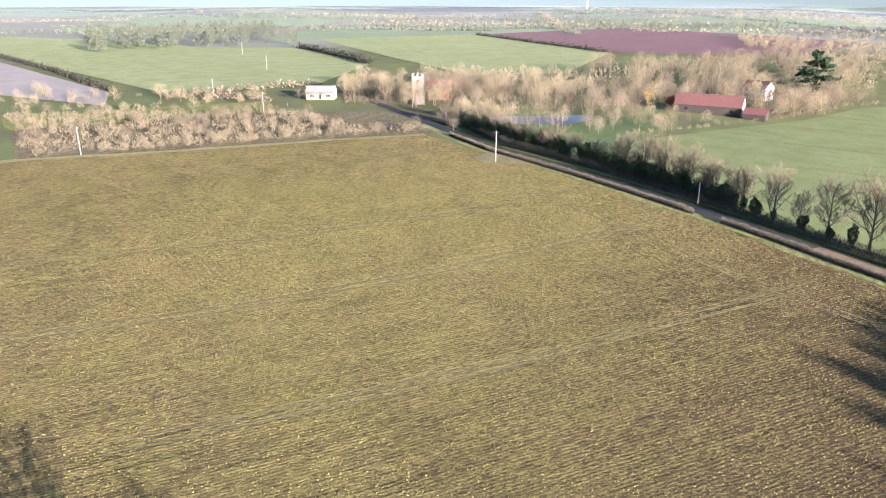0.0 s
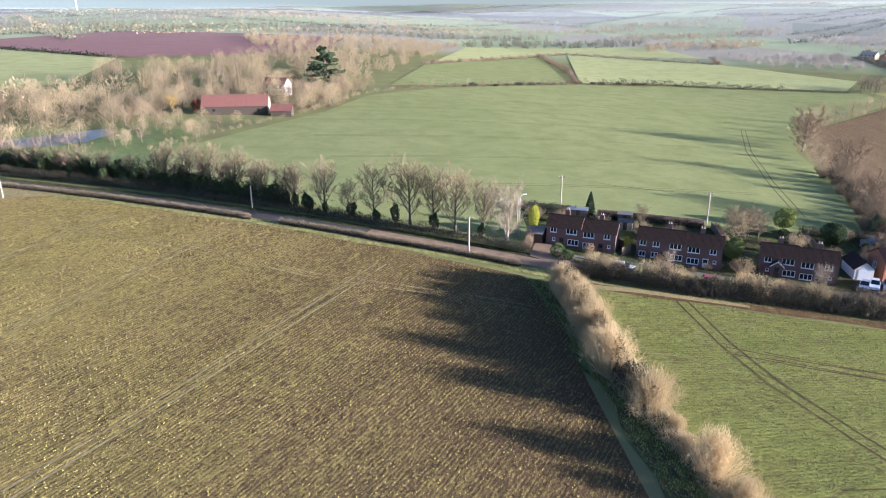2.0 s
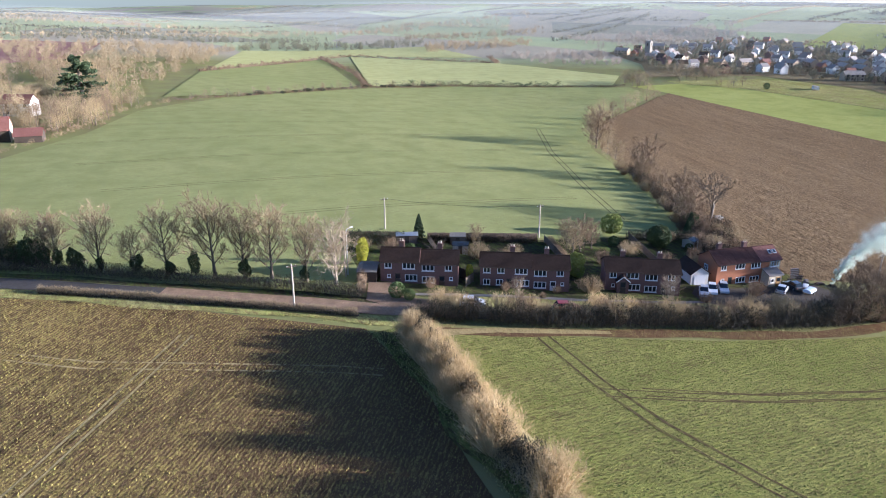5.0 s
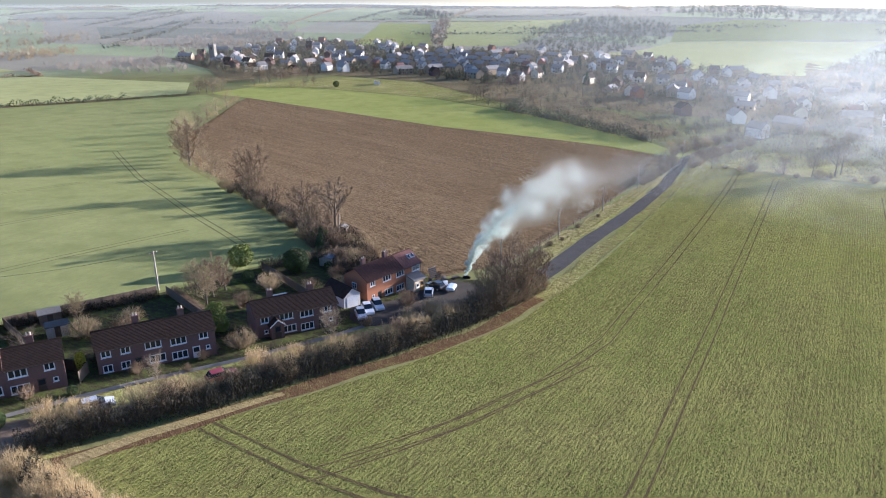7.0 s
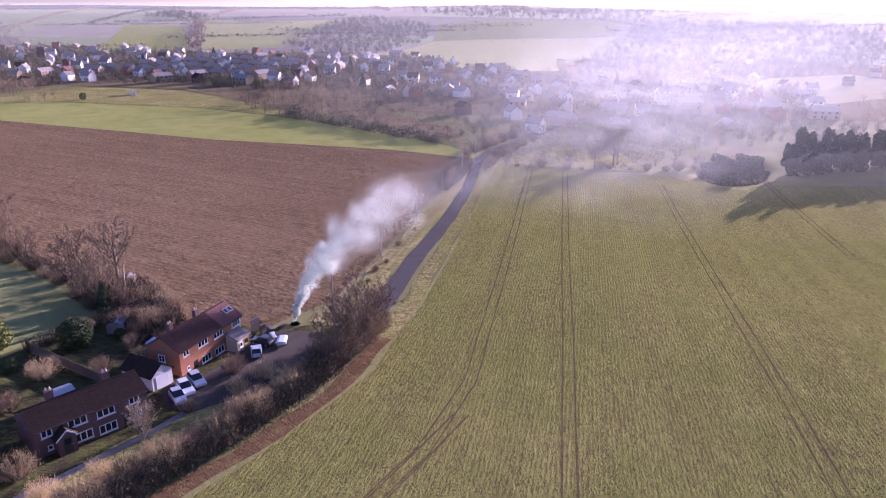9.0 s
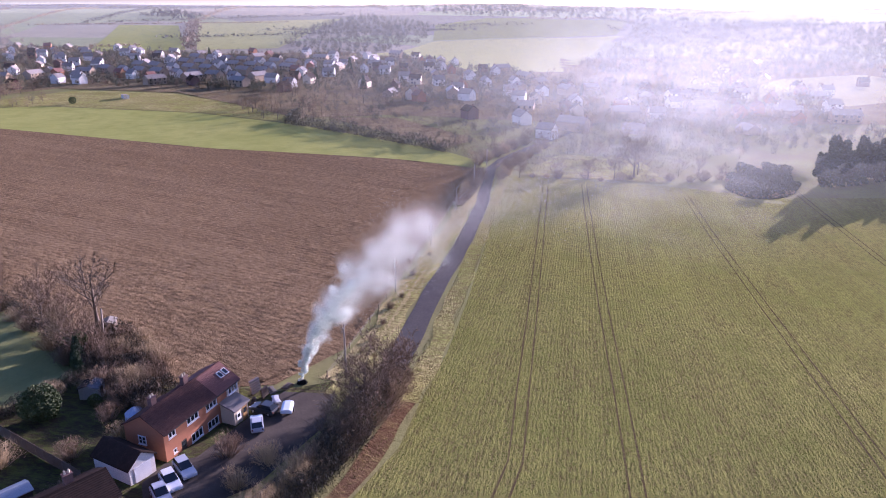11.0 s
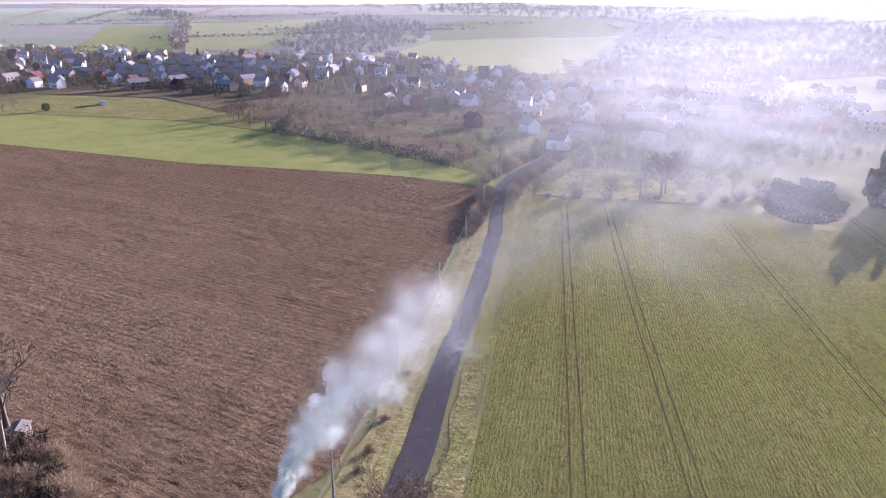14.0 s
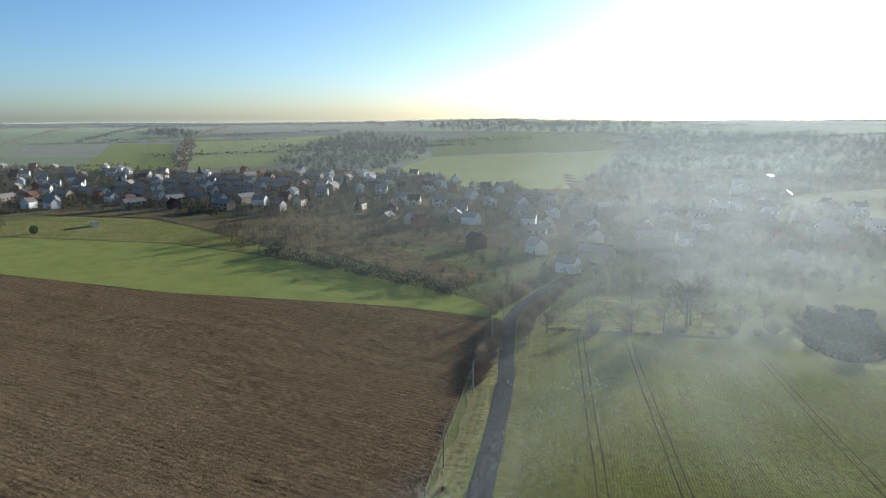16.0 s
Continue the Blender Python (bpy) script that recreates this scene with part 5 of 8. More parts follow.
for i in range(24):
    f = i / 23
    x, y = 114 + 20 * f + rng2.uniform(-4, 4), 119 + 19 * f + rng2.uniform(-4.5, 4.5)
    put((thorn_bush[0], low_bush[1], thorn_bush[0], low_bush[1], thorn_bush[1])[i % 5], x, y, rng2.uniform(0.8, 1.2), group="garden end thicket")
# gardens
put(cypress, 44.0, 141.6, 1.0)
put(dark_conifer, 61.0, 152.0, 0.85)
put(round_shrub, 43.2, 125.3, 1.2)
put(round_shrub, 44.6, 123.6, 0.85)
put(round_shrub, 53.9, 123.3, 0.55)
put(big_evergreen, 107.5, 130, 1.0)
put(laurel, 103, 140, 1.4)
put(laurel, 80, 124.5, 1.0)
put(laurel, 77.5, 121.6, 0.9)
put(("cypress_tree", "small yellow conifer between the houses", cypress[2]), 58.4, 127.4, 0.6)
for x, y, s in ((85, 131.5, 0.52), (88.5, 133.5, 0.55), (92, 134, 0.45), (87, 136, 0.5)):
    put(broad_tree[int(x) % 2], x, y, s, group="garden trees")
for x, y, s, k in ((50.5, 127, 0.9, 1), (48.5, 120.6, 1.3, 0), (51.5, 119.3, 0.9, 0), (72, 117.5, 0.8, 1), (75.6, 115, 1.5, 2), (72, 109, 1.4, 0), (77, 106.2, 1.2, 0), (98.5, 100, 1.2, 0), (103.5, 98.5, 1.3, 0), (92.5, 104.5, 0.9, 1), (104, 103.6, 1.5, 1), (66, 116, 0.6, 1), (117, 130, 1.2, 2), (121, 128, 1.4, 1), (126, 134, 1.6, 1), (113, 133, 1.3, 2), (130, 133, 1.2, 0), (109, 122, 1.2, 1), (66.5, 133, 1.0, 2), (56, 136, 1.2, 2)):
    put(low_bush[k], x, y, s, group="garden bushes")
put(birch, 62, 117.6, 0.36)
put(birch, 85, 106.0, 0.5)
put(ash[1], 68.5, 142, 0.45)
put(stark, 57.5, 138, 0.4)
put(dark_conifer, 122.5, 135.5, 0.9)
put(dark_conifer, 125, 137.5, 0.75)
put(dark_conifer, 119.5, 133.5, 0.8)
put(big_evergreen, 127, 139.5, 0.8)

hedge("hedge", "dark evergreen hedge behind the first house", [(46, 155), (50, 153.4), (57, 150.5)], 1.8, 2.6, 260, ivy_leaf, 31, 0.10, 0.3)
hedge("hedge", "brown garden hedge between two houses", [(78, 121), (82, 131), (85.5, 140)], 1.6, 2.0, 220, twig_brown, 32)
hedge("hedge", "dark garden hedge behind the middle houses", [(62, 149), (72, 145), (83, 140.6)], 1.4, 1.8, 220, twig_dark, 33)
hedge("hedge", "dark shrubby hedge behind the end house", [(104, 136.5), (111, 134), (119, 131.5), (120.5, 120)], 2.2, 2.6, 220, twig_dark, 34)
hedge("hedge", "clipped brown beech hedge at the lane corner", [(37.6, 127.4), (39.6, 131), (41.4, 136)], 1.5, 2.6, 260, twig_brown, 35)
for x, y, s, k in ((52, 146, 1.5, 1), (66, 137, 1.6, 2), (70, 133, 1.4, 1), (74, 136, 1.2, 2), (88, 126, 1.3, 1), (97, 128, 1.6, 2), (100, 121, 1.3, 1), (105, 118, 1.2, 2), (112, 117.5, 1.3, 1), (116, 115, 1.0, 2), (47, 149, 1.3, 2), (93, 117, 1.1, 1), (62, 121.2, 0.8, 1), (69.5, 116.9, 0.7, 1)):
    put(low_bush[k], x, y, s, group="garden bushes")
for x, y, s in ((55, 144, 0.9), (64, 129.5, 0.8), (98, 134, 1.0), (112, 126, 0.8), (76, 126, 0.8)):
    put(round_shrub, x, y, s, group="garden evergreens")

# ---- the pond, farm and wood to the north-west ----
rng = np.random.default_rng(11)


def inside(poly, x, y):
    c = False
    for (x0, y0), (x1, y1) in zip(poly, poly[1:] + poly[:1]):
        if (y0 > y) != (y1 > y) and x < (x1 - x0) * (y - y0) / (y1 - y0) + x0:
            c = not c
    return c


def strew(poly, n, kinds, lo, hi, group, gap=3.0, avoid=()):
    xs, ys = [p[0] for p in poly], [p[1] for p in poly]
    done, tries = [], 0
    while len(done) < n and tries < n * 40:
        tries += 1
        x, y = rng.uniform(min(xs), max(xs)), rng.uniform(min(ys), max(ys))
        if not inside(poly, x, y) or any((x - a) ** 2 + (y - b) ** 2 < gap * gap for a, b in done) or any(inside(q, x, y) for q in avoid):
            continue
        done.append((x, y))
        put(kinds[len(done) % len(kinds)], x, y, rng.uniform(lo, hi), group=group)


POND = [(-101, 236), (-95, 251), (-80, 258), (-66, 268), (-60, 258), (-66, 240), (-82, 234)]
FARM = [(-52, 290), (-46, 308), (-14, 308), (0, 292), (-10, 284)]
FARM_FRONT = [(-60, 266), (-54, 292), (16, 292), (20, 262), (-16, 255)]
MANOR = [(-24, 338), (-18, 360), (0, 366), (-2, 346)]
strew([(-106, 210), (-112, 262), (-92, 262), (-101, 236), (-92, 214)], 14, mid_tree, 0.5, 0.8, "pond trees")
strew([(-165, 250), (-200, 300), (-150, 340), (-60, 330), (-60, 275), (-100, 262)], 50, mid_tree, 0.7, 1.15, "wood behind the pond", 4.5, [POND])
strew([(-66, 268), (-60, 330), (-20, 400), (30, 385), (12, 310), (-16, 262), (-50, 284)], 55, mid_tree + [mid_tree[1]], 0.6, 1.05, "trees round the farm", 4.0, [FARM, MANOR, FARM_FRONT])
strew([(-60, 225), (-62, 262), (-30, 258), (-34, 236)], 14, mid_tree, 0.45, 0.75, "pond trees", 3.2)
strew([(-190, 124), (-262, 168), (-170, 222), (-130, 196), (-104, 209), (-130, 183), (-160, 152)], 120, [mid_tree[1], scrub_far[0], scrub_far[1], scrub_far[0]], 0.35, 0.62, "scrub belt", 3.0)
for x, y, s in ((-40, 340, 0.9), (-34, 343, 1.0), (-28, 345, 1.0), (-22, 350, 0.8)):
    put(poplar, x, y, s, group="poplars")
put(willow, -50, 300, 1.0)
for x, y, s in ((-180, 250, 0.45), (-190, 252, 0.5), (-174, 252, 0.5), (-134, 255, 0.75), (-140, 256, 0.65), (-129, 262, 0.8), (-132, 270, 0.7), (-146, 262, 0.7), (-136, 255, 1.0), (-141, 259, 0.95), (-128, 268, 1.0), (-133, 274, 0.9), (-143, 272, 1.0), (-150, 257, 0.85), (-96, 229, 0.8), (-90, 226, 0.7), (-84, 230, 0.85), (-75, 234, 0.8), (-68, 238, 0.75), (-104, 233, 0.9), (-184, 250, 0.5), (-177, 252, 0.45)):
    put(mid_tree[int(abs(x)) % 4], x, y, s, group="pond trees")
# trees and scrub along the wheat's far edge, below the farm and the manor
for i, (x, y, dx, dy) in enumerate(along([(-2, 300), (8, 314), (22, 344), (40, 370)], 5)):
    put(mid_tree[i % 4], x - 5 + rng.uniform(-3, 2), y + 4, rng.uniform(0.5, 0.85), group="trees round the farm")
forest("edge_scrub", "low brown scrub along the wheat edge", [(scrub_far[i % 2], x - 2.5 + rng.uniform(-1.5, 1), y + rng.uniform(-1, 2), rng.uniform(0.3, 0.6)) for i, (x, y, dx, dy) in enumerate(along([(-44, 228), (-26, 254), (-10, 276), (6, 300), (31, 354), (50, 375)], 3.5))])
for x, y, s in ((-70, 232, 0.7), (-78, 229, 0.6), (-88, 228, 0.75), (-58, 236, 0.6), (-50, 262, 0.7), (-44, 270, 0.6), (-36, 268, 0.65), (-30, 262, 0.55), (-56, 272, 0.7), (-24, 270, 0.5)):
    put(mid_tree[int(abs(x)) % 4], x, y, s, group="pond trees")
cedar_tree(12, 378)
for x, y, size in ((-16, 343, 0.8), (-6, 343, 0.65), (2, 352, 0.7), (6, 366, 0.7), (-22, 349, 0.8), (14, 362, 0.6), (20, 372, 0.7)):
    put(mid_tree[int(abs(x)) % 4], x, y, size, group="trees round the farm")

# the rest of the woods by the pond, the farm and the scrub belt, joined
def wood(poly, n, lo, hi, kinds, label, avoid=()):
    xs, ys = [p[0] for p in poly], [p[1] for p in poly]
    got = []
    while len(got) < n:
        x, y = rng.uniform(min(xs), max(xs)), rng.uniform(min(ys), max(ys))
        if inside(poly, x, y) and not any(inside(q, x, y) for q in avoid):
            got.append((kinds[len(got) % len(kinds)], x, y, rng.uniform(lo, hi)))
    forest("wood_trees", label, got)


wood([(-165, 250), (-200, 300), (-150, 345), (-60, 340), (-50, 275), (-100, 262)], 85, 0.6, 1.05, mid_light, "tan leafless wood behind the pond", [POND])
wood([(-66, 268), (-60, 340), (-20, 410), (34, 388), (14, 312), (-14, 262), (-50, 282)], 95, 0.5, 0.95, mid_light, "tan leafless trees round the farm", [FARM, MANOR, FARM_FRONT])
wood([(-188, 126), (-262, 168), (-170, 224), (-128, 200), (-104, 211), (-130, 185), (-160, 154)], 120, 0.32, 0.65, [scrub_far[0], scrub_far[1], mid_light[2]], "tangled winter scrub along the field end")
wood([(-188, 124), (-160, 152), (-130, 183), (-106, 207), (-108, 210), (-132, 187), (-162, 156), (-190, 128)], 45, 0.55, 0.85, scrub_far, "tan bushes along the field end")
wood([(-180, 224), (-260, 172), (-330, 200), (-250, 235), (-205, 246)], 60, 0.4, 0.8, scrub_far + mid_light[:1], "scattered scrub by the far pasture")

def undergrowth(poly, n, height, m, avoid=()):
    """Low tangled brush under the trees, as stuff."""
    xs, ys = [p[0] for p in poly], [p[1] for p in poly]
    x, y = rng.uniform(min(xs), max(xs), n), rng.uniform(min(ys), max(ys), n)
    ok = inside_many(poly, x, y) & (np.sin(x * 0.21 + 2 * np.sin(y * 0.17)) + np.sin(y * 0.26 + x * 0.1) > -0.9)
    for q in avoid:
        ok &= ~inside_many(q, x, y)
    x, y = x[ok], y[ok]
    k = len(x)
    z = land(x, y) + rng.uniform(0, 1, k) ** 1.3 * height * (0.6 + 0.4 * np.sin(x * 0.5) * np.sin(y * 0.43))
    w = unit(rng.normal(size=(k, 3)) * 0.6 + np.array((0, 0, 0.6)))
    tagged(new("undergrowth", mesh_of("undergrowth", *slivers(rng, np.stack([x, y, z], axis=1), w, rng.uniform(0.7, 1.7, k), np.full(k, 0.16)), m)), "tangled brown brush beneath the bare trees", "brush", kind="stuff")


undergrowth([(-165, 250), (-200, 300), (-150, 345), (-60, 340), (-50, 285), (-100, 262)], 22000, 3.0, twig_brown, [POND])
undergrowth([(-66, 290), (-60, 340), (-20, 410), (34, 388), (14, 312), (0, 296)], 14000, 3.0, twig_brown, [FARM, MANOR])
undergrowth([(-188, 126), (-262, 168), (-170, 224), (-128, 200), (-104, 211), (-130, 185), (-160, 154)], 16000, 2.4, twig_tan)
# trees standing in the hedge beyond the wheat
forest("hedgerow_trees", "small bare trees in the far hedge", [(far_tree[i % 3], x + rng.uniform(-2, 2), y + rng.uniform(-2, 2), rng.uniform(0.35, 0.6)) for i, (x, y, dx, dy) in enumerate(along([(60, 389), (86, 402), (182, 460), (255, 470)], 7))] + [(far_scrub, x + rng.uniform(-3, 3), y + 1, rng.uniform(0.7, 1.3)) for x, y, dx, dy in along([(90, 404), (182, 460), (250, 471)], 11)])

# pine wood
PINES = [(-500, 392), (-400, 540), (-560, 690), (-700, 560)]
pv = []
for _ in range(420):
    x, y = rng.uniform(-700, -400), rng.uniform(390, 690)
    if inside(PINES, x, y):
        n = 100
        u, q = rng.uniform(0, 1, n), rng.uniform(0, 2 * math.pi, n)
        r = 3.4 * np.sqrt(np.clip(1 - (u - 0.45) ** 2 * 3.0, 0.05, 1)) * rng.uniform(0.5, 1, n)
        hh = rng.uniform(13, 18)
        pv.append(np.stack([x + r * np.cos(q), y + r * np.sin(q), gz(x, y) + hh * (0.15 + 0.85 * u)], axis=1))
tagged(new("pine_wood", mesh_of("pine_wood", *flakes(rng, np.concatenate(pv), 0.7), pine_leaf)), "distant block of grey-green pine trees", "wood", kind="stuff")


# distant hedgerows and copses
def far_hedge(path, height, wide, per_metre, m, size=0.5):
    v = []
    for (x0, y0), (x1, y1) in zip(path, path[1:]):
        ln = math.hypot(x1 - x0, y1 - y0)
        n = int(ln * per_metre)
        s = rng.uniform(0, 1, n)
        x = x0 + (x1 - x0) * s + rng.normal(size=n) * wide * 0.4
        y = y0 + (y1 - y0) * s + rng.normal(size=n) * wide * 0.4
        top = height * (0.6 + 0.4 * np.sin(s * ln / 7) * np.sin(s * ln / 2.3 + 1))
        v.append(np.stack([x, y, land(x, y) + rng.uniform(0, 1, n) * top], axis=1))
    tagged(new("hedgerow", mesh_of("hedgerow", *flakes(rng, np.concatenate(v), size), m)), "distant dark hedgerow between fields", "hedgerow", kind="stuff")


far_hedge([(48, 384), (86, 402), (182, 460), (255, 470), (374, 427)], 2.2, 2.0, 9, twig_brown, 0.4)
far_hedge([(205, 470), (255, 474), (330, 448)], 5, 2.5, 12, conifer_leaf, 0.5)
far_hedge([(182, 460), (215, 560), (250, 735)], 4, 3, 8, twig_brown, 0.6)
far_hedge([(94, 548), (249, 733), (293, 768), (399, 636), (430, 700)], 4, 3, 6, twig_brown, 0.7)
far_hedge([(-248, 406), (-300, 452), (-385, 516)], 6, 5, 10, twig_dark, 0.8)
far_hedge([(-539, 348), (-400, 290), (-283, 234)], 3.5, 4, 8, twig_dark, 0.7)
far_hedge([(-331, 779), (-228, 672), (-128, 573)], 4, 4, 6, twig_dark, 0.8)
far_hedge([(-215, 300), (-250, 237), (-200, 243)], 4, 5, 8, twig_brown, 0.6)
far_hedge([(865, 495), (1000, 560), (1200, 655)], 14, 14, 3, twig_brown, 1.6)
far_hedge([(430, 208), (402, 204), (386, 176), (342, 109)], 7.0, 4, 60, twig_village, 0.36)

# ================= the village in the valley =================
rng = np.random.default_rng(21)


def village_house(width, depth, eave, ridge, wall, roof, label, stacks=1):
    """A plain village house, its front towards -y: wall, roof, chimney, windows and door."""
    parts = []
    bm = bmesh.new()
    prism(bm, [(-depth / 2, -2), (-depth / 2, eave), (0, ridge - 0.1), (depth / 2, eave), (depth / 2, -2)], -width / 2, width / 2)
    parts.append(("wall", bm, wall))
    bm = bmesh.new()
    k = (ridge - eave) / (depth / 2)
    o = depth / 2 + 0.4
    prism(bm, [(-o, eave - 0.4 * k), (-o, eave - 0.4 * k + 0.18), (0, ridge + 0.18), (o, eave - 0.4 * k + 0.18), (o, eave - 0.4 * k), (0, ridge)], -width / 2 - 0.25, width / 2 + 0.25)
    parts.append(("roof", bm, roof))
    for i in range(stacks):
        bm = bmesh.new()
        x = (-1, 1)[i] * (width / 2 - 0.6)
        box(bm, x - 0.45, x + 0.45, -0.4, 0.4, ridge - 0.5, ridge + 1.1)
        parts.append(("chimney", bm, brick_dark))
    n = max(2, int(width / 3.5))
    for i in range(n):
        for z in (1.4, 3.9) if eave > 4 else (1.4,):
            if i == n // 2 and z < 2:
                bm = bmesh.new()
                box(bm, -0.5, 0.5, -depth / 2 - 0.05, -depth / 2 + 0.1, 0, 2.1)
                parts.append(("door", bm, dark_wood))
                continue
            x = width * ((i + 0.5) / n - 0.5)
            bm = bmesh.new()
            box(bm, x - 0.7, x + 0.7, -depth / 2 - 0.04, -depth / 2 + 0.1, z - 0.6, z + 0.6)
            parts.append(("window", bm, glass))
    out = []
    for nm, bm, m in parts:
        me = bpy.data.meshes.new(nm)
        bm.to_mesh(me)
        bm.free()
        me.materials.append(m)
        out.append((nm, me))
    return "village_house", label, out


brick_tan = plain("buff_brick", (0.42, 0.32, 0.21), (0.36, 0.27, 0.18), 0.8, 0.9)
tile_grey = plain("grey_concrete_tiles", (0.30, 0.26, 0.22), (0.225, 0.195, 0.165), 0.6, 0.6, spec=0.35)
HOMES = [
    village_house(9, 7, 4.8, 7.6, render_white, tile_slate, "white rendered village house with slate roof", 2),
    village_house(8, 7, 4.8, 7.4, brick_dark, tile_brown, "red brick village house with brown roof"),
    village_house(11, 7.5, 2.6, 5.2, brick_tan, tile_grey, "buff brick bungalow with grey tiled roof"),
    village_house(16, 8, 4.9, 7.6, brick_tan, tile_grey, "buff brick terrace with grey tiled roof", 2),
    village_house(9, 7, 4.8, 7.8, render_cream, tile_brown, "cream rendered village house with brown roof"),
    village_house(10, 7, 4.8, 7.7, render_white, tile_grey, "white gabled village house with grey roof"),
    village_house(8, 6.5, 4.6, 7.4, brick_orange, tile_red, "orange brick village house with red roof"),
]


def put_home(kind, x, y, turn):
    name, label, parts = kind
    ob = tagged(new(name), label, "house", "village houses")
    for nm, me in parts:
        c = new(nm, me)
        c.parent = ob
    ob.matrix_basis = pose(x, y, gz(x, y) + 0.2, 0, 0, turn)


VILLAGE = [(470, -110), (455, 0), (472, 62), (505, 125), (505, 165), (552, 212), (525, 272), (540, 330), (548, 430), (500, 470), (520, 560), (590, 680), (860, 720), (850, 560), (830, 430), (880, 320), (850, 215), (720, 110), (640, -20), (650, -150)]
homes = []
# an estate of parallel terraces
for r in range(4):
    for c in range(8):
        x, y = 600 + 42 * r + 6 * c, 322 + 20 * c - 8 * r
        homes.append((x, y))
        put_home(HOMES[3 if (r + c) % 3 else 5], x, y, 62 if r % 2 else -118)
tries = 0
while len(homes) < 225 and tries < 9000:
    tries += 1
    x, y = rng.uniform(450, 880), rng.uniform(-150, 720)
    if not inside(VILLAGE, x, y) or any((x - a) ** 2 + (y - b) ** 2 < 17 ** 2 for a, b in homes):
        continue
    homes.append((x, y))
    base = 20 * math.sin(x / 90) + 25 * math.cos(y / 110)
    put_home(HOMES[(0, 1, 2, 4, 5, 3, 5, 0, 2, 6, 3)[int(rng.integers(0, 11))]], x, y, base + (0, 90, 180, 270)[int(rng.integers(0, 4))] + rng.uniform(-12, 12))
for x, y, k, q in ((393, 66, 0, 60), (420, 52, 3, 62), (432, 80, 5, 30), (520, 85, 0, 80), (548, 92, 5, 100), (560, 70, 0, 20), (515, 120, 5, 60), (470, 20, 3, 100), (430, -40, 2, 20), (500, 150, 6, 40), (420, 20, 2, 70), (440, 110, 1, 40)):
    put_home(HOMES[k], x, y, q)
    homes.append((x, y))
for i in range(30):
    x, y = rng.uniform(500, 860), rng.uniform(-290, -60)
    if x - 470 > -1.2 * (y + 140) and all((x - a) ** 2 + (y - b) ** 2 > 400 for a, b in homes):
        put_home(HOMES[(1, 2, 4, 3, 6, 0)[i % 6]], x, y, rng.uniform(0, 360))
        homes.append((x, y))
# trees among the houses
spots = []
done = 0
while done < 160:
    x, y = rng.uniform(430, 900), rng.uniform(-170, 740)
    if inside(VILLAGE, x, y) and all((x - a) ** 2 + (y - b) ** 2 > 30 for a, b in homes):
        done += 1
        k = done % 14
        spots.append((far_conifer if k == 0 else far_tree[k % 3], x, y, rng.uniform(1.0, 1.8) if k == 0 else rng.uniform(0.5, 1.1)))
forest("village_trees", "leafless trees among the village houses", spots)


def copse(poly, n, lo, hi, kinds=None, label="leafless copse at the village edge"):
    xs, ys = [p[0] for p in poly], [p[1] for p in poly]
    got, tries = [], 0
    while len(got) < n and tries < 60 * n:
        tries += 1
        x, y = rng.uniform(min(xs), max(xs)), rng.uniform(min(ys), max(ys))
        if inside(poly, x, y) and all((x - a) ** 2 + (y - b) ** 2 > 30 for a, b in homes):
            ks = kinds or far_tree
            got.append((ks[len(got) % len(ks)], x, y, rng.uniform(lo, hi)))
    forest("copse_trees", label, got)


# edge of the village: trees that throw long shadows over the pasture
for i, (x, y, dx, dy) in enumerate(along([(346, 108), (372, 140), (390, 172), (408, 198), (440, 206), (490, 210)], 6)):
    put(far_tree[i % 3], x + rng.uniform(-2, 3), y + rng.uniform(-2, 2), rng.uniform(0.45, 0.85), group="allotment hedge trees")
copse([(408, 205), (430, 250), (520, 262), (540, 214), (500, 170), (430, 160)], 55, 0.6, 1.1)
copse([(395, 178), (440, 200), (500, 165), (505, 125), (470, 62), (400, 75), (360, 90), (360, 112), (385, 110), (432, 150)], 42, 0.35, 0.8)
copse([(318, 92), (345, 104), (390, 74), (340, 84)], 26, 0.4, 0.8, scrub_far)
copse([(350, 74), (400, 58), (470, 20), (460, -60), (370, 10), (350, 40)], 75, 0.4, 0.9)
copse([(345, 35), (370, 10), (460, -60), (470, -120), (420, -120), (360, -20)], 50, 0.3, 0.7)
copse([(425, 425), (470, 470), (500, 520), (545, 440), (470, 430)], 50, 0.6, 1.1)
copse([(372, 425), (374, 395), (410, 440), (390, 452)], 16, 0.8, 1.1)
copse([(-60, 335), (-120, 420), (0, 560), (40, 540), (30, 390)], 105, 0.9, 1.3, mid_light, "tan leafless wood behind the manor")
for x, y, s in ((460, 392, 0.8), (455, 398, 0.7), (450, 392, 0.8), (446, 400, 0.7), (470, 340, 0.5), (454, 244, 1.2), (448, 250, 0.9), (436, 395, 0.6), (440, 388, 0.5)):
    put(far_tree[int(x) % 3], x, y, s, group="paddock trees")
put(round_shrub, 456, 368, 2.0)
hut = thing("field_shelter", "small white field shelter in the paddock", "shelter")
bm = bmesh.new()
prism(bm, [(-1.6, -0.3), (-1.6, 2.2), (1.6, 2.7), (1.6, -0.3)], -3.2, 3.2)
part("wall", bm, render_white, hut)
bm = bmesh.new()
prism(bm, [(-1.9, 2.22), (-1.9, 2.36), (1.9, 2.92), (1.9, 2.78)], -3.4, 3.4)
part("roof", bm, tile_grey, hut)
hut.matrix_basis = pose(486, 350, gz(486, 350), 0, 0, 50)
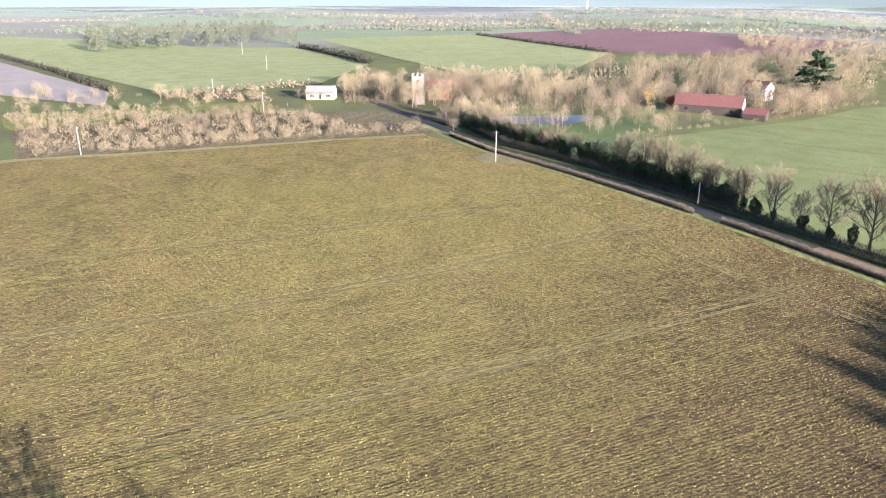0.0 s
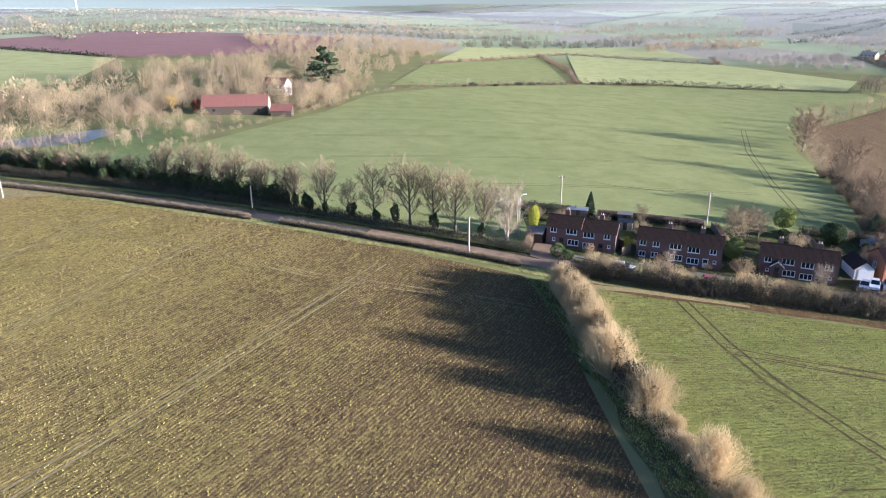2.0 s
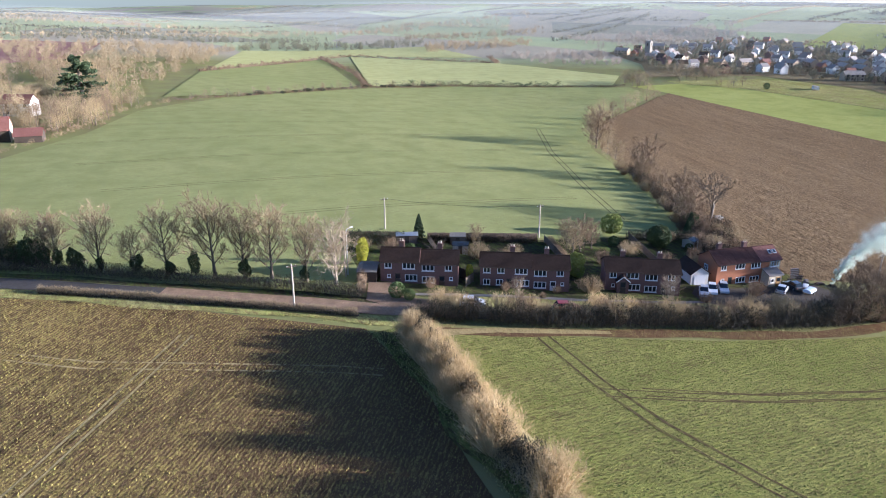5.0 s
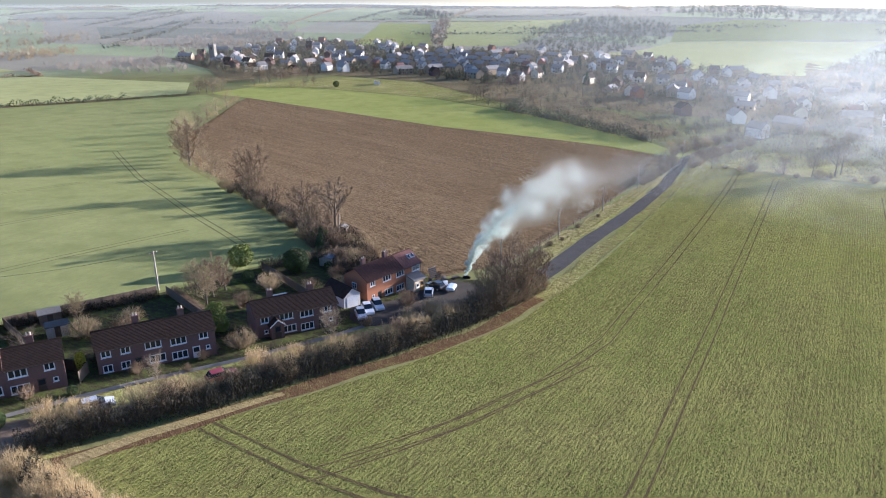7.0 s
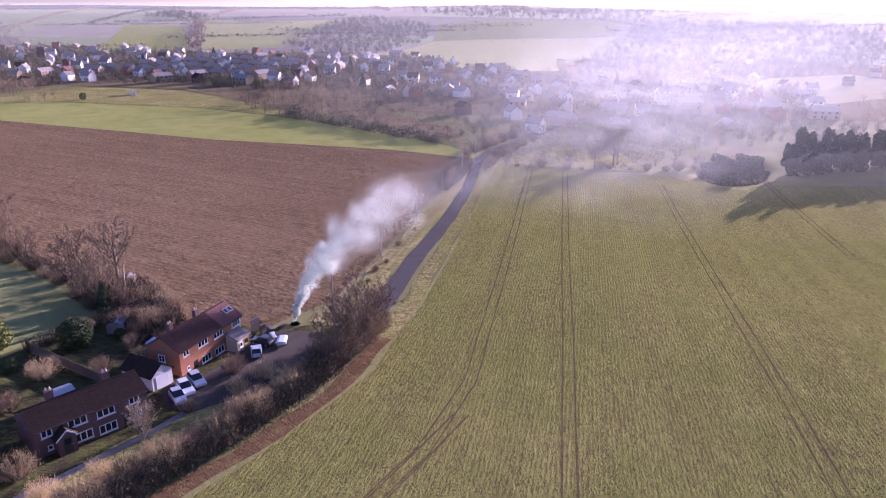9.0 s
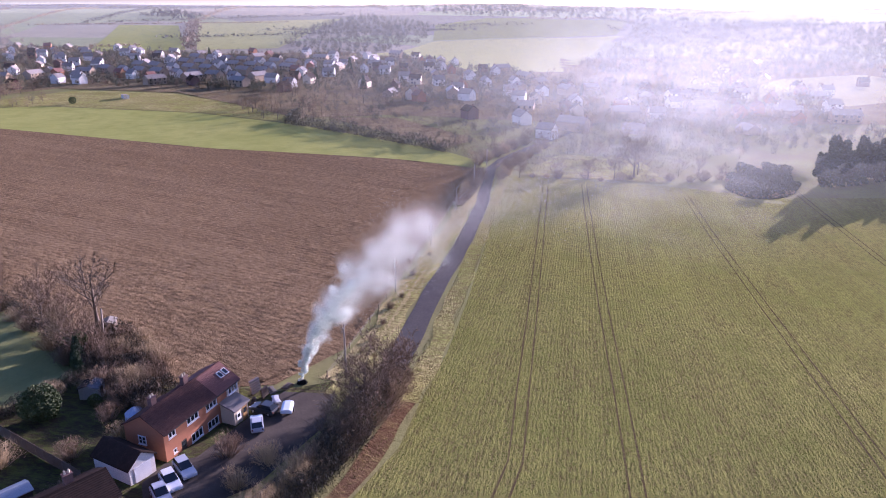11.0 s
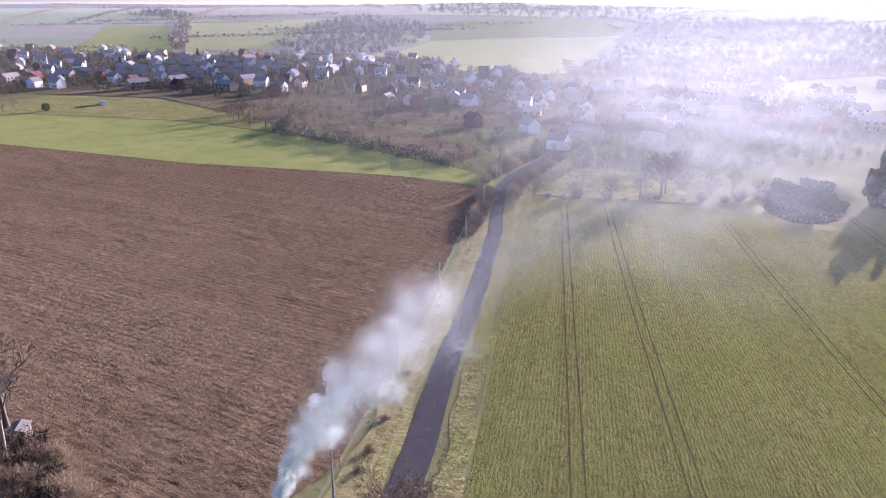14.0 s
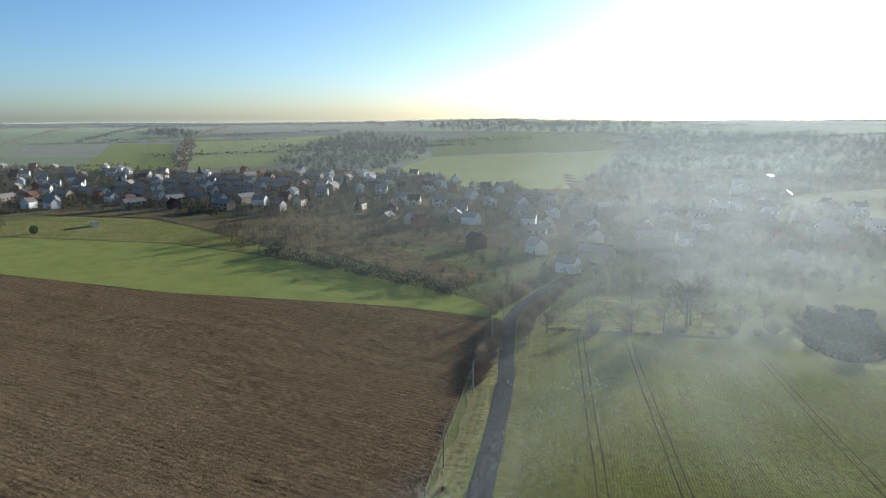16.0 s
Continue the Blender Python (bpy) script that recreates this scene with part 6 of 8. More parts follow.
# top end of the near wheat field
for x, y, s in ((300, 76, 0.55), (304, 62, 0.6), (306, 50, 0.65), (308, 40, 0.8), (314, 32, 1.35), (318, 30, 1.0), (322, 6, 0.6), (320, 14, 0.6), (318, -2, 0.5), (345, 45, 0.7)):
    put(oak[int(y) % 3], x, y, 1.2 * s, group="field end trees")
for i, (x, y, dx, dy) in enumerate(along([(303, 72), (308, 20), (318, -6)], 6)):
    put(thorn_bush[i % 2], x + rng.uniform(-2, 3), y + rng.uniform(-2.5, 2.5), rng.uniform(0.3, 1.15), group="field end scrub")
for i, (x, y, dx, dy) in enumerate(along([(312, -35), (317, -50), (325, -68), (336, -92), (348, -118), (362, -155), (376, -200)], 3.6)):
    put(tall_evergreen[i % 3], x + rng.uniform(-2, 7), y + rng.uniform(-3, 3), rng.uniform(0.75, 1.05), group="evergreen belt")
# scrub closing in on the lane where it leaves the fields
for i, (x, y, dx, dy) in enumerate(along([(258, 93), (280, 92.5), (302, 92)], 4)):
    put(thorn_bush[i % 2], x, y + rng.uniform(-0.5, 1), rng.uniform(0.6, 1.1), group="lane end scrub")
for x, y, s in ((268, 93.5, 0.5), (290, 93, 0.65), (285, 82.5, 0.5), (297, 83, 0.6), (306, 82, 0.7), (312, 94, 0.7), (318, 80, 0.65), (326, 93, 0.6)):
    put(mid_tree[int(x) % 4], x, y, s, group="lane end trees")
for i, (x, y, size) in enumerate(((296, 82.8, 0.9), (302, 81.8, 1.1), (308, 81.2, 0.8), (315, 81.0, 1.2), (322, 79.2, 0.9), (331, 76.8, 1.2), (340, 73.8, 1.0), (352, 70.5, 1.3), (318, 93.5, 0.9), (328, 91.2, 1.2), (338, 87.4, 1.0), (347, 84.8, 1.3), (358, 81.0, 1.1), (370, 76.5, 1.3), (364, 67.0, 1.1))):
    put(thorn_bush[i % 2], x, y, size, group="lane end scrub")
    if i % 3 == 1:
        put(oak[i % 3], x + 1.5, y + (1.2 if y > 83 else -1.2), 0.55 * size, group="lane end trees")
# outline of the old pit behind the field end
POND2 = [(316 + w * (29 * math.cos(a) * 0.95 + 11 * math.sin(a) * 0.33), -17 + w * (-29 * math.cos(a) * 0.33 + 11 * math.sin(a) * 0.95)) for a, w in ((a, 0.95 + 0.05 * math.sin(7 * a) + 0.03 * math.sin(11 * a + 1)) for a in np.linspace(0, 2 * math.pi, 64, endpoint=False))]


def water_material():
    m, t, p = nodes_of("still_water")
    p.inputs["Base Color"].default_value = (0.13, 0.125, 0.10, 1)
    p.inputs["Specular IOR Level"].default_value = 0.12
    p.inputs["Roughness"].default_value = 0.4
    bumped(t, p, noise_node(t, place_vec(t), 1.5, 3), 0.12, 0.02)
    return m


water = water_material()


def pond(poly, label, lift):
    level = min(gz(x, y) for x, y in poly) + lift
    bm = bmesh.new()
    bm.faces.new([bm.verts.new((x, y, max(level, gz(x, y) + 0.15))) for x, y in poly])
    bmesh.ops.recalc_face_normals(bm, faces=bm.faces)
    tagged(part("pond_water", bm, water), label, "pond", kind="structure")


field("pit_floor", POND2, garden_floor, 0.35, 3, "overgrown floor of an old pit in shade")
pond([(-101, 236), (-96, 248), (-84, 254), (-68, 266), (-62, 258), (-68, 242), (-82, 236)], "farm pond reflecting pale sky", 0.25)

rim = []
for i in range(34):
    a, s = i * 2 * math.pi / 34, rng.uniform(0.88, 1.08)
    rim.append((scrub_far[i % 2], 316 + s * (29 * math.cos(a) * 0.95 + 11 * math.sin(a) * 0.33), -17 + s * (-29 * math.cos(a) * 0.33 + 11 * math.sin(a) * 0.95), rng.uniform(0.3, 0.6)))
forest("rim_scrub", "low brown scrub round the dark hollow", rim)

# dark growth added up to the rim, standing for shade in the pit
pit_growth = [("evergreen_shrub", "dense dark evergreens filling the old pit in place of shade", [("foliage", leafy_mesh(310 + k, 4.2, 3.8, 2.6, 900, 0.4, ivy_leaf, lump=0.4))]) for k in range(2)]
for i in range(40):
    a, w = i * 2.4, math.sqrt((i + 0.5) / 40) * 0.97
    u, v = w * 29 * math.cos(a), w * 12 * math.sin(a)
    put(pit_growth[i % 2], 318 + 0.95 * u + 0.33 * v, -17 - 0.33 * u + 0.95 * v, rng.uniform(0.85, 1.2), group="thicket in the pit")

# church tower
tower = thing("church_tower", "pale square church tower above the village", "church")
bm = bmesh.new()
box(bm, -3, 3, -3, 3, -2, 17)
for sx in (-1, 1):
    for sy in (-1, 1):
        box(bm, sx * 2.6 - 0.5, sx * 2.6 + 0.5, sy * 2.6 - 0.5, sy * 2.6 + 0.5, 17, 18.6)
part("wall", bm, stone_flint, tower)
for q in range(4):
    bm = bmesh.new()
    box(bm, -0.8, 0.8, -3.08, -2.9, 11.5, 14.5)
    bmesh.ops.transform(bm, matrix=pose(0, 0, 0, 0, 0, 90 * q), verts=bm.verts)
    part("window", bm, dark_wood, tower)
tower.matrix_basis = pose(596, 629, gz(596, 629), 0, 0, 20)


# woods and hedges on the far slopes
def far_wood(poly, n, height, label, m=twig_valley, per=56, width=0.42, avoid=()):
    """A far wood as one mesh: each tree a fan of upright twigs in a rounded crown."""
    base, way, length = [], [], []
    per = int(per * 1.35)
    xs, ys = [p[0] for p in poly], [p[1] for p in poly]
    k = 0
    while k < n:
        x, y = rng.uniform(min(xs), max(xs)), rng.uniform(min(ys), max(ys))
        if not inside(poly, x, y) or any(inside(q, x, y) for q in avoid):
            continue
        k += 1
        hh = height * rng.uniform(0.65, 1.1)
        q, r = rng.uniform(0, 2 * math.pi, per), np.sqrt(rng.uniform(0, 1, per)) * 0.34 * hh
        top = hh * (1 - 0.45 * (r / (0.34 * hh)) ** 2)
        u = rng.uniform(0.05, 0.75, per)
        d = np.stack([np.cos(q) * 0.35, np.sin(q) * 0.35, np.ones(per)], axis=1) + rng.normal(size=(per, 3)) * 0.55
        if any((x - a) ** 2 + (y - b) ** 2 < 36 for a, b in homes):
            continue
        base.append(np.stack([x + r * np.cos(q) * (0.4 + 0.6 * u), y + r * np.sin(q) * (0.4 + 0.6 * u), gz(x, y) + top * u], axis=1))
        way.append(unit(d))
        length.append(hh * rng.uniform(0.09, 0.19, per))
    length = np.concatenate(length)
    tagged(new("far_wood", mesh_of("far_wood", *slivers(rng, np.concatenate(base), np.concatenate(way), length, np.full(len(length), width)), m)), label, "wood", kind="stuff")


OPEN_GROUND = [FAR_FIELDS[k][0] for k in (8, 9, 10, 11, 12)]
far_wood([(1103, -32), (815, 34), (756, 40), (691, -35), (650, -90), (730, -140), (780, -240), (900, -330), (1420, -520), (1470, -100), (1215, -60)], 1500, 14, "hazy hillside wood above the valley", twig_village, 34, 0.75)
far_wood([(934, 408), (1100, 440), (1336, 438), (1438, 422), (1264, 262), (1024, 234), (905, 252), (872, 300)], 520, 12, "scrubby wood on the valley side", twig_village, 34, 0.75)
far_wood([(1450, -80), (1440, 200), (1700, 420), (1900, 200), (1800, -300)], 420, 15, "bare hilltop wood on the skyline", twig_village, 30, 1.1)
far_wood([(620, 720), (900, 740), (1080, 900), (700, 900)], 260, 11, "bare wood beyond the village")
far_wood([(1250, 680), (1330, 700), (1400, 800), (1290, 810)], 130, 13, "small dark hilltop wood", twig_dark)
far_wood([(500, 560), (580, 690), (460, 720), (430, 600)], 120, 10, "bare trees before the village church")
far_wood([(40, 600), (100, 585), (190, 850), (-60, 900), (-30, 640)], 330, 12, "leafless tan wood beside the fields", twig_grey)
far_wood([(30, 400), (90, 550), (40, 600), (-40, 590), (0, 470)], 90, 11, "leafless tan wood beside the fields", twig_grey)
for k, (x, y, w, d) in enumerate(((330, 900, 160, 60), (520, 860, 120, 70), (160, 1020, 240, 50), (640, 1060, 200, 70), (-150, 1120, 260, 60), (380, 1240, 300, 70), (-420, 1250, 260, 80), (60, 1420, 340, 70), (-700, 1050, 200, 80), (760, 1350, 260, 90), (-250, 1600, 400, 90))):
    far_wood([(x - w, y - d), (x + w * 0.6, y - d * 0.5), (x + w, y + d), (x - w * 0.5, y + d * 0.7)], 150, 11, "bare hazy wood on the far plain", (twig_village, twig_grey)[k % 2], 28, 0.95)
far_wood([(-180, 330), (-120, 400), (-60, 420), (-60, 330)], 60, 10, "leafless grey wood behind the pond", twig_grey)
far_wood(VILLAGE, 1500, 9.5, "bare garden trees between village houses", twig_village, 44, 0.6)
far_wood(VILLAGE, 700, 7.5, "bare garden trees between village houses", twig_brown, 40, 0.5)
far_wood([(360, 70), (400, 60), (470, 20), (465, -110), (420, -130), (365, -30), (350, 30)], 150, 8, "bare trees below the field end", twig_village, 70, 0.28)
far_wood([(345, 92), (400, 165), (470, 210), (505, 165), (500, 120), (455, 40), (400, 62)], 60, 7, "bare trees round the allotments", twig_village, 70, 0.28)
far_wood([(455, -125), (640, -165), (655, -30), (730, 100), (880, 40), (960, -120), (880, -290), (600, -320), (450, -225)], 480, 9, "bare trees at the village end", twig_grey, 60, 0.36, OPEN_GROUND)
for i in range(170):
    a = rng.uniform(-1.2, 2.9)
    r = rng.uniform(900, 2900)
    x, y = 100 + r * math.cos(a), 100 + r * math.sin(a)
    if inside(VILLAGE, x, y) or any(inside(p, x, y) for p, m in FAR_FIELDS):
        continue
    q = (0.45, 2.02)[i % 2] + rng.normal() * 0.12
    ln = rng.uniform(220, 640)
    far_hedge([(x - ln / 2 * math.cos(q), y - ln / 2 * math.sin(q)), (x + ln / 2 * math.cos(q), y + ln / 2 * math.sin(q))], rng.uniform(3, 9), rng.uniform(4, 14), 1.3, (twig_village, twig_grey, twig_village)[i % 3], 1.7)

# ================= farm to the north-west =================
def gable_building(name, label, category, x, y, turn, width, depth, eave, ridge, wall, roof, holes=()):
    ob = thing(name, label, category)
    bm = bmesh.new()
    prism(bm, [(-depth / 2, -1.5), (-depth / 2, eave), (0, ridge - 0.1), (depth / 2, eave), (depth / 2, -1.5)], -width / 2, width / 2)
    part("wall", bm, wall, ob)
    bm = roof_mesh(-width / 2 - 0.3, width / 2 + 0.3, depth, eave, ridge, 0.4, 12)
    bmesh.ops.translate(bm, verts=bm.verts, vec=(0, -depth / 2, 0))
    part("roof", bm, roof, ob)
    for kind, hx, hz, w, h in holes:
        bm = bmesh.new()
        box(bm, hx - w / 2, hx + w / 2, -depth / 2 - 0.06, -depth / 2 + 0.1, hz - h / 2, hz + h / 2)
        part(kind, bm, glass if kind == "window" else dark_wood, ob)
    ob.matrix_basis = pose(x, y, gz(x, y) + 0.1, 0, 0, turn)
    return ob


# dark wood on the long walls stands for their shaded side
barn_long = gable_building("barn", "long farm barn with red clay tile roof", "barn", -26, 297, -6, 25, 8, 3.6, 7.2, dark_wood, tile_red, [("door", -3, 1.6, 3.2, 3.2), ("door", 5, 1.6, 3.2, 3.2), ("window", -8, 1.8, 1.2, 1.0), ("window", 9, 1.8, 1.2, 1.0)])
bm = bmesh.new()
prism(bm, [(-4.05, -0.5), (-4.05, 3.55), (0, 7.05), (4.05, 3.55), (4.05, -0.5)], 12.5, 12.62)
part("gable_end", bm, render_cream, barn_long, "cream rendered gable end")
# the wide dark panel paints the shade inside the open front
gable_building("barn", "small open-fronted shed with red tile roof", "barn", -8.5, 291, -10, 8, 6, 2.3, 4.2, dark_wood, tile_red, [("door", 0, 1.1, 5.5, 2.1)])
put(("beech_bush", "russet beech bush holding its dead leaves", [("foliage", leafy_mesh(321, 2.6, 2.6, 2.4, 900, 0.3, plain("russet_leaves", (0.28, 0.10, 0.055), (0.22, 0.075, 0.045), 1.0, 0.85), lump=0.4))]), -40.5, 299, 1.2)
gable_building("manor_house", "white rendered country house among bare trees", "house", -11, 352, -30, 11, 7, 5.2, 8.0, render_white, tile_red, [("window", sx, z, 1.1, 1.4) for sx in (-3.6, 0, 3.6) for z in (1.6, 4.1)])
gable_building("bungalow", "low white bungalow with pale roof", "house", -183, 259, 25, 12, 8, 2.8, 5.4, render_cream, tile_grey, [("window", -3.5, 1.5, 2.0, 1.2), ("window", 3.5, 1.5, 2.0, 1.2), ("door", 0, 1.1, 1.0, 2.1)])
gable_building("cottage", "orange brick cottage with red roof in the wood", "house", -137, 281, 30, 9, 7, 4.8, 7.8, brick_orange, tile_red, [("window", -2.5, 1.5, 1.2, 1.2), ("window", 2.5, 1.5, 1.2, 1.2), ("window", -2.5, 4.0, 1.2, 1.1), ("window", 2.5, 4.0, 1.2, 1.1)])
tw = thing("stone_tower", "square grey stone tower among trees", "tower")
bm = bmesh.new()
box(bm, -2.4, 2.4, -2.4, 2.4, -1, 11.5)
for i in range(4):
    for q in (-1.9, 0, 1.9):
        box(bm, q - 0.4, q + 0.4, -2.5, -2.0, 11.5, 12.3, pose(0, 0, 0, 0, 0, 90 * i))
part("wall", bm, plain("weathered_tower_stone", (0.26, 0.22, 0.17), (0.19, 0.165, 0.13), 0.5, 0.95, bump=0.03), tw)
for i in range(2):
    bm = bmesh.new()
    box(bm, -0.5, 0.5, -2.47, -2.3, 4 + 4 * i, 5.8 + 4 * i)
    part("window", bm, dark_wood, tw)
tw.matrix_basis = pose(-138, 264, gz(-138, 264), 0, 0, 25)


# ================= poles and wires =================
def pole(x, y, tall, label="weathered wooden electricity pole", arm=True, lean=0.0, turn=0):
    ob = thing("utility_pole", label, "pole", "utility poles")
    v, f = tube([(0, 0, -0.5), (0, 0, tall * 0.5), (0, 0, tall)], [0.17, 0.15, 0.12], 8)
    part("post", mesh_of("post", v, f, pole_wood), pole_wood, ob)
    if arm:
        bm = bmesh.new()
        box(bm, -0.8, 0.8, -0.06, 0.06, tall - 0.5, tall - 0.36)
        part("crossarm", bm, dark_wood, ob)
        for q in (-0.7, 0, 0.7):
            v, f = tube([(q, 0, tall - 0.36), (q, 0, tall - 0.16)], [0.05, 0.03], 6)
            part("insulator", mesh_of("insulator", v, f, render_white), render_white, ob)
    ob.matrix_basis = pose(x, y, gz(x, y), lean, 0, turn)
    return (x, y, gz(x, y) + tall - 0.2)


def wire(a, b, sag, label="thin overhead power cable"):
    a, b = Vector(a), Vector(b)
    pts = [a.lerp(b, s) - Vector((0, 0, 4 * sag * s * (1 - s))) for s in np.linspace(0, 1, 14)]
    v, f = tube(pts, [0.022] * 14, 4)
    tagged(part("overhead_cable", mesh_of("overhead_cable", v, f, rubber), rubber), label, "cable")


pole(26.5, 127.2, 7.6)
pole(-69, 177.5, 8.5)
p3 = pole(57, 160, 7.0)
p4 = pole(85.5, 143.5, 7.5)
pole(-179, 134, 8.2)
pole(-229, 242, 8.0, arm=False)
pole(-180, 216, 8.0)
pole(-284, 347, 9.0)
pole(-380, 437, 9.0)
p6 = pole(129.5, 96.2, 8.0)
pole(-14, 161.5, 5.2, arm=False)
pole(-31, 186, 7.5)
pole(131, 137, 6.5, arm=False, lean=4)
lamp = thing("street_lamp", "tall pale street lamp at the lane corner", "street lamp")
v, f = tube([(0, 0, -0.3), (0, 0, 4), (0, 0, 8.2), (0.3, 0, 8.5), (1.1, 0, 8.6)], [0.12, 0.10, 0.08, 0.06, 0.05], 8)
part("post", mesh_of("post", v, f, galvanised), galvanised, lamp)
bm = bmesh.new()
box(bm, 0.9, 1.5, -0.12, 0.12, 8.52, 8.68)
part("head", bm, galvanised, lamp)
lamp.matrix_basis = pose(39.5, 137.5, gz(39.5, 137.5), 0, 0, 20)
pole(38.9, 137.0, 8.3, arm=False)
wire(p3, p4, 0.8)
FENCE_POLES = [p6]
for x, y in ((168, 96.5), (205, 95.0), (245, 93.5), (285, 91.8), (318, 90)):
    FENCE_POLES.append(pole(x, y, 7.5, arm=False))
for a, b in zip(FENCE_POLES, FENCE_POLES[1:]):
    wire(a, b, 0.7)

# wire fence beside the stubble
posts = along([(127, 98.4), (138, 98), (176, 97), (194, 96.6), (262, 95.2), (310, 92.5)], 6.0)
fence = thing("field_fence", "post and wire fence beside the stubble field", "fence")
for x, y, dx, dy in posts:
    bm = bmesh.new()
    box(bm, x - 0.06, x + 0.06, y - 0.06, y + 0.06, gz(x, y) - 0.3, gz(x, y) + 1.15)
    part("post", bm, fence_wood, fence)
for z in (0.5, 0.8, 1.08):
    v, f = tube([(x, y - 0.08, gz(x, y) + z) for x, y, dx, dy in posts], [0.015] * len(posts), 3)
    part("wire", mesh_of("wire", v, f, pole_wood), pole_wood, fence)
for x, y, s in ((137, 95.6, 0.5), (142, 95.2, 0.6), (150, 95, 0.5), (158, 95.5, 0.7), (165, 94.8, 0.5), (180, 95, 0.7), (196, 94, 0.5), (252, 93, 0.9), (262, 92, 1.1), (272, 91.5, 1.2), (280, 91, 1.0), (288, 91, 1.2), (296, 90.8, 1.1)):
    put(low_bush[1] if s < 0.8 else thorn_bush[0], x, y, s, group="roadside bushes")


# ================= vehicles =================
def car(x, y, turn, colour, label, long=4.2, wide=1.75, high=1.45, van=False):
    """A parked car: body, cabin glass, wheels, lamps."""
    ob = thing("car", label, "car", "parked cars")
    L, W = long / 2, wide / 2
    bm = bmesh.new()
    side = [(-L, 0.35), (-L + 0.05, 0.8), (-L + 0.15, 0.92), (L - 1.15, 0.92), (L - 0.1, 0.72), (L, 0.55), (L, 0.3), (L - 0.2, 0.22), (-L + 0.2, 0.22)]
    if van:
        side[3] = (L - 0.7, 1.0)
    prism(bm, side, -W, W, "y")
    bmesh.ops.bevel(bm, geom=bm.edges[:], offset=0.06, segments=2, affect="EDGES", clamp_overlap=True)
    part("body", bm, colour, ob)
    bm = bmesh.new()
    top = [(-L + 0.12, 0.92), (-L + (0.2 if van else 0.55), high), (L - 1.85 if not van else L - 1.1, high), (L - 1.05 if not van else L - 0.65, 0.92)]
    prism(bm, top, -W + 0.1, W - 0.1, "y")
    for v in bm.verts:
        if v.co.z > 1.2:
            v.co.y *= 0.86
    bmesh.ops.bevel(bm, geom=bm.edges[:], offset=0.04, segments=1, affect="EDGES", clamp_overlap=True)
    part("cabin", bm, glass, ob, "dark glazed cabin")
    bm = bmesh.new()
    a, b = top[1][0] + 0.05, top[2][0] - 0.05
    box(bm, a, b, -W * 0.75, W * 0.75, high - 0.01, high + 0.05)
    part("roof", bm, colour, ob)
    for sx in (-1, 1):
        for sy in (-1, 1):
            v, f = tube([(sx * L * 0.62, sy * (W - 0.2), 0.32), (sx * L * 0.62, sy * (W + 0.01), 0.32)], [0.32, 0.32], 14)
            bm = bmesh.new()
            bmesh.ops.create_cone(bm, cap_ends=True, segments=14, radius1=0.32, radius2=0.32, depth=0.22, matrix=pose(sx * L * 0.62, sy * (W - 0.09), 0.32, 90, 0, 0))
            w = part("wheel", bm, rubber, ob)
            bm = bmesh.new()
            bmesh.ops.create_cone(bm, cap_ends=True, segments=12, radius1=0.19, radius2=0.19, depth=0.24, matrix=pose(sx * L * 0.62, sy * (W - 0.09), 0.32, 90, 0, 0))
            part("rim", bm, galvanised, w)
    for sy in (-1, 1):
        bm = bmesh.new()
        box(bm, L - 0.12, L + 0.01, sy * W * 0.7 - 0.15, sy * W * 0.7 + 0.15, 0.55, 0.68)
        part("headlight", bm, render_white, ob)
        bm = bmesh.new()
        box(bm, -L - 0.01, -L + 0.1, sy * W * 0.8 - 0.1, sy * W * 0.8 + 0.1, 0.6, 0.8)
        part("tail_light", bm, tile_red, ob)
    ob.matrix_basis = pose(x, y, gz(x, y) + 0.13, 0, 0, turn)


white_paint, silver_paint = paint("white_car_paint", (0.78, 0.78, 0.77)), paint("silver_car_paint", (0.50, 0.52, 0.54))
red_paint, dark_paint = paint("red_car_paint", (0.30, 0.03, 0.025)), paint("dark_car_paint", (0.04, 0.045, 0.05))
car(94.8, 106.9, 224, silver_paint, "silver hatchback parked beside the garage", 3.6, 1.6, 1.42)
car(97.3, 107.2, 226, white_paint, "white hatchback parked in a row", 3.7, 1.62, 1.45)
car(99.9, 106.9, 228, silver_paint, "silver estate car parked in a row", 3.8, 1.6)
car(53.0, 117.6, -30, silver_paint, "silver car on the lane behind the hedge")
car(66.5, 110.3, -28, red_paint, "small red car on the lane behind the hedge")
car(114.9, 103.4, 75, dark_paint, "dark car in the end yard", 3.9, 1.65)
car(111.0, 102.8, 25, silver_paint, "silver car by the yard shrubs", 3.7, 1.6)

# ================= house extras =================
ext = thing("house_extension", "white rendered front extension with lean-to roof", "extension")
bm = bmesh.new()
prism(bm, [(0.02, -2.2), (0.02, 3.0), (-2.1, 2.3), (-2.1, -2.2)], 0, 2.9)
part("wall", bm, render_cream, ext)
bm = bmesh.new()
prism(bm, [(0.02, 3.02), (0.02, 3.2), (-2.4, 2.40), (-2.4, 2.22)], -0.2, 3.1)
part("roof", bm, tile_slate, ext)
door(ext, 2.1, -0.1, -2.22, plain("golden_oak_door", (0.42, 0.24, 0.08), (0.36, 0.20, 0.07), 3, 0.6))
window(ext, 0.8, 1.3, 0.8, 0.8, -2.20, 1)
ext.matrix_basis = pose(101.4, 109.9, gz(114, 106) + 0.1, 0, 0, -12.5) @ pose(10.1, 0, 0)
end_wall = thing("rendered_end", "cream rendered end of the orange brick house", "wall")
bm = bmesh.new()
box(bm, 11.6, 13.99, -0.06, -0.004, -2.3, 4.65)
part("render_panel", bm, render_cream, end_wall)
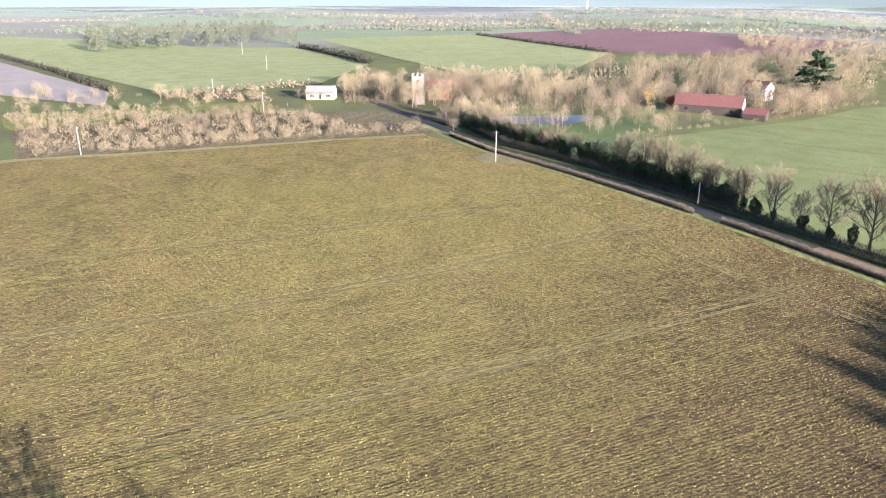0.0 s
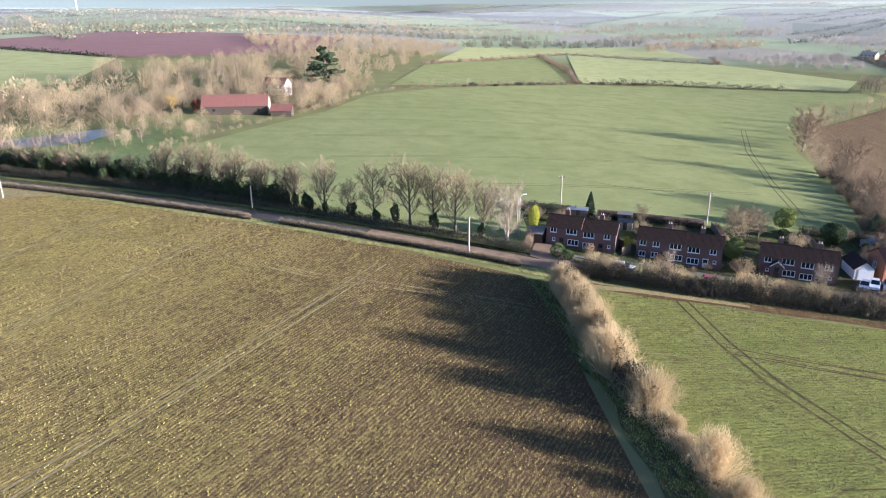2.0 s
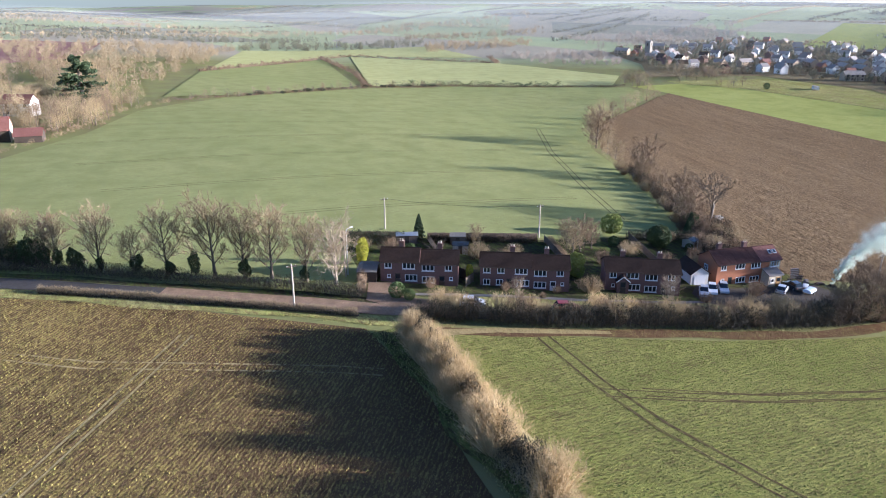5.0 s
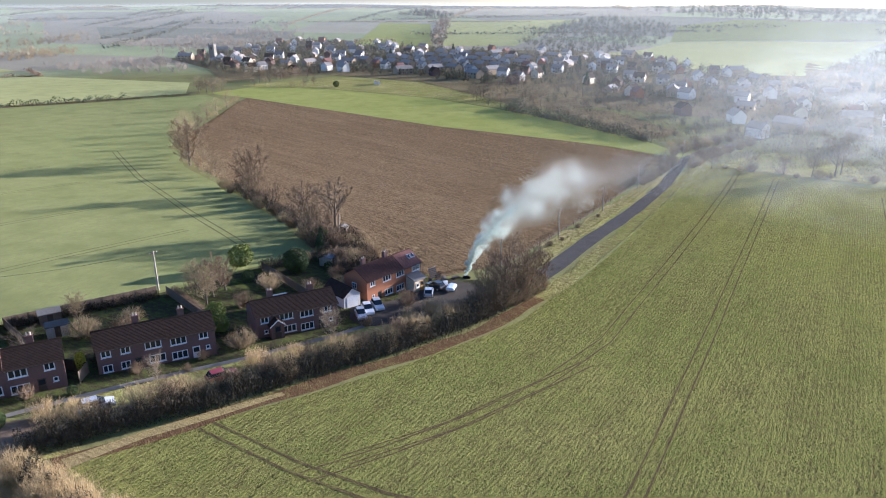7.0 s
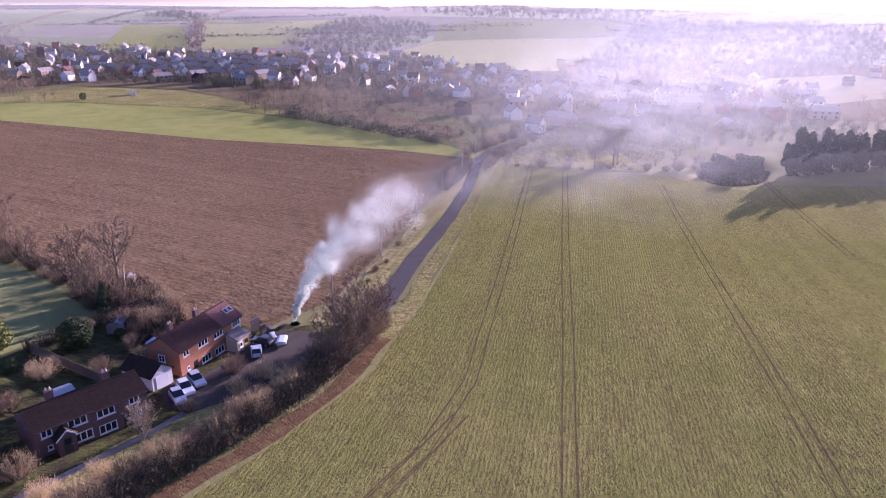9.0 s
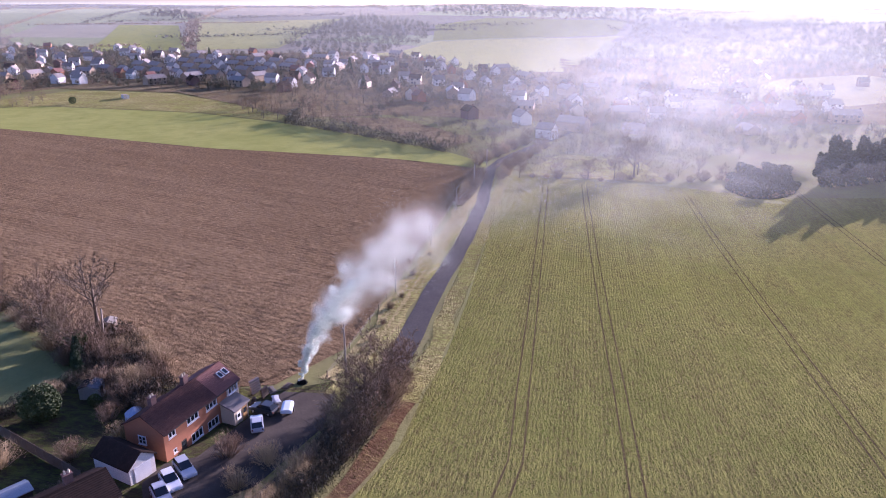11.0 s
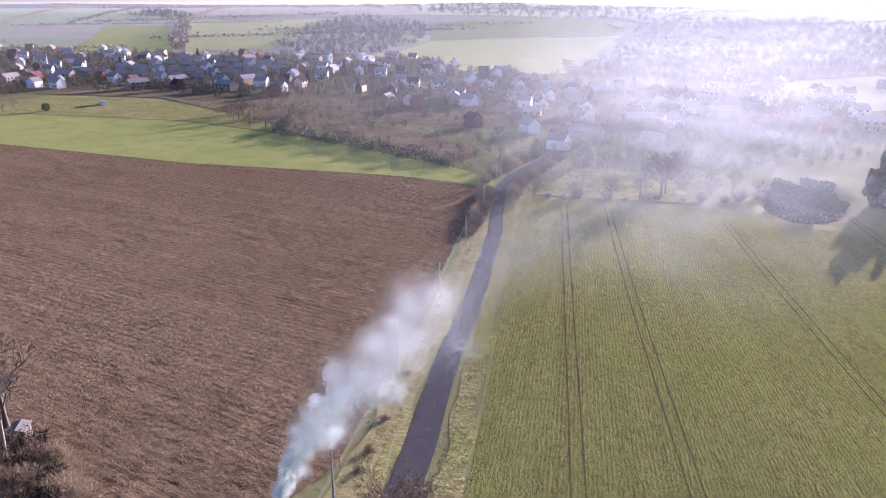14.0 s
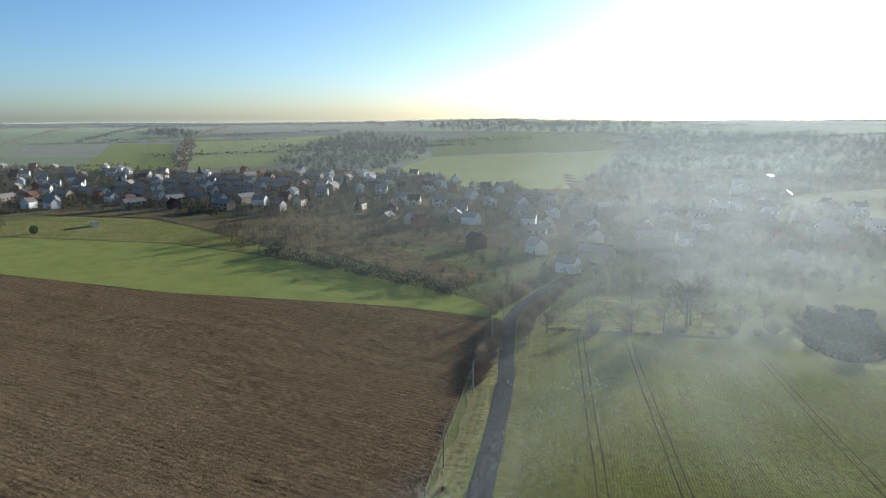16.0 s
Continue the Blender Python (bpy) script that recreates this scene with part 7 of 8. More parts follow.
window(end_wall, 12.8, 3.85, 1.9, 1.1, -0.12, 3)
end_wall.matrix_basis = pose(101.4, 109.9, gz(115, 106.9) + 0.1, 0, 0, -12.5)
red_roof = thing("roof_tiles", "newer red tiled end of the brown roof with rooflights", "roof")
bm = bmesh.new()
for sgn in (-1, 1):
    a = -0.36 if sgn < 0 else 6.16
    z0 = 4.8 - 1.7 * 0.36 / 2.9
    for i in range(15):
        f0, f1 = i / 15, (i + 1) / 15
        y0, y1 = a + (2.9 - a) * f0, a + (2.9 - a) * f1
        q0, q1 = z0 + (6.56 - z0) * f0 + 0.10, z0 + (6.56 - z0) * f1 + 0.062
        p = [(9.4, y0, q0), (14.24, y0, q0), (14.24, y1, q1), (9.4, y1, q1)]
        bm.faces.new([bm.verts.new(u) for u in (p if sgn < 0 else p[::-1])])
        if i < 14:
            q2 = z0 + (6.56 - z0) * f1 + 0.10
            p = [(9.4, y1, q1), (14.24, y1, q1), (14.24, y1, q2), (9.4, y1, q2)]
            bm.faces.new([bm.verts.new(u) for u in (p if sgn < 0 else p[::-1])])
bmesh.ops.remove_doubles(bm, verts=bm.verts, dist=0.002)
part("slope", bm, tile_red, red_roof)
for x in (12.4, 13.4):
    bm = bmesh.new()
    box(bm, x - 0.35, x + 0.35, -0.5, 0.5, 0, 0.08)
    bmesh.ops.transform(bm, matrix=pose(0, 1.4, 5.8, 30.4, 0, 0), verts=bm.verts)
    w = part("rooflight", bm, white_upvc, red_roof)
    bm = bmesh.new()
    box(bm, x - 0.27, x + 0.27, -0.42, 0.42, 0.081, 0.09)
    bmesh.ops.transform(bm, matrix=pose(0, 1.4, 5.8, 30.4, 0, 0), verts=bm.verts)
    part("pane", bm, glass, w)
red_roof.matrix_basis = pose(101.4, 109.9, min(gz(101.4, 109.9), gz(115.07, 106.87)) + 0.1, 0, 0, -12.5)

garage = thing("garage", "garage with white gable end and dark roof", "garage")
bm = bmesh.new()
prism(bm, [(-1.7, -1), (-1.7, 2.3), (0, 3.5), (1.7, 2.3), (1.7, -1)], 0, 6.0, "y")
part("wall", bm, render_white, garage)
bm = bmesh.new()
prism(bm, [(-2.0, 2.1), (-2.0, 2.25), (0, 3.75), (2.0, 2.25), (2.0, 2.1), (0, 3.55)], -0.2, 6.1, "y")
part("roof", bm, tile_brown, garage)
bm = bmesh.new()
box(bm, -1.1, 1.1, -0.06, 0.05, 0, 2.0)
part("garage_door", bm, white_upvc, garage)
garage.matrix_basis = pose(98.0, 110.8, gz(98, 110.8), 0, 0, -20)

porch = thing("porch", "small gabled brick porch with white bargeboards", "porch")
bm = bmesh.new()
prism(bm, [(-1.0, -1), (-1.0, 2.1), (0, 2.9), (1.0, 2.1), (1.0, -1)], -1.2, -0.01, "y")
part("wall", bm, brick_dark, porch)
bm = bmesh.new()
prism(bm, [(-1.25, 1.98), (-1.25, 2.14), (0, 3.14), (1.25, 2.14), (1.25, 1.98), (0, 2.95)], -1.4, -0.01, "y")
part("roof", bm, tile_brown, porch)
bm = bmesh.new()
prism(bm, [(-1.25, 1.9), (-1.25, 2.1), (0, 3.1), (1.25, 2.1), (1.25, 1.9), (0, 2.9)], -1.45, -1.405, "y")
part("bargeboard", bm, white_upvc, porch)
door(porch, 0, 0, -1.32, dark_wood)
porch.matrix_basis = pose(79.0, 115.2, gz(80, 113) + 0.1, 0, 0, -33.5) @ pose(2.9, 0, 0)

for x, y, q, w, d, h, wall, roof, label in (
        (42.5, 135.2, -32, 3.2, 5, 2.4, dark_wood, concrete, "dark garage with pale flat roof"),
        (57.5, 150.5, -25, 4.2, 2.2, 2.0, fence_wood, galvanised, "long garden shed with metal roof"),
        (136.5, 139.5, 20, 2.4, 2.0, 2.2, fence_wood, concrete, "small shed under the boundary trees"),
        (114.5, 128, 10, 2.2, 2.6, 2.2, galvanised, glass, "glazed garden greenhouse in shade"),
        (64.5, 141, -30, 3, 2.5, 2.2, galvanised, glass, "glass greenhouse behind the houses"),
        (66.8, 146, -30, 3, 2.5, 2.3, fence_wood, concrete, "brown timber garden shed"),
        (91, 121, -33, 2.8, 2.2, 2.2, dark_wood, galvanised, "dark garden shed with metal roof")):
    ob = thing("garden_shed", label, "shed", "garden sheds")
    bm = bmesh.new()
    prism(bm, [(-d / 2, -0.4), (-d / 2, h * 0.82), (0, h), (d / 2, h * 0.82), (d / 2, -0.4)], -w / 2, w / 2)
    part("wall", bm, wall, ob)
    bm = bmesh.new()
    prism(bm, [(-d / 2 - 0.15, h * 0.80), (-d / 2 - 0.15, h * 0.84), (0, h + 0.07), (d / 2 + 0.15, h * 0.84), (d / 2 + 0.15, h * 0.80), (0, h + 0.01)], -w / 2 - 0.15, w / 2 + 0.15)
    part("roof", bm, roof, ob)
    bm = bmesh.new()
    box(bm, -0.4, 0.4, -d / 2 - 0.03, -d / 2 + 0.04, 0, 1.7)
    part("door", bm, dark_wood, ob)
    ob.matrix_basis = pose(x, y, gz(x, y) + 0.05, 0, 0, q)


def garden_fence(path, tall, label):
    ob = thing("garden_fence", label, "fence", "garden fences")
    pts = along(path, 1.8)
    for (x, y, dx, dy), (x2, y2, _, _) in zip(pts, pts[1:]):
        ln = math.hypot(x2 - x, y2 - y)
        q = math.degrees(math.atan2(y2 - y, x2 - x))
        bm = bmesh.new()
        box(bm, 0.06, ln - 0.06, -0.02, 0.02, 0.05, tall, pose(x, y, gz(x, y), 0, 0, q))
        part("panel", bm, fence_wood, ob)
        bm = bmesh.new()
        box(bm, -0.055, 0.055, -0.055, 0.055, -0.3, tall + 0.1, pose(x, y, gz(x, y), 0, 0, q))
        part("post", bm, fence_wood, ob)


garden_fence([(46, 157), (57, 152.5)], 1.6, "weathered board fence along the garden end")
garden_fence([(62, 150), (84, 142)], 1.6, "weathered board fence along the garden end")
garden_fence([(57.5, 134), (62, 150)], 1.6, "weathered board fence between gardens")
garden_fence([(78, 122), (85, 141)], 1.6, "weathered board fence between gardens")
garden_fence([(96, 117), (105, 137)], 1.6, "weathered board fence between gardens")
garden_fence([(56.2, 125.0), (58.6, 126.4), (57.5, 131)], 1.7, "dark board fence beside the house")

# yard clutter beside the end house
tarp_blue = plain("faded_blue_tarpaulin", (0.16, 0.32, 0.52), (0.62, 0.66, 0.70), 1.6, 0.5, bump=0.03)
for x, y, q, w, d, h, n, m, nm, label in (
        (120.0, 106.6, -35, 1.5, 0.4, 2.3, 6, pole_wood, "pallet_stack", "leaning pale timber pallets"),
        (119.2, 105.0, -20, 1.2, 0.3, 1.5, 4, fence_wood, "pallet_stack", "leaning brown timber pallets"),
        (118.4, 103.2, 30, 2.4, 0.9, 0.35, 5, white_upvc, "board_pile", "scattered white boards on the yard"),
        (121.0, 104.8, 40, 2.2, 0.8, 0.35, 5, concrete, "rubble_pile", "heap of pale boards and rubble"),
        (122.6, 103.0, -15, 1.8, 1.0, 0.4, 4, fence_wood, "rubble_pile", "heap of old brown boards"),
        (117.0, 105.8, 15, 1.3, 0.7, 0.8, 4, dark_wood, "crate_stack", "dark crates stacked by the house"),
        (116.0, 124.0, 25, 2.6, 1.2, 0.7, 6, pole_wood, "timber_pile", "tangled pile of pale timber in the garden"),
        (113.6, 122.6, 60, 1.8, 0.8, 0.5, 5, fence_wood, "timber_pile", "low pile of brown timber in the garden")):
    ob = thing(nm, label, nm.replace("_", " "))
    for i in range(n):
        bm = bmesh.new()
        f = i / n
        if h > 1:
            box(bm, -w / 2, w / 2, -d / 2, d / 2, h * f + 0.03, h * (f + 0.7 / n))
        else:
            box(bm, -w / 2 + 0.1 * i * (i % 2), w / 2 - 0.12 * i, -d / 2, d / 2 - 0.08 * i, h * f, h * (f + 0.9 / n), pose(0, 0, 0, 0, 0, 9 * (i % 3) - 8))
        part("board", bm, m, ob)
    ob.matrix_basis = pose(x, y, gz(x, y) + 0.13, 0, -8 if h > 1 else 0, q)

trailer = thing("trailer", "small trailer under a pale tarpaulin in the yard", "trailer")
bm = bmesh.new()
prism(bm, [(-0.75, 0.45), (-0.75, 0.85), (-0.4, 1.0), (0.4, 1.02), (0.75, 0.85), (0.75, 0.45)], -1.2, 1.2)
part("cover", bm, paint("pale_tarpaulin", (0.66, 0.74, 0.80)), trailer, "pale blue-white cover")
bm = bmesh.new()
box(bm, 1.2, 2.3, -0.05, 0.05, 0.42, 0.5)
part("drawbar", bm, galvanised, trailer)
for side in (-0.8, 0.8):
    bm = bmesh.new()
    bmesh.ops.create_cone(bm, cap_ends=True, segments=14, radius1=0.28, radius2=0.28, depth=0.16, matrix=pose(0, side, 0.28, 90, 0, 0))
    part("wheel", bm, rubber, trailer)
trailer.matrix_basis = pose(115.6, 100.4, gz(115.6, 100.4) + 0.13, 0, 0, 12)

trampoline = thing("trampoline", "round garden trampoline with a dark mat", "trampoline")
bm = bmesh.new()
bmesh.ops.create_cone(bm, cap_ends=True, segments=24, radius1=1.35, radius2=1.35, depth=0.03, matrix=pose(0, 0, 0.8))
part("mat", bm, rubber, trampoline)
v, f = tube([(1.5 * math.cos(a), 1.5 * math.sin(a), 0.82) for a in np.linspace(0, 2 * math.pi, 25)], [0.09] * 25, 6)
part("rim", mesh_of("rim", v, f, galvanised), galvanised, trampoline)
for k in range(6):
    a = k * math.pi / 3
    v, f = tube([(1.4 * math.cos(a), 1.4 * math.sin(a), 0), (1.4 * math.cos(a), 1.4 * math.sin(a), 0.8)], [0.03, 0.03], 5)
    part("leg", mesh_of("leg", v, f, galvanised), galvanised, trampoline)
trampoline.matrix_basis = pose(114.2, 120.4, gz(114.2, 120.4))

canopy = thing("garden_canopy", "low canopy of striped blue and white tarpaulin", "canopy")
bm = bmesh.new()
top = bm.verts.new((0, 0, 1.7))
rim = [bm.verts.new((1.5 * math.cos(a), 1.2 * math.sin(a), 0.75 + 0.12 * (k % 2))) for k, a in enumerate(np.linspace(0, 2 * math.pi, 12, endpoint=False))]
foot = [bm.verts.new((p.co.x * 1.04, p.co.y * 1.04, 0)) for p in rim]
for k in range(12):
    bm.faces.new((top, rim[k], rim[(k + 1) % 12]))
    bm.faces.new((rim[k], foot[k], foot[(k + 1) % 12], rim[(k + 1) % 12]))
part("cover", bm, tarp_blue, canopy)
canopy.matrix_basis = pose(110.2, 119.2, gz(110.2, 119.2), 0, 0, 20)
bench = thing("garden_swing", "white metal garden swing frame on grass", "swing")
for pts in ([(-1, -0.6, 0), (-1, 0, 1.5), (-1, 0.6, 0)], [(1, -0.6, 0), (1, 0, 1.5), (1, 0.6, 0)], [(-1, 0, 1.5), (1, 0, 1.5)], [(-0.9, 0, 0.5), (0.9, 0, 0.5)]):
    v, f = tube(pts, [0.05] * len(pts), 6)
    part("bar", mesh_of("bar", v, f, white_upvc), white_upvc, bench)
bench.matrix_basis = pose(120, 126, gz(120, 126), 0, 0, 60)


# ================= bonfire and smoke =================
def smoke_material(name, colour):
    m = bpy.data.materials.new(name)
    m.use_nodes = True
    t = m.node_tree
    t.nodes.remove(t.nodes["Principled BSDF"])
    d, tr, mx = t.nodes.new("ShaderNodeBsdfDiffuse"), t.nodes.new("ShaderNodeBsdfTranslucent"), t.nodes.new("ShaderNodeMixShader")
    for n in (d, tr):
        n.inputs["Color"].default_value = (*colour, 1)
    mx.inputs[0].default_value = 0.5
    link(t, d.outputs[0], mx.inputs[1])
    link(t, tr.outputs[0], mx.inputs[2])
    link(t, mx.outputs[0], t.nodes["Material Output"].inputs["Surface"])
    return m


smoke_white = smoke_material("white_smoke", (0.73, 0.79, 0.72))
smoke_thin = smoke_material("thin_grey_smoke", (0.74, 0.77, 0.74))
ash_heap = thing("bonfire_heap", "blackened bonfire heap giving off smoke", "bonfire")
v = unit(np.random.default_rng(3).normal(size=(400, 3)))
v = v * np.array((0.6, 0.6, 0.22))
v[:, 2] = np.abs(v[:, 2])
part("ash_mound", mesh_of("ash_mound", *flakes(np.random.default_rng(3), v, 0.25), rubber), rubber, ash_heap)
ash_heap.matrix_basis = pose(124.3, 101.4, gz(124.3, 101.4), 0, 0, 0)

rng = np.random.default_rng(77)
PLUME = [(124.3, 101.4, -3.6, 0.22), (125.2, 101.0, -1.2, 0.5), (126.8, 100.2, 1.4, 0.9), (129.0, 98.6, 4.2, 1.3), (131.0, 96.4, 7.2, 2.0), (133.0, 94.0, 9.6, 2.7), (136.5, 91.4, 11.6, 3.4), (141.0, 89.0, 12.8, 3.8), (146.0, 87.0, 13.2, 3.8)]
cloud, high = [], []
for k, ((x0, y0, z0, r0), (x1, y1, z1, r1)) in enumerate(zip(PLUME, PLUME[1:])):
    for i in range(26):
        f = (i + rng.uniform(0, 1)) / 26
        r = r0 + (r1 - r0) * f
        c = np.array((x0 + (x1 - x0) * f, y0 + (y1 - y0) * f, z0 + (z1 - z0) * f)) + rng.normal(size=3) * r * 0.6
        n = int(0.5 * (300 + 520 * r) * (1.3 if k < 4 else 1.5 if k < 6 else 0.8))
        (cloud if k < 4 else high).append(c + rng.normal(size=(n, 3)) * r * rng.uniform(0.2, 0.5))
tagged(new("smoke_plume", mesh_of("smoke_plume", *flakes(rng, np.concatenate(cloud), 0.05), smoke_white)), "white billowing smoke rising from a bonfire", "smoke", kind="stuff")
tagged(new("smoke_plume", mesh_of("smoke_plume", *flakes(rng, np.concatenate(high), 0.033), smoke_white)), "thinning top of the bonfire smoke", "smoke", kind="stuff")
DRIFT = [(146, 87, 13, 3.5), (158, 83, 12, 5), (178, 78, 9, 7), (205, 71, 6, 9)]
for k, ((x0, y0, z0, r0), (x1, y1, z1, r1)) in enumerate(zip(DRIFT, DRIFT[1:])):
    size = (0.03, 0.032, 0.036)[k]
    cloud = []
    for i in range(12):
        f = rng.uniform(0, 1)
        r = r0 + (r1 - r0) * f
        c = np.array((x0 + (x1 - x0) * f, y0 + (y1 - y0) * f, z0 + (z1 - z0) * f)) + rng.normal(size=3) * np.array((r * 0.6, r * 0.6, r * 0.2))
        n = int((0.030, 0.020, 0.009)[k] * 3.0 * r * r / (0.64 * size * size) * 0.5)
        cloud.append(c + rng.normal(size=(n, 3)) * np.array((r * 0.8, r * 0.6, r * 0.3)))
    cloud = np.concatenate(cloud)
    cloud = cloud[cloud[:, 2] > land(cloud[:, 0], cloud[:, 1]) + 0.5]
    tagged(new("smoke_drift", mesh_of("smoke_drift", *flakes(rng, cloud, size), smoke_thin)), "thin smoke drifting low over the valley", "smoke", kind="stuff")

# smoke, mist and distance haze put in as pale layers one above the other, thicker towards the valley and down-wind
def mist_material():
    m = bpy.data.materials.new("valley_mist")
    m.use_nodes = True
    t = m.node_tree
    t.nodes.remove(t.nodes["Principled BSDF"])
    pos = t.nodes.new("ShaderNodeNewGeometry").outputs["Position"]
    flat = t.nodes.new("ShaderNodeVectorMath")
    flat.operation = "MULTIPLY_ADD"
    flat.inputs[1].default_value, flat.inputs[2].default_value = (1, 1, 0), (-100, -80, 0)
    link(t, pos, flat.inputs[0])
    r = t.nodes.new("ShaderNodeVectorMath")
    r.operation = "LENGTH"
    link(t, flat.outputs[0], r.inputs[0])
    r = r.outputs["Value"]
    dot = t.nodes.new("ShaderNodeVectorMath")
    dot.operation = "DOT_PRODUCT"
    dot.inputs[1].default_value = (math.cos(radians(-26)), math.sin(radians(-26)), 0)
    link(t, flat.outputs[0], dot.inputs[0])
    lee = ramp(t, maths(t, "DIVIDE", dot.outputs["Value"], r), 0.62, 1.0)
    wisps = ramp(t, noise_node(t, place_vec(t, True, 12, (0.55, 1.2, 1)), 0.010, 4), 0.25, 0.75)
    wide = maths(t, "MULTIPLY", ramp(t, r, 420, 1700), 0.055)
    # pool is also thickened over the wheat to imitate glare towards the sun
    pool = maths(t, "MULTIPLY", maths(t, "MULTIPLY", maths(t, "MULTIPLY_ADD", ramp(t, r, 420, 1000), -0.6, ramp(t, r, 80, 340)), lee), maths(t, "MULTIPLY_ADD", wisps, 0.047, 0.032))
    end = maths(t, "SUBTRACT", 1.0, ramp(t, r, 1700, 2700))
    # the bonfire's smoke, drawn out low over the wheat
    turned = t.nodes.new("ShaderNodeMapping")
    turned.vector_type = "POINT"
    turned.inputs["Rotation"].default_value = (0, 0, radians(14))
    link(t, flat.outputs[0], turned.inputs["Vector"])
    uv = t.nodes.new("ShaderNodeSeparateXYZ")
    link(t, turned.outputs[0], uv.inputs[0])
    aside = maths(t, "ABSOLUTE", maths(t, "ADD", uv.outputs[1], 6.0), 0.0)
    broad = maths(t, "MULTIPLY_ADD", uv.outputs[0], 0.24, 14.0)
    tongue = maths(t, "SUBTRACT", 1.0, ramp(t, maths(t, "DIVIDE", aside, broad), 0.25, 1.15))
    tongue = maths(t, "MULTIPLY", tongue, ramp(t, uv.outputs[0], 66, 140))
    puffs = ramp(t, noise_node(t, place_vec(t, True, 14, (0.6, 1.3, 1)), 0.035, 5), 0.32, 0.72)
    tongue = maths(t, "MULTIPLY", tongue, maths(t, "MULTIPLY_ADD", puffs, 0.11, 0.015))
    dense = maths(t, "ADD", maths(t, "MULTIPLY", maths(t, "ADD", wide, pool), end), maths(t, "MULTIPLY", tongue, end))
    d, tr, air = t.nodes.new("ShaderNodeBsdfDiffuse"), t.nodes.new("ShaderNodeBsdfTranslucent"), t.nodes.new("ShaderNodeBsdfTransparent")
    both, out = t.nodes.new("ShaderNodeMixShader"), t.nodes.new("ShaderNodeMixShader")
    for n in (d, tr):
        n.inputs["Color"].default_value = (0.82, 0.87, 0.84, 1)
    # droplets scatter alike on every side: the mist is lit as if its face leant to the sun
    face = t.nodes.new("ShaderNodeCombineXYZ")
    for sock, v in zip(face.inputs, (0.42 * math.cos(SUN_AZ), 0.42 * math.sin(SUN_AZ), 0.907)):
        sock.default_value = v
    link(t, face.outputs[0], d.inputs["Normal"])
    both.inputs[0].default_value = 0.2
    link(t, d.outputs[0], both.inputs[1])
    link(t, tr.outputs[0], both.inputs[2])
    link(t, dense, out.inputs[0])
    link(t, air.outputs[0], out.inputs[1])
    link(t, both.outputs[0], out.inputs[2])
    link(t, out.outputs[0], t.nodes["Material Output"].inputs["Surface"])
    return m


mist = mist_material()
for k, high in enumerate((11, 19, 28, 38)):
    R, A = np.meshgrid(62 * (2900 / 62) ** np.linspace(0, 1, 54), np.radians(np.linspace(-75, 165, 64)), indexing="ij")
    x, y = 100 + R * np.cos(A), 80 + R * np.sin(A)
    z = hills(x, y) + high * (1 - 0.75 * ease(R, 700, 1900))
    i = np.arange(R.size).reshape(R.shape)
    q = np.stack([i[:-1, :-1], i[1:, :-1], i[1:, 1:], i[:-1, 1:]], axis=2).reshape(-1, 4)
    tagged(new("mist_layer", mesh_of("mist_layer", np.stack([x, y, z], axis=2).reshape(-1, 3), q, mist, True)), "thin layer of smoky winter mist and added haze over the valley", "mist", kind="stuff")

# two bare trees in the crop, outside the hedge: unseen, added for their shadows
put(oak[1], -43, 24, 0.62)
put(oak[2], -31, 27, 0.5)

# rough growth on the ground between the field end and the village
undergrowth([(306, 76), (308, 22), (350, 0), (400, -40), (470, -70), (475, 20), (384, 62), (340, 78)], 26000, 1.6, twig_village)
undergrowth([(318, 92), (345, 106), (390, 172), (430, 205), (500, 165), (505, 125), (470, 40), (384, 72), (345, 86)], 22000, 1.6, twig_brown)

# pylon and mast on the skyline
steel_dull = plain("weathered_steel", (0.26, 0.27, 0.28), (0.20, 0.21, 0.22), 1.0, 0.8)
mast = thing("lattice_pylon", "far grey lattice pylon on the plain", "pylon")
for sx in (-1, 1):
    for sy in (-1, 1):
        v, f = tube([(sx * 3, sy * 3, 0), (sx * 0.7, sy * 0.7, 22), (sx * 0.5, sy * 0.5, 32)], [0.12, 0.10, 0.08], 4)
        part("leg", mesh_of("leg", v, f, steel_dull), steel_dull, mast)
for z, w in ((20, 6), (25, 7.5), (30, 5)):
    bm = bmesh.new()
    box(bm, -w, w, -0.12, 0.12, z, z + 0.25)
    part("crossarm", bm, steel_dull, mast)
mast.matrix_basis = pose(330, 900, gz(330, 900), 0, 0, 30)
tur = thing("white_mast", "white mast on the far skyline", "mast")
v, f = tube([(0, 0, 0), (0, 0, 45)], [2.5, 1.6], 10)
part("shaft", mesh_of("shaft", v, f, render_white), render_white, tur)
tur.matrix_basis = pose(-620, 2380, gz(-620, 2380))

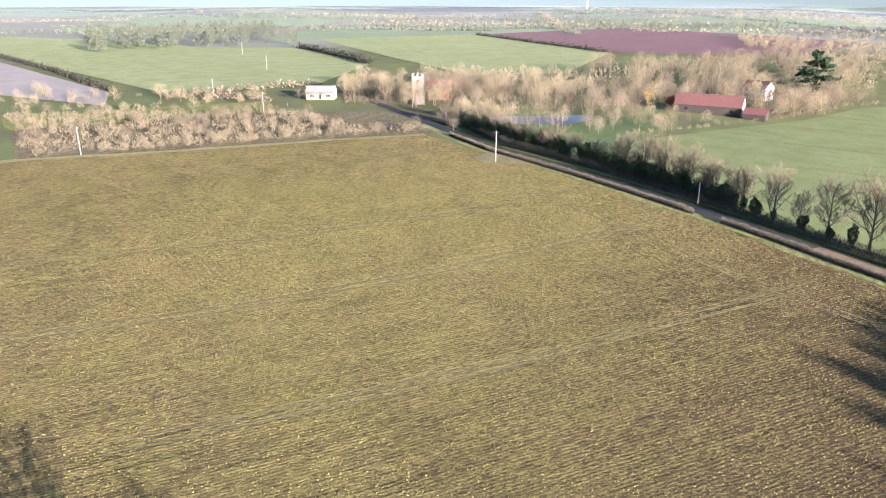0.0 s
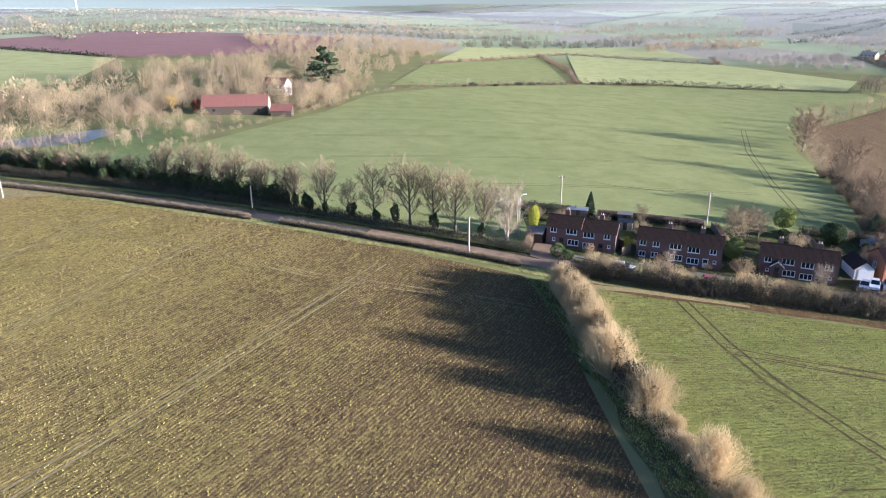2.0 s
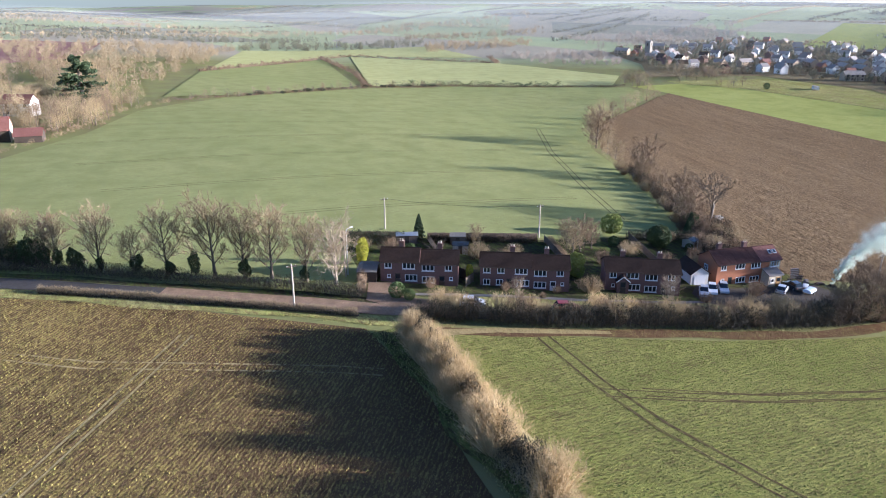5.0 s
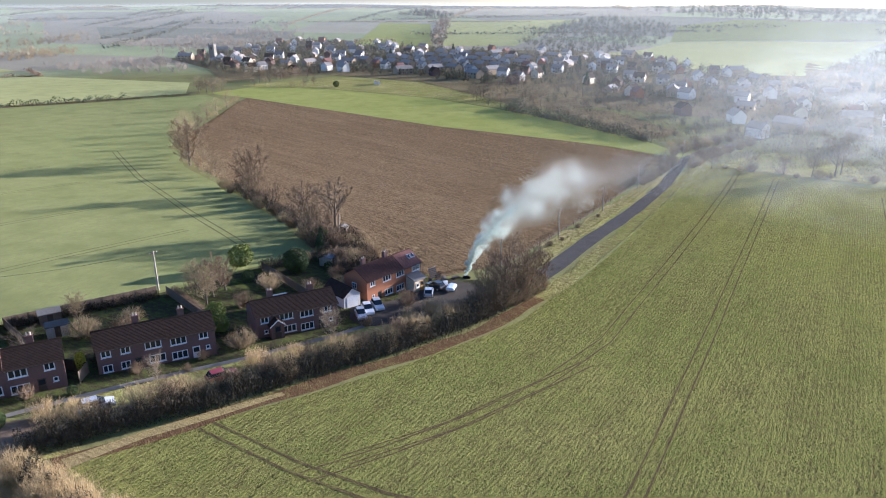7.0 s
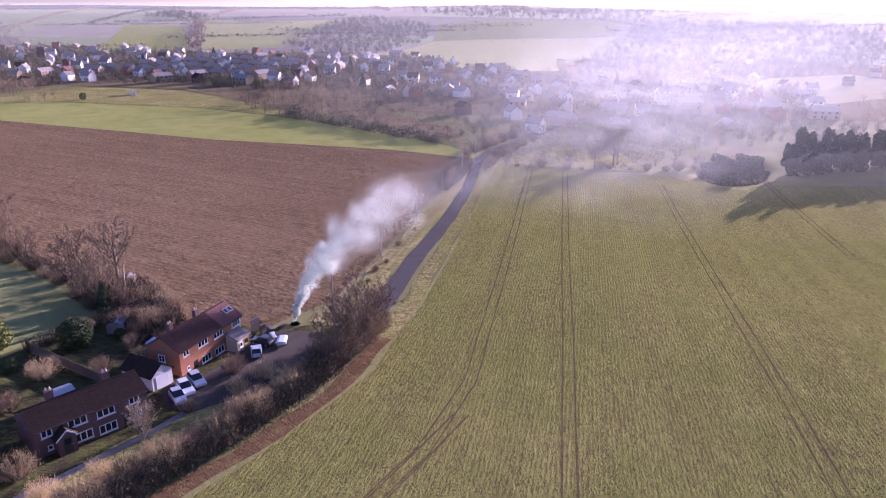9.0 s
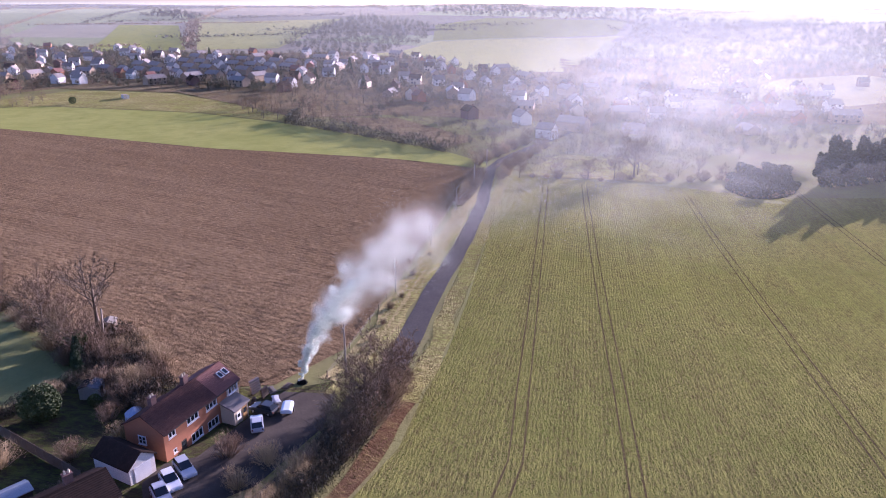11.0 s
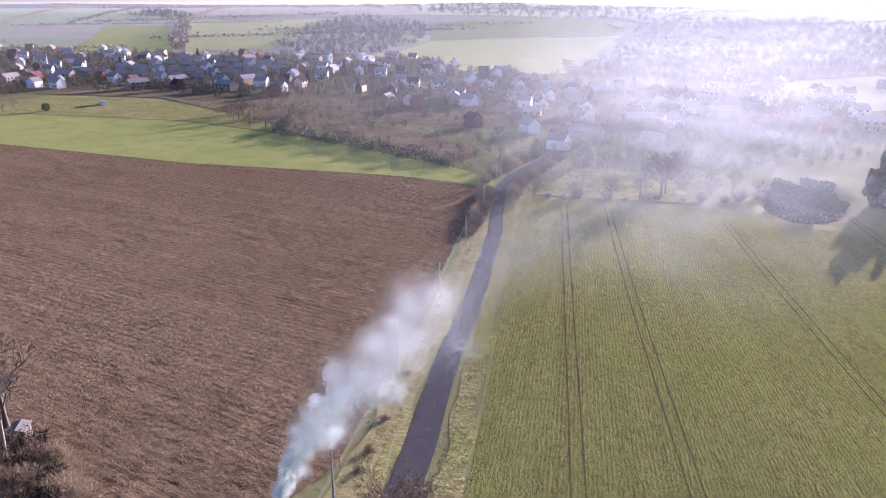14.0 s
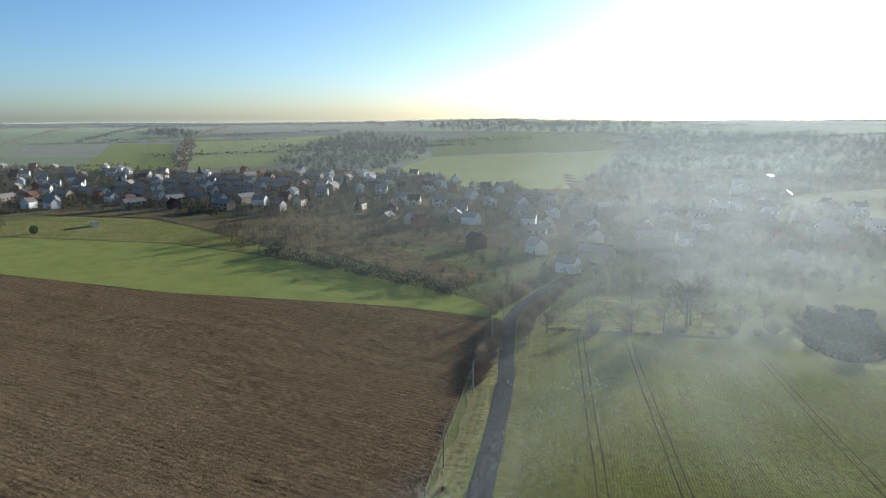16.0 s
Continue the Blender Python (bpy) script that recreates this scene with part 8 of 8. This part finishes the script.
# ================= crop and grass tufts =================
thin_blades = tuft_mat("thin_crop_blades", [(0.30, 0.255, 0.075), (0.34, 0.28, 0.09), (0.27, 0.22, 0.08), (0.20, 0.20, 0.05), (0.17, 0.125, 0.06)])
wheat_blades = tuft_mat("wheat_blades", [(0.13, 0.18, 0.035), (0.16, 0.195, 0.045), (0.11, 0.16, 0.03), (0.19, 0.20, 0.055)])
stubble_blades = tuft_mat("stubble_stalks", [(0.33, 0.235, 0.145), (0.28, 0.195, 0.12), (0.37, 0.27, 0.165), (0.22, 0.15, 0.095)])
dry_blades = tuft_mat("dry_grass_blades", [(0.32, 0.26, 0.115), (0.20, 0.21, 0.055), (0.27, 0.245, 0.085), (0.17, 0.19, 0.045)])
tufts("crop_tufts", "young crop plants in drilled rows", [(-103, 202), (-77, 186), (-48, 171), (-13, 149.5), (5, 138.5), (20, 126.5), (33.5, 116), (33.5, 97), (31, 83), (28.5, 60), (0, 20), (-60, 10), (-140, 40), (-190, 117), (-130, 176)],
      49, 0.52, 0.42, 0.20, 0.24, thin_blades, 1, 0.22, centre=(-20, 80), reach=(45, 130), clear=TRACKS)
tufts("wheat_tufts", "green wheat plants in drilled rows", [(43.5, 109.5), (59, 103), (84, 91.5), (110, 83.5), (167, 81), (290, 79.5), (290, -10), (60, -10), (38, 20), (39, 62), (41, 95)],
      -2.5, 0.46, 0.34, 0.12, 0.20, wheat_blades, 2, 0.25, centre=(80, 68), reach=(40, 110), clear=TRACKS)
tufts("stubble_tufts", "weathered stubble and weeds on brown soil", [(120, 130), (137, 151), (161, 192), (185, 236), (240, 290), (300, 300), (318, 130), (300, 94), (250, 97), (194, 97.5), (138, 99), (124, 105.5), (121, 113)],
      66, 0.95, 0.45, 0.24, 0.26, stubble_blades, 3, 0.45, 0.15, centre=(165, 130), reach=(50, 170))
for k, poly in enumerate(([(122, 83), (122, 86.5), (167, 85.8), (300, 83.5), (300, 80.5), (167, 82)], [(127, 98), (127, 94), (169, 92.5), (219, 90.8), (300, 89.6), (300, 92), (219, 94.5), (169, 96.5)], [(33.5, 116), (41, 112), (41, 95), (39.5, 80), (37, 60), (31, 60), (32.5, 83), (33.5, 97)], [(43, 110.5), (60, 104), (85, 93), (112, 84.5), (112, 86.5), (85, 95), (60, 106), (44, 112)],
                          [(-100, 205), (-76, 188), (-47, 172.5), (-13, 151), (6, 139.5), (21, 127.5), (35, 117), (36, 119.5), (22, 129.5), (6, 141.5), (-13, 153), (-47, 174), (-76, 190)])):
    tufts("grass_tufts", "tussocks of dry winter grass on the verge", poly, 10, 0.32, 0.32, 0.30 if k == 2 else 0.15, 0.2, dry_blades, 10 + k, 0.5)
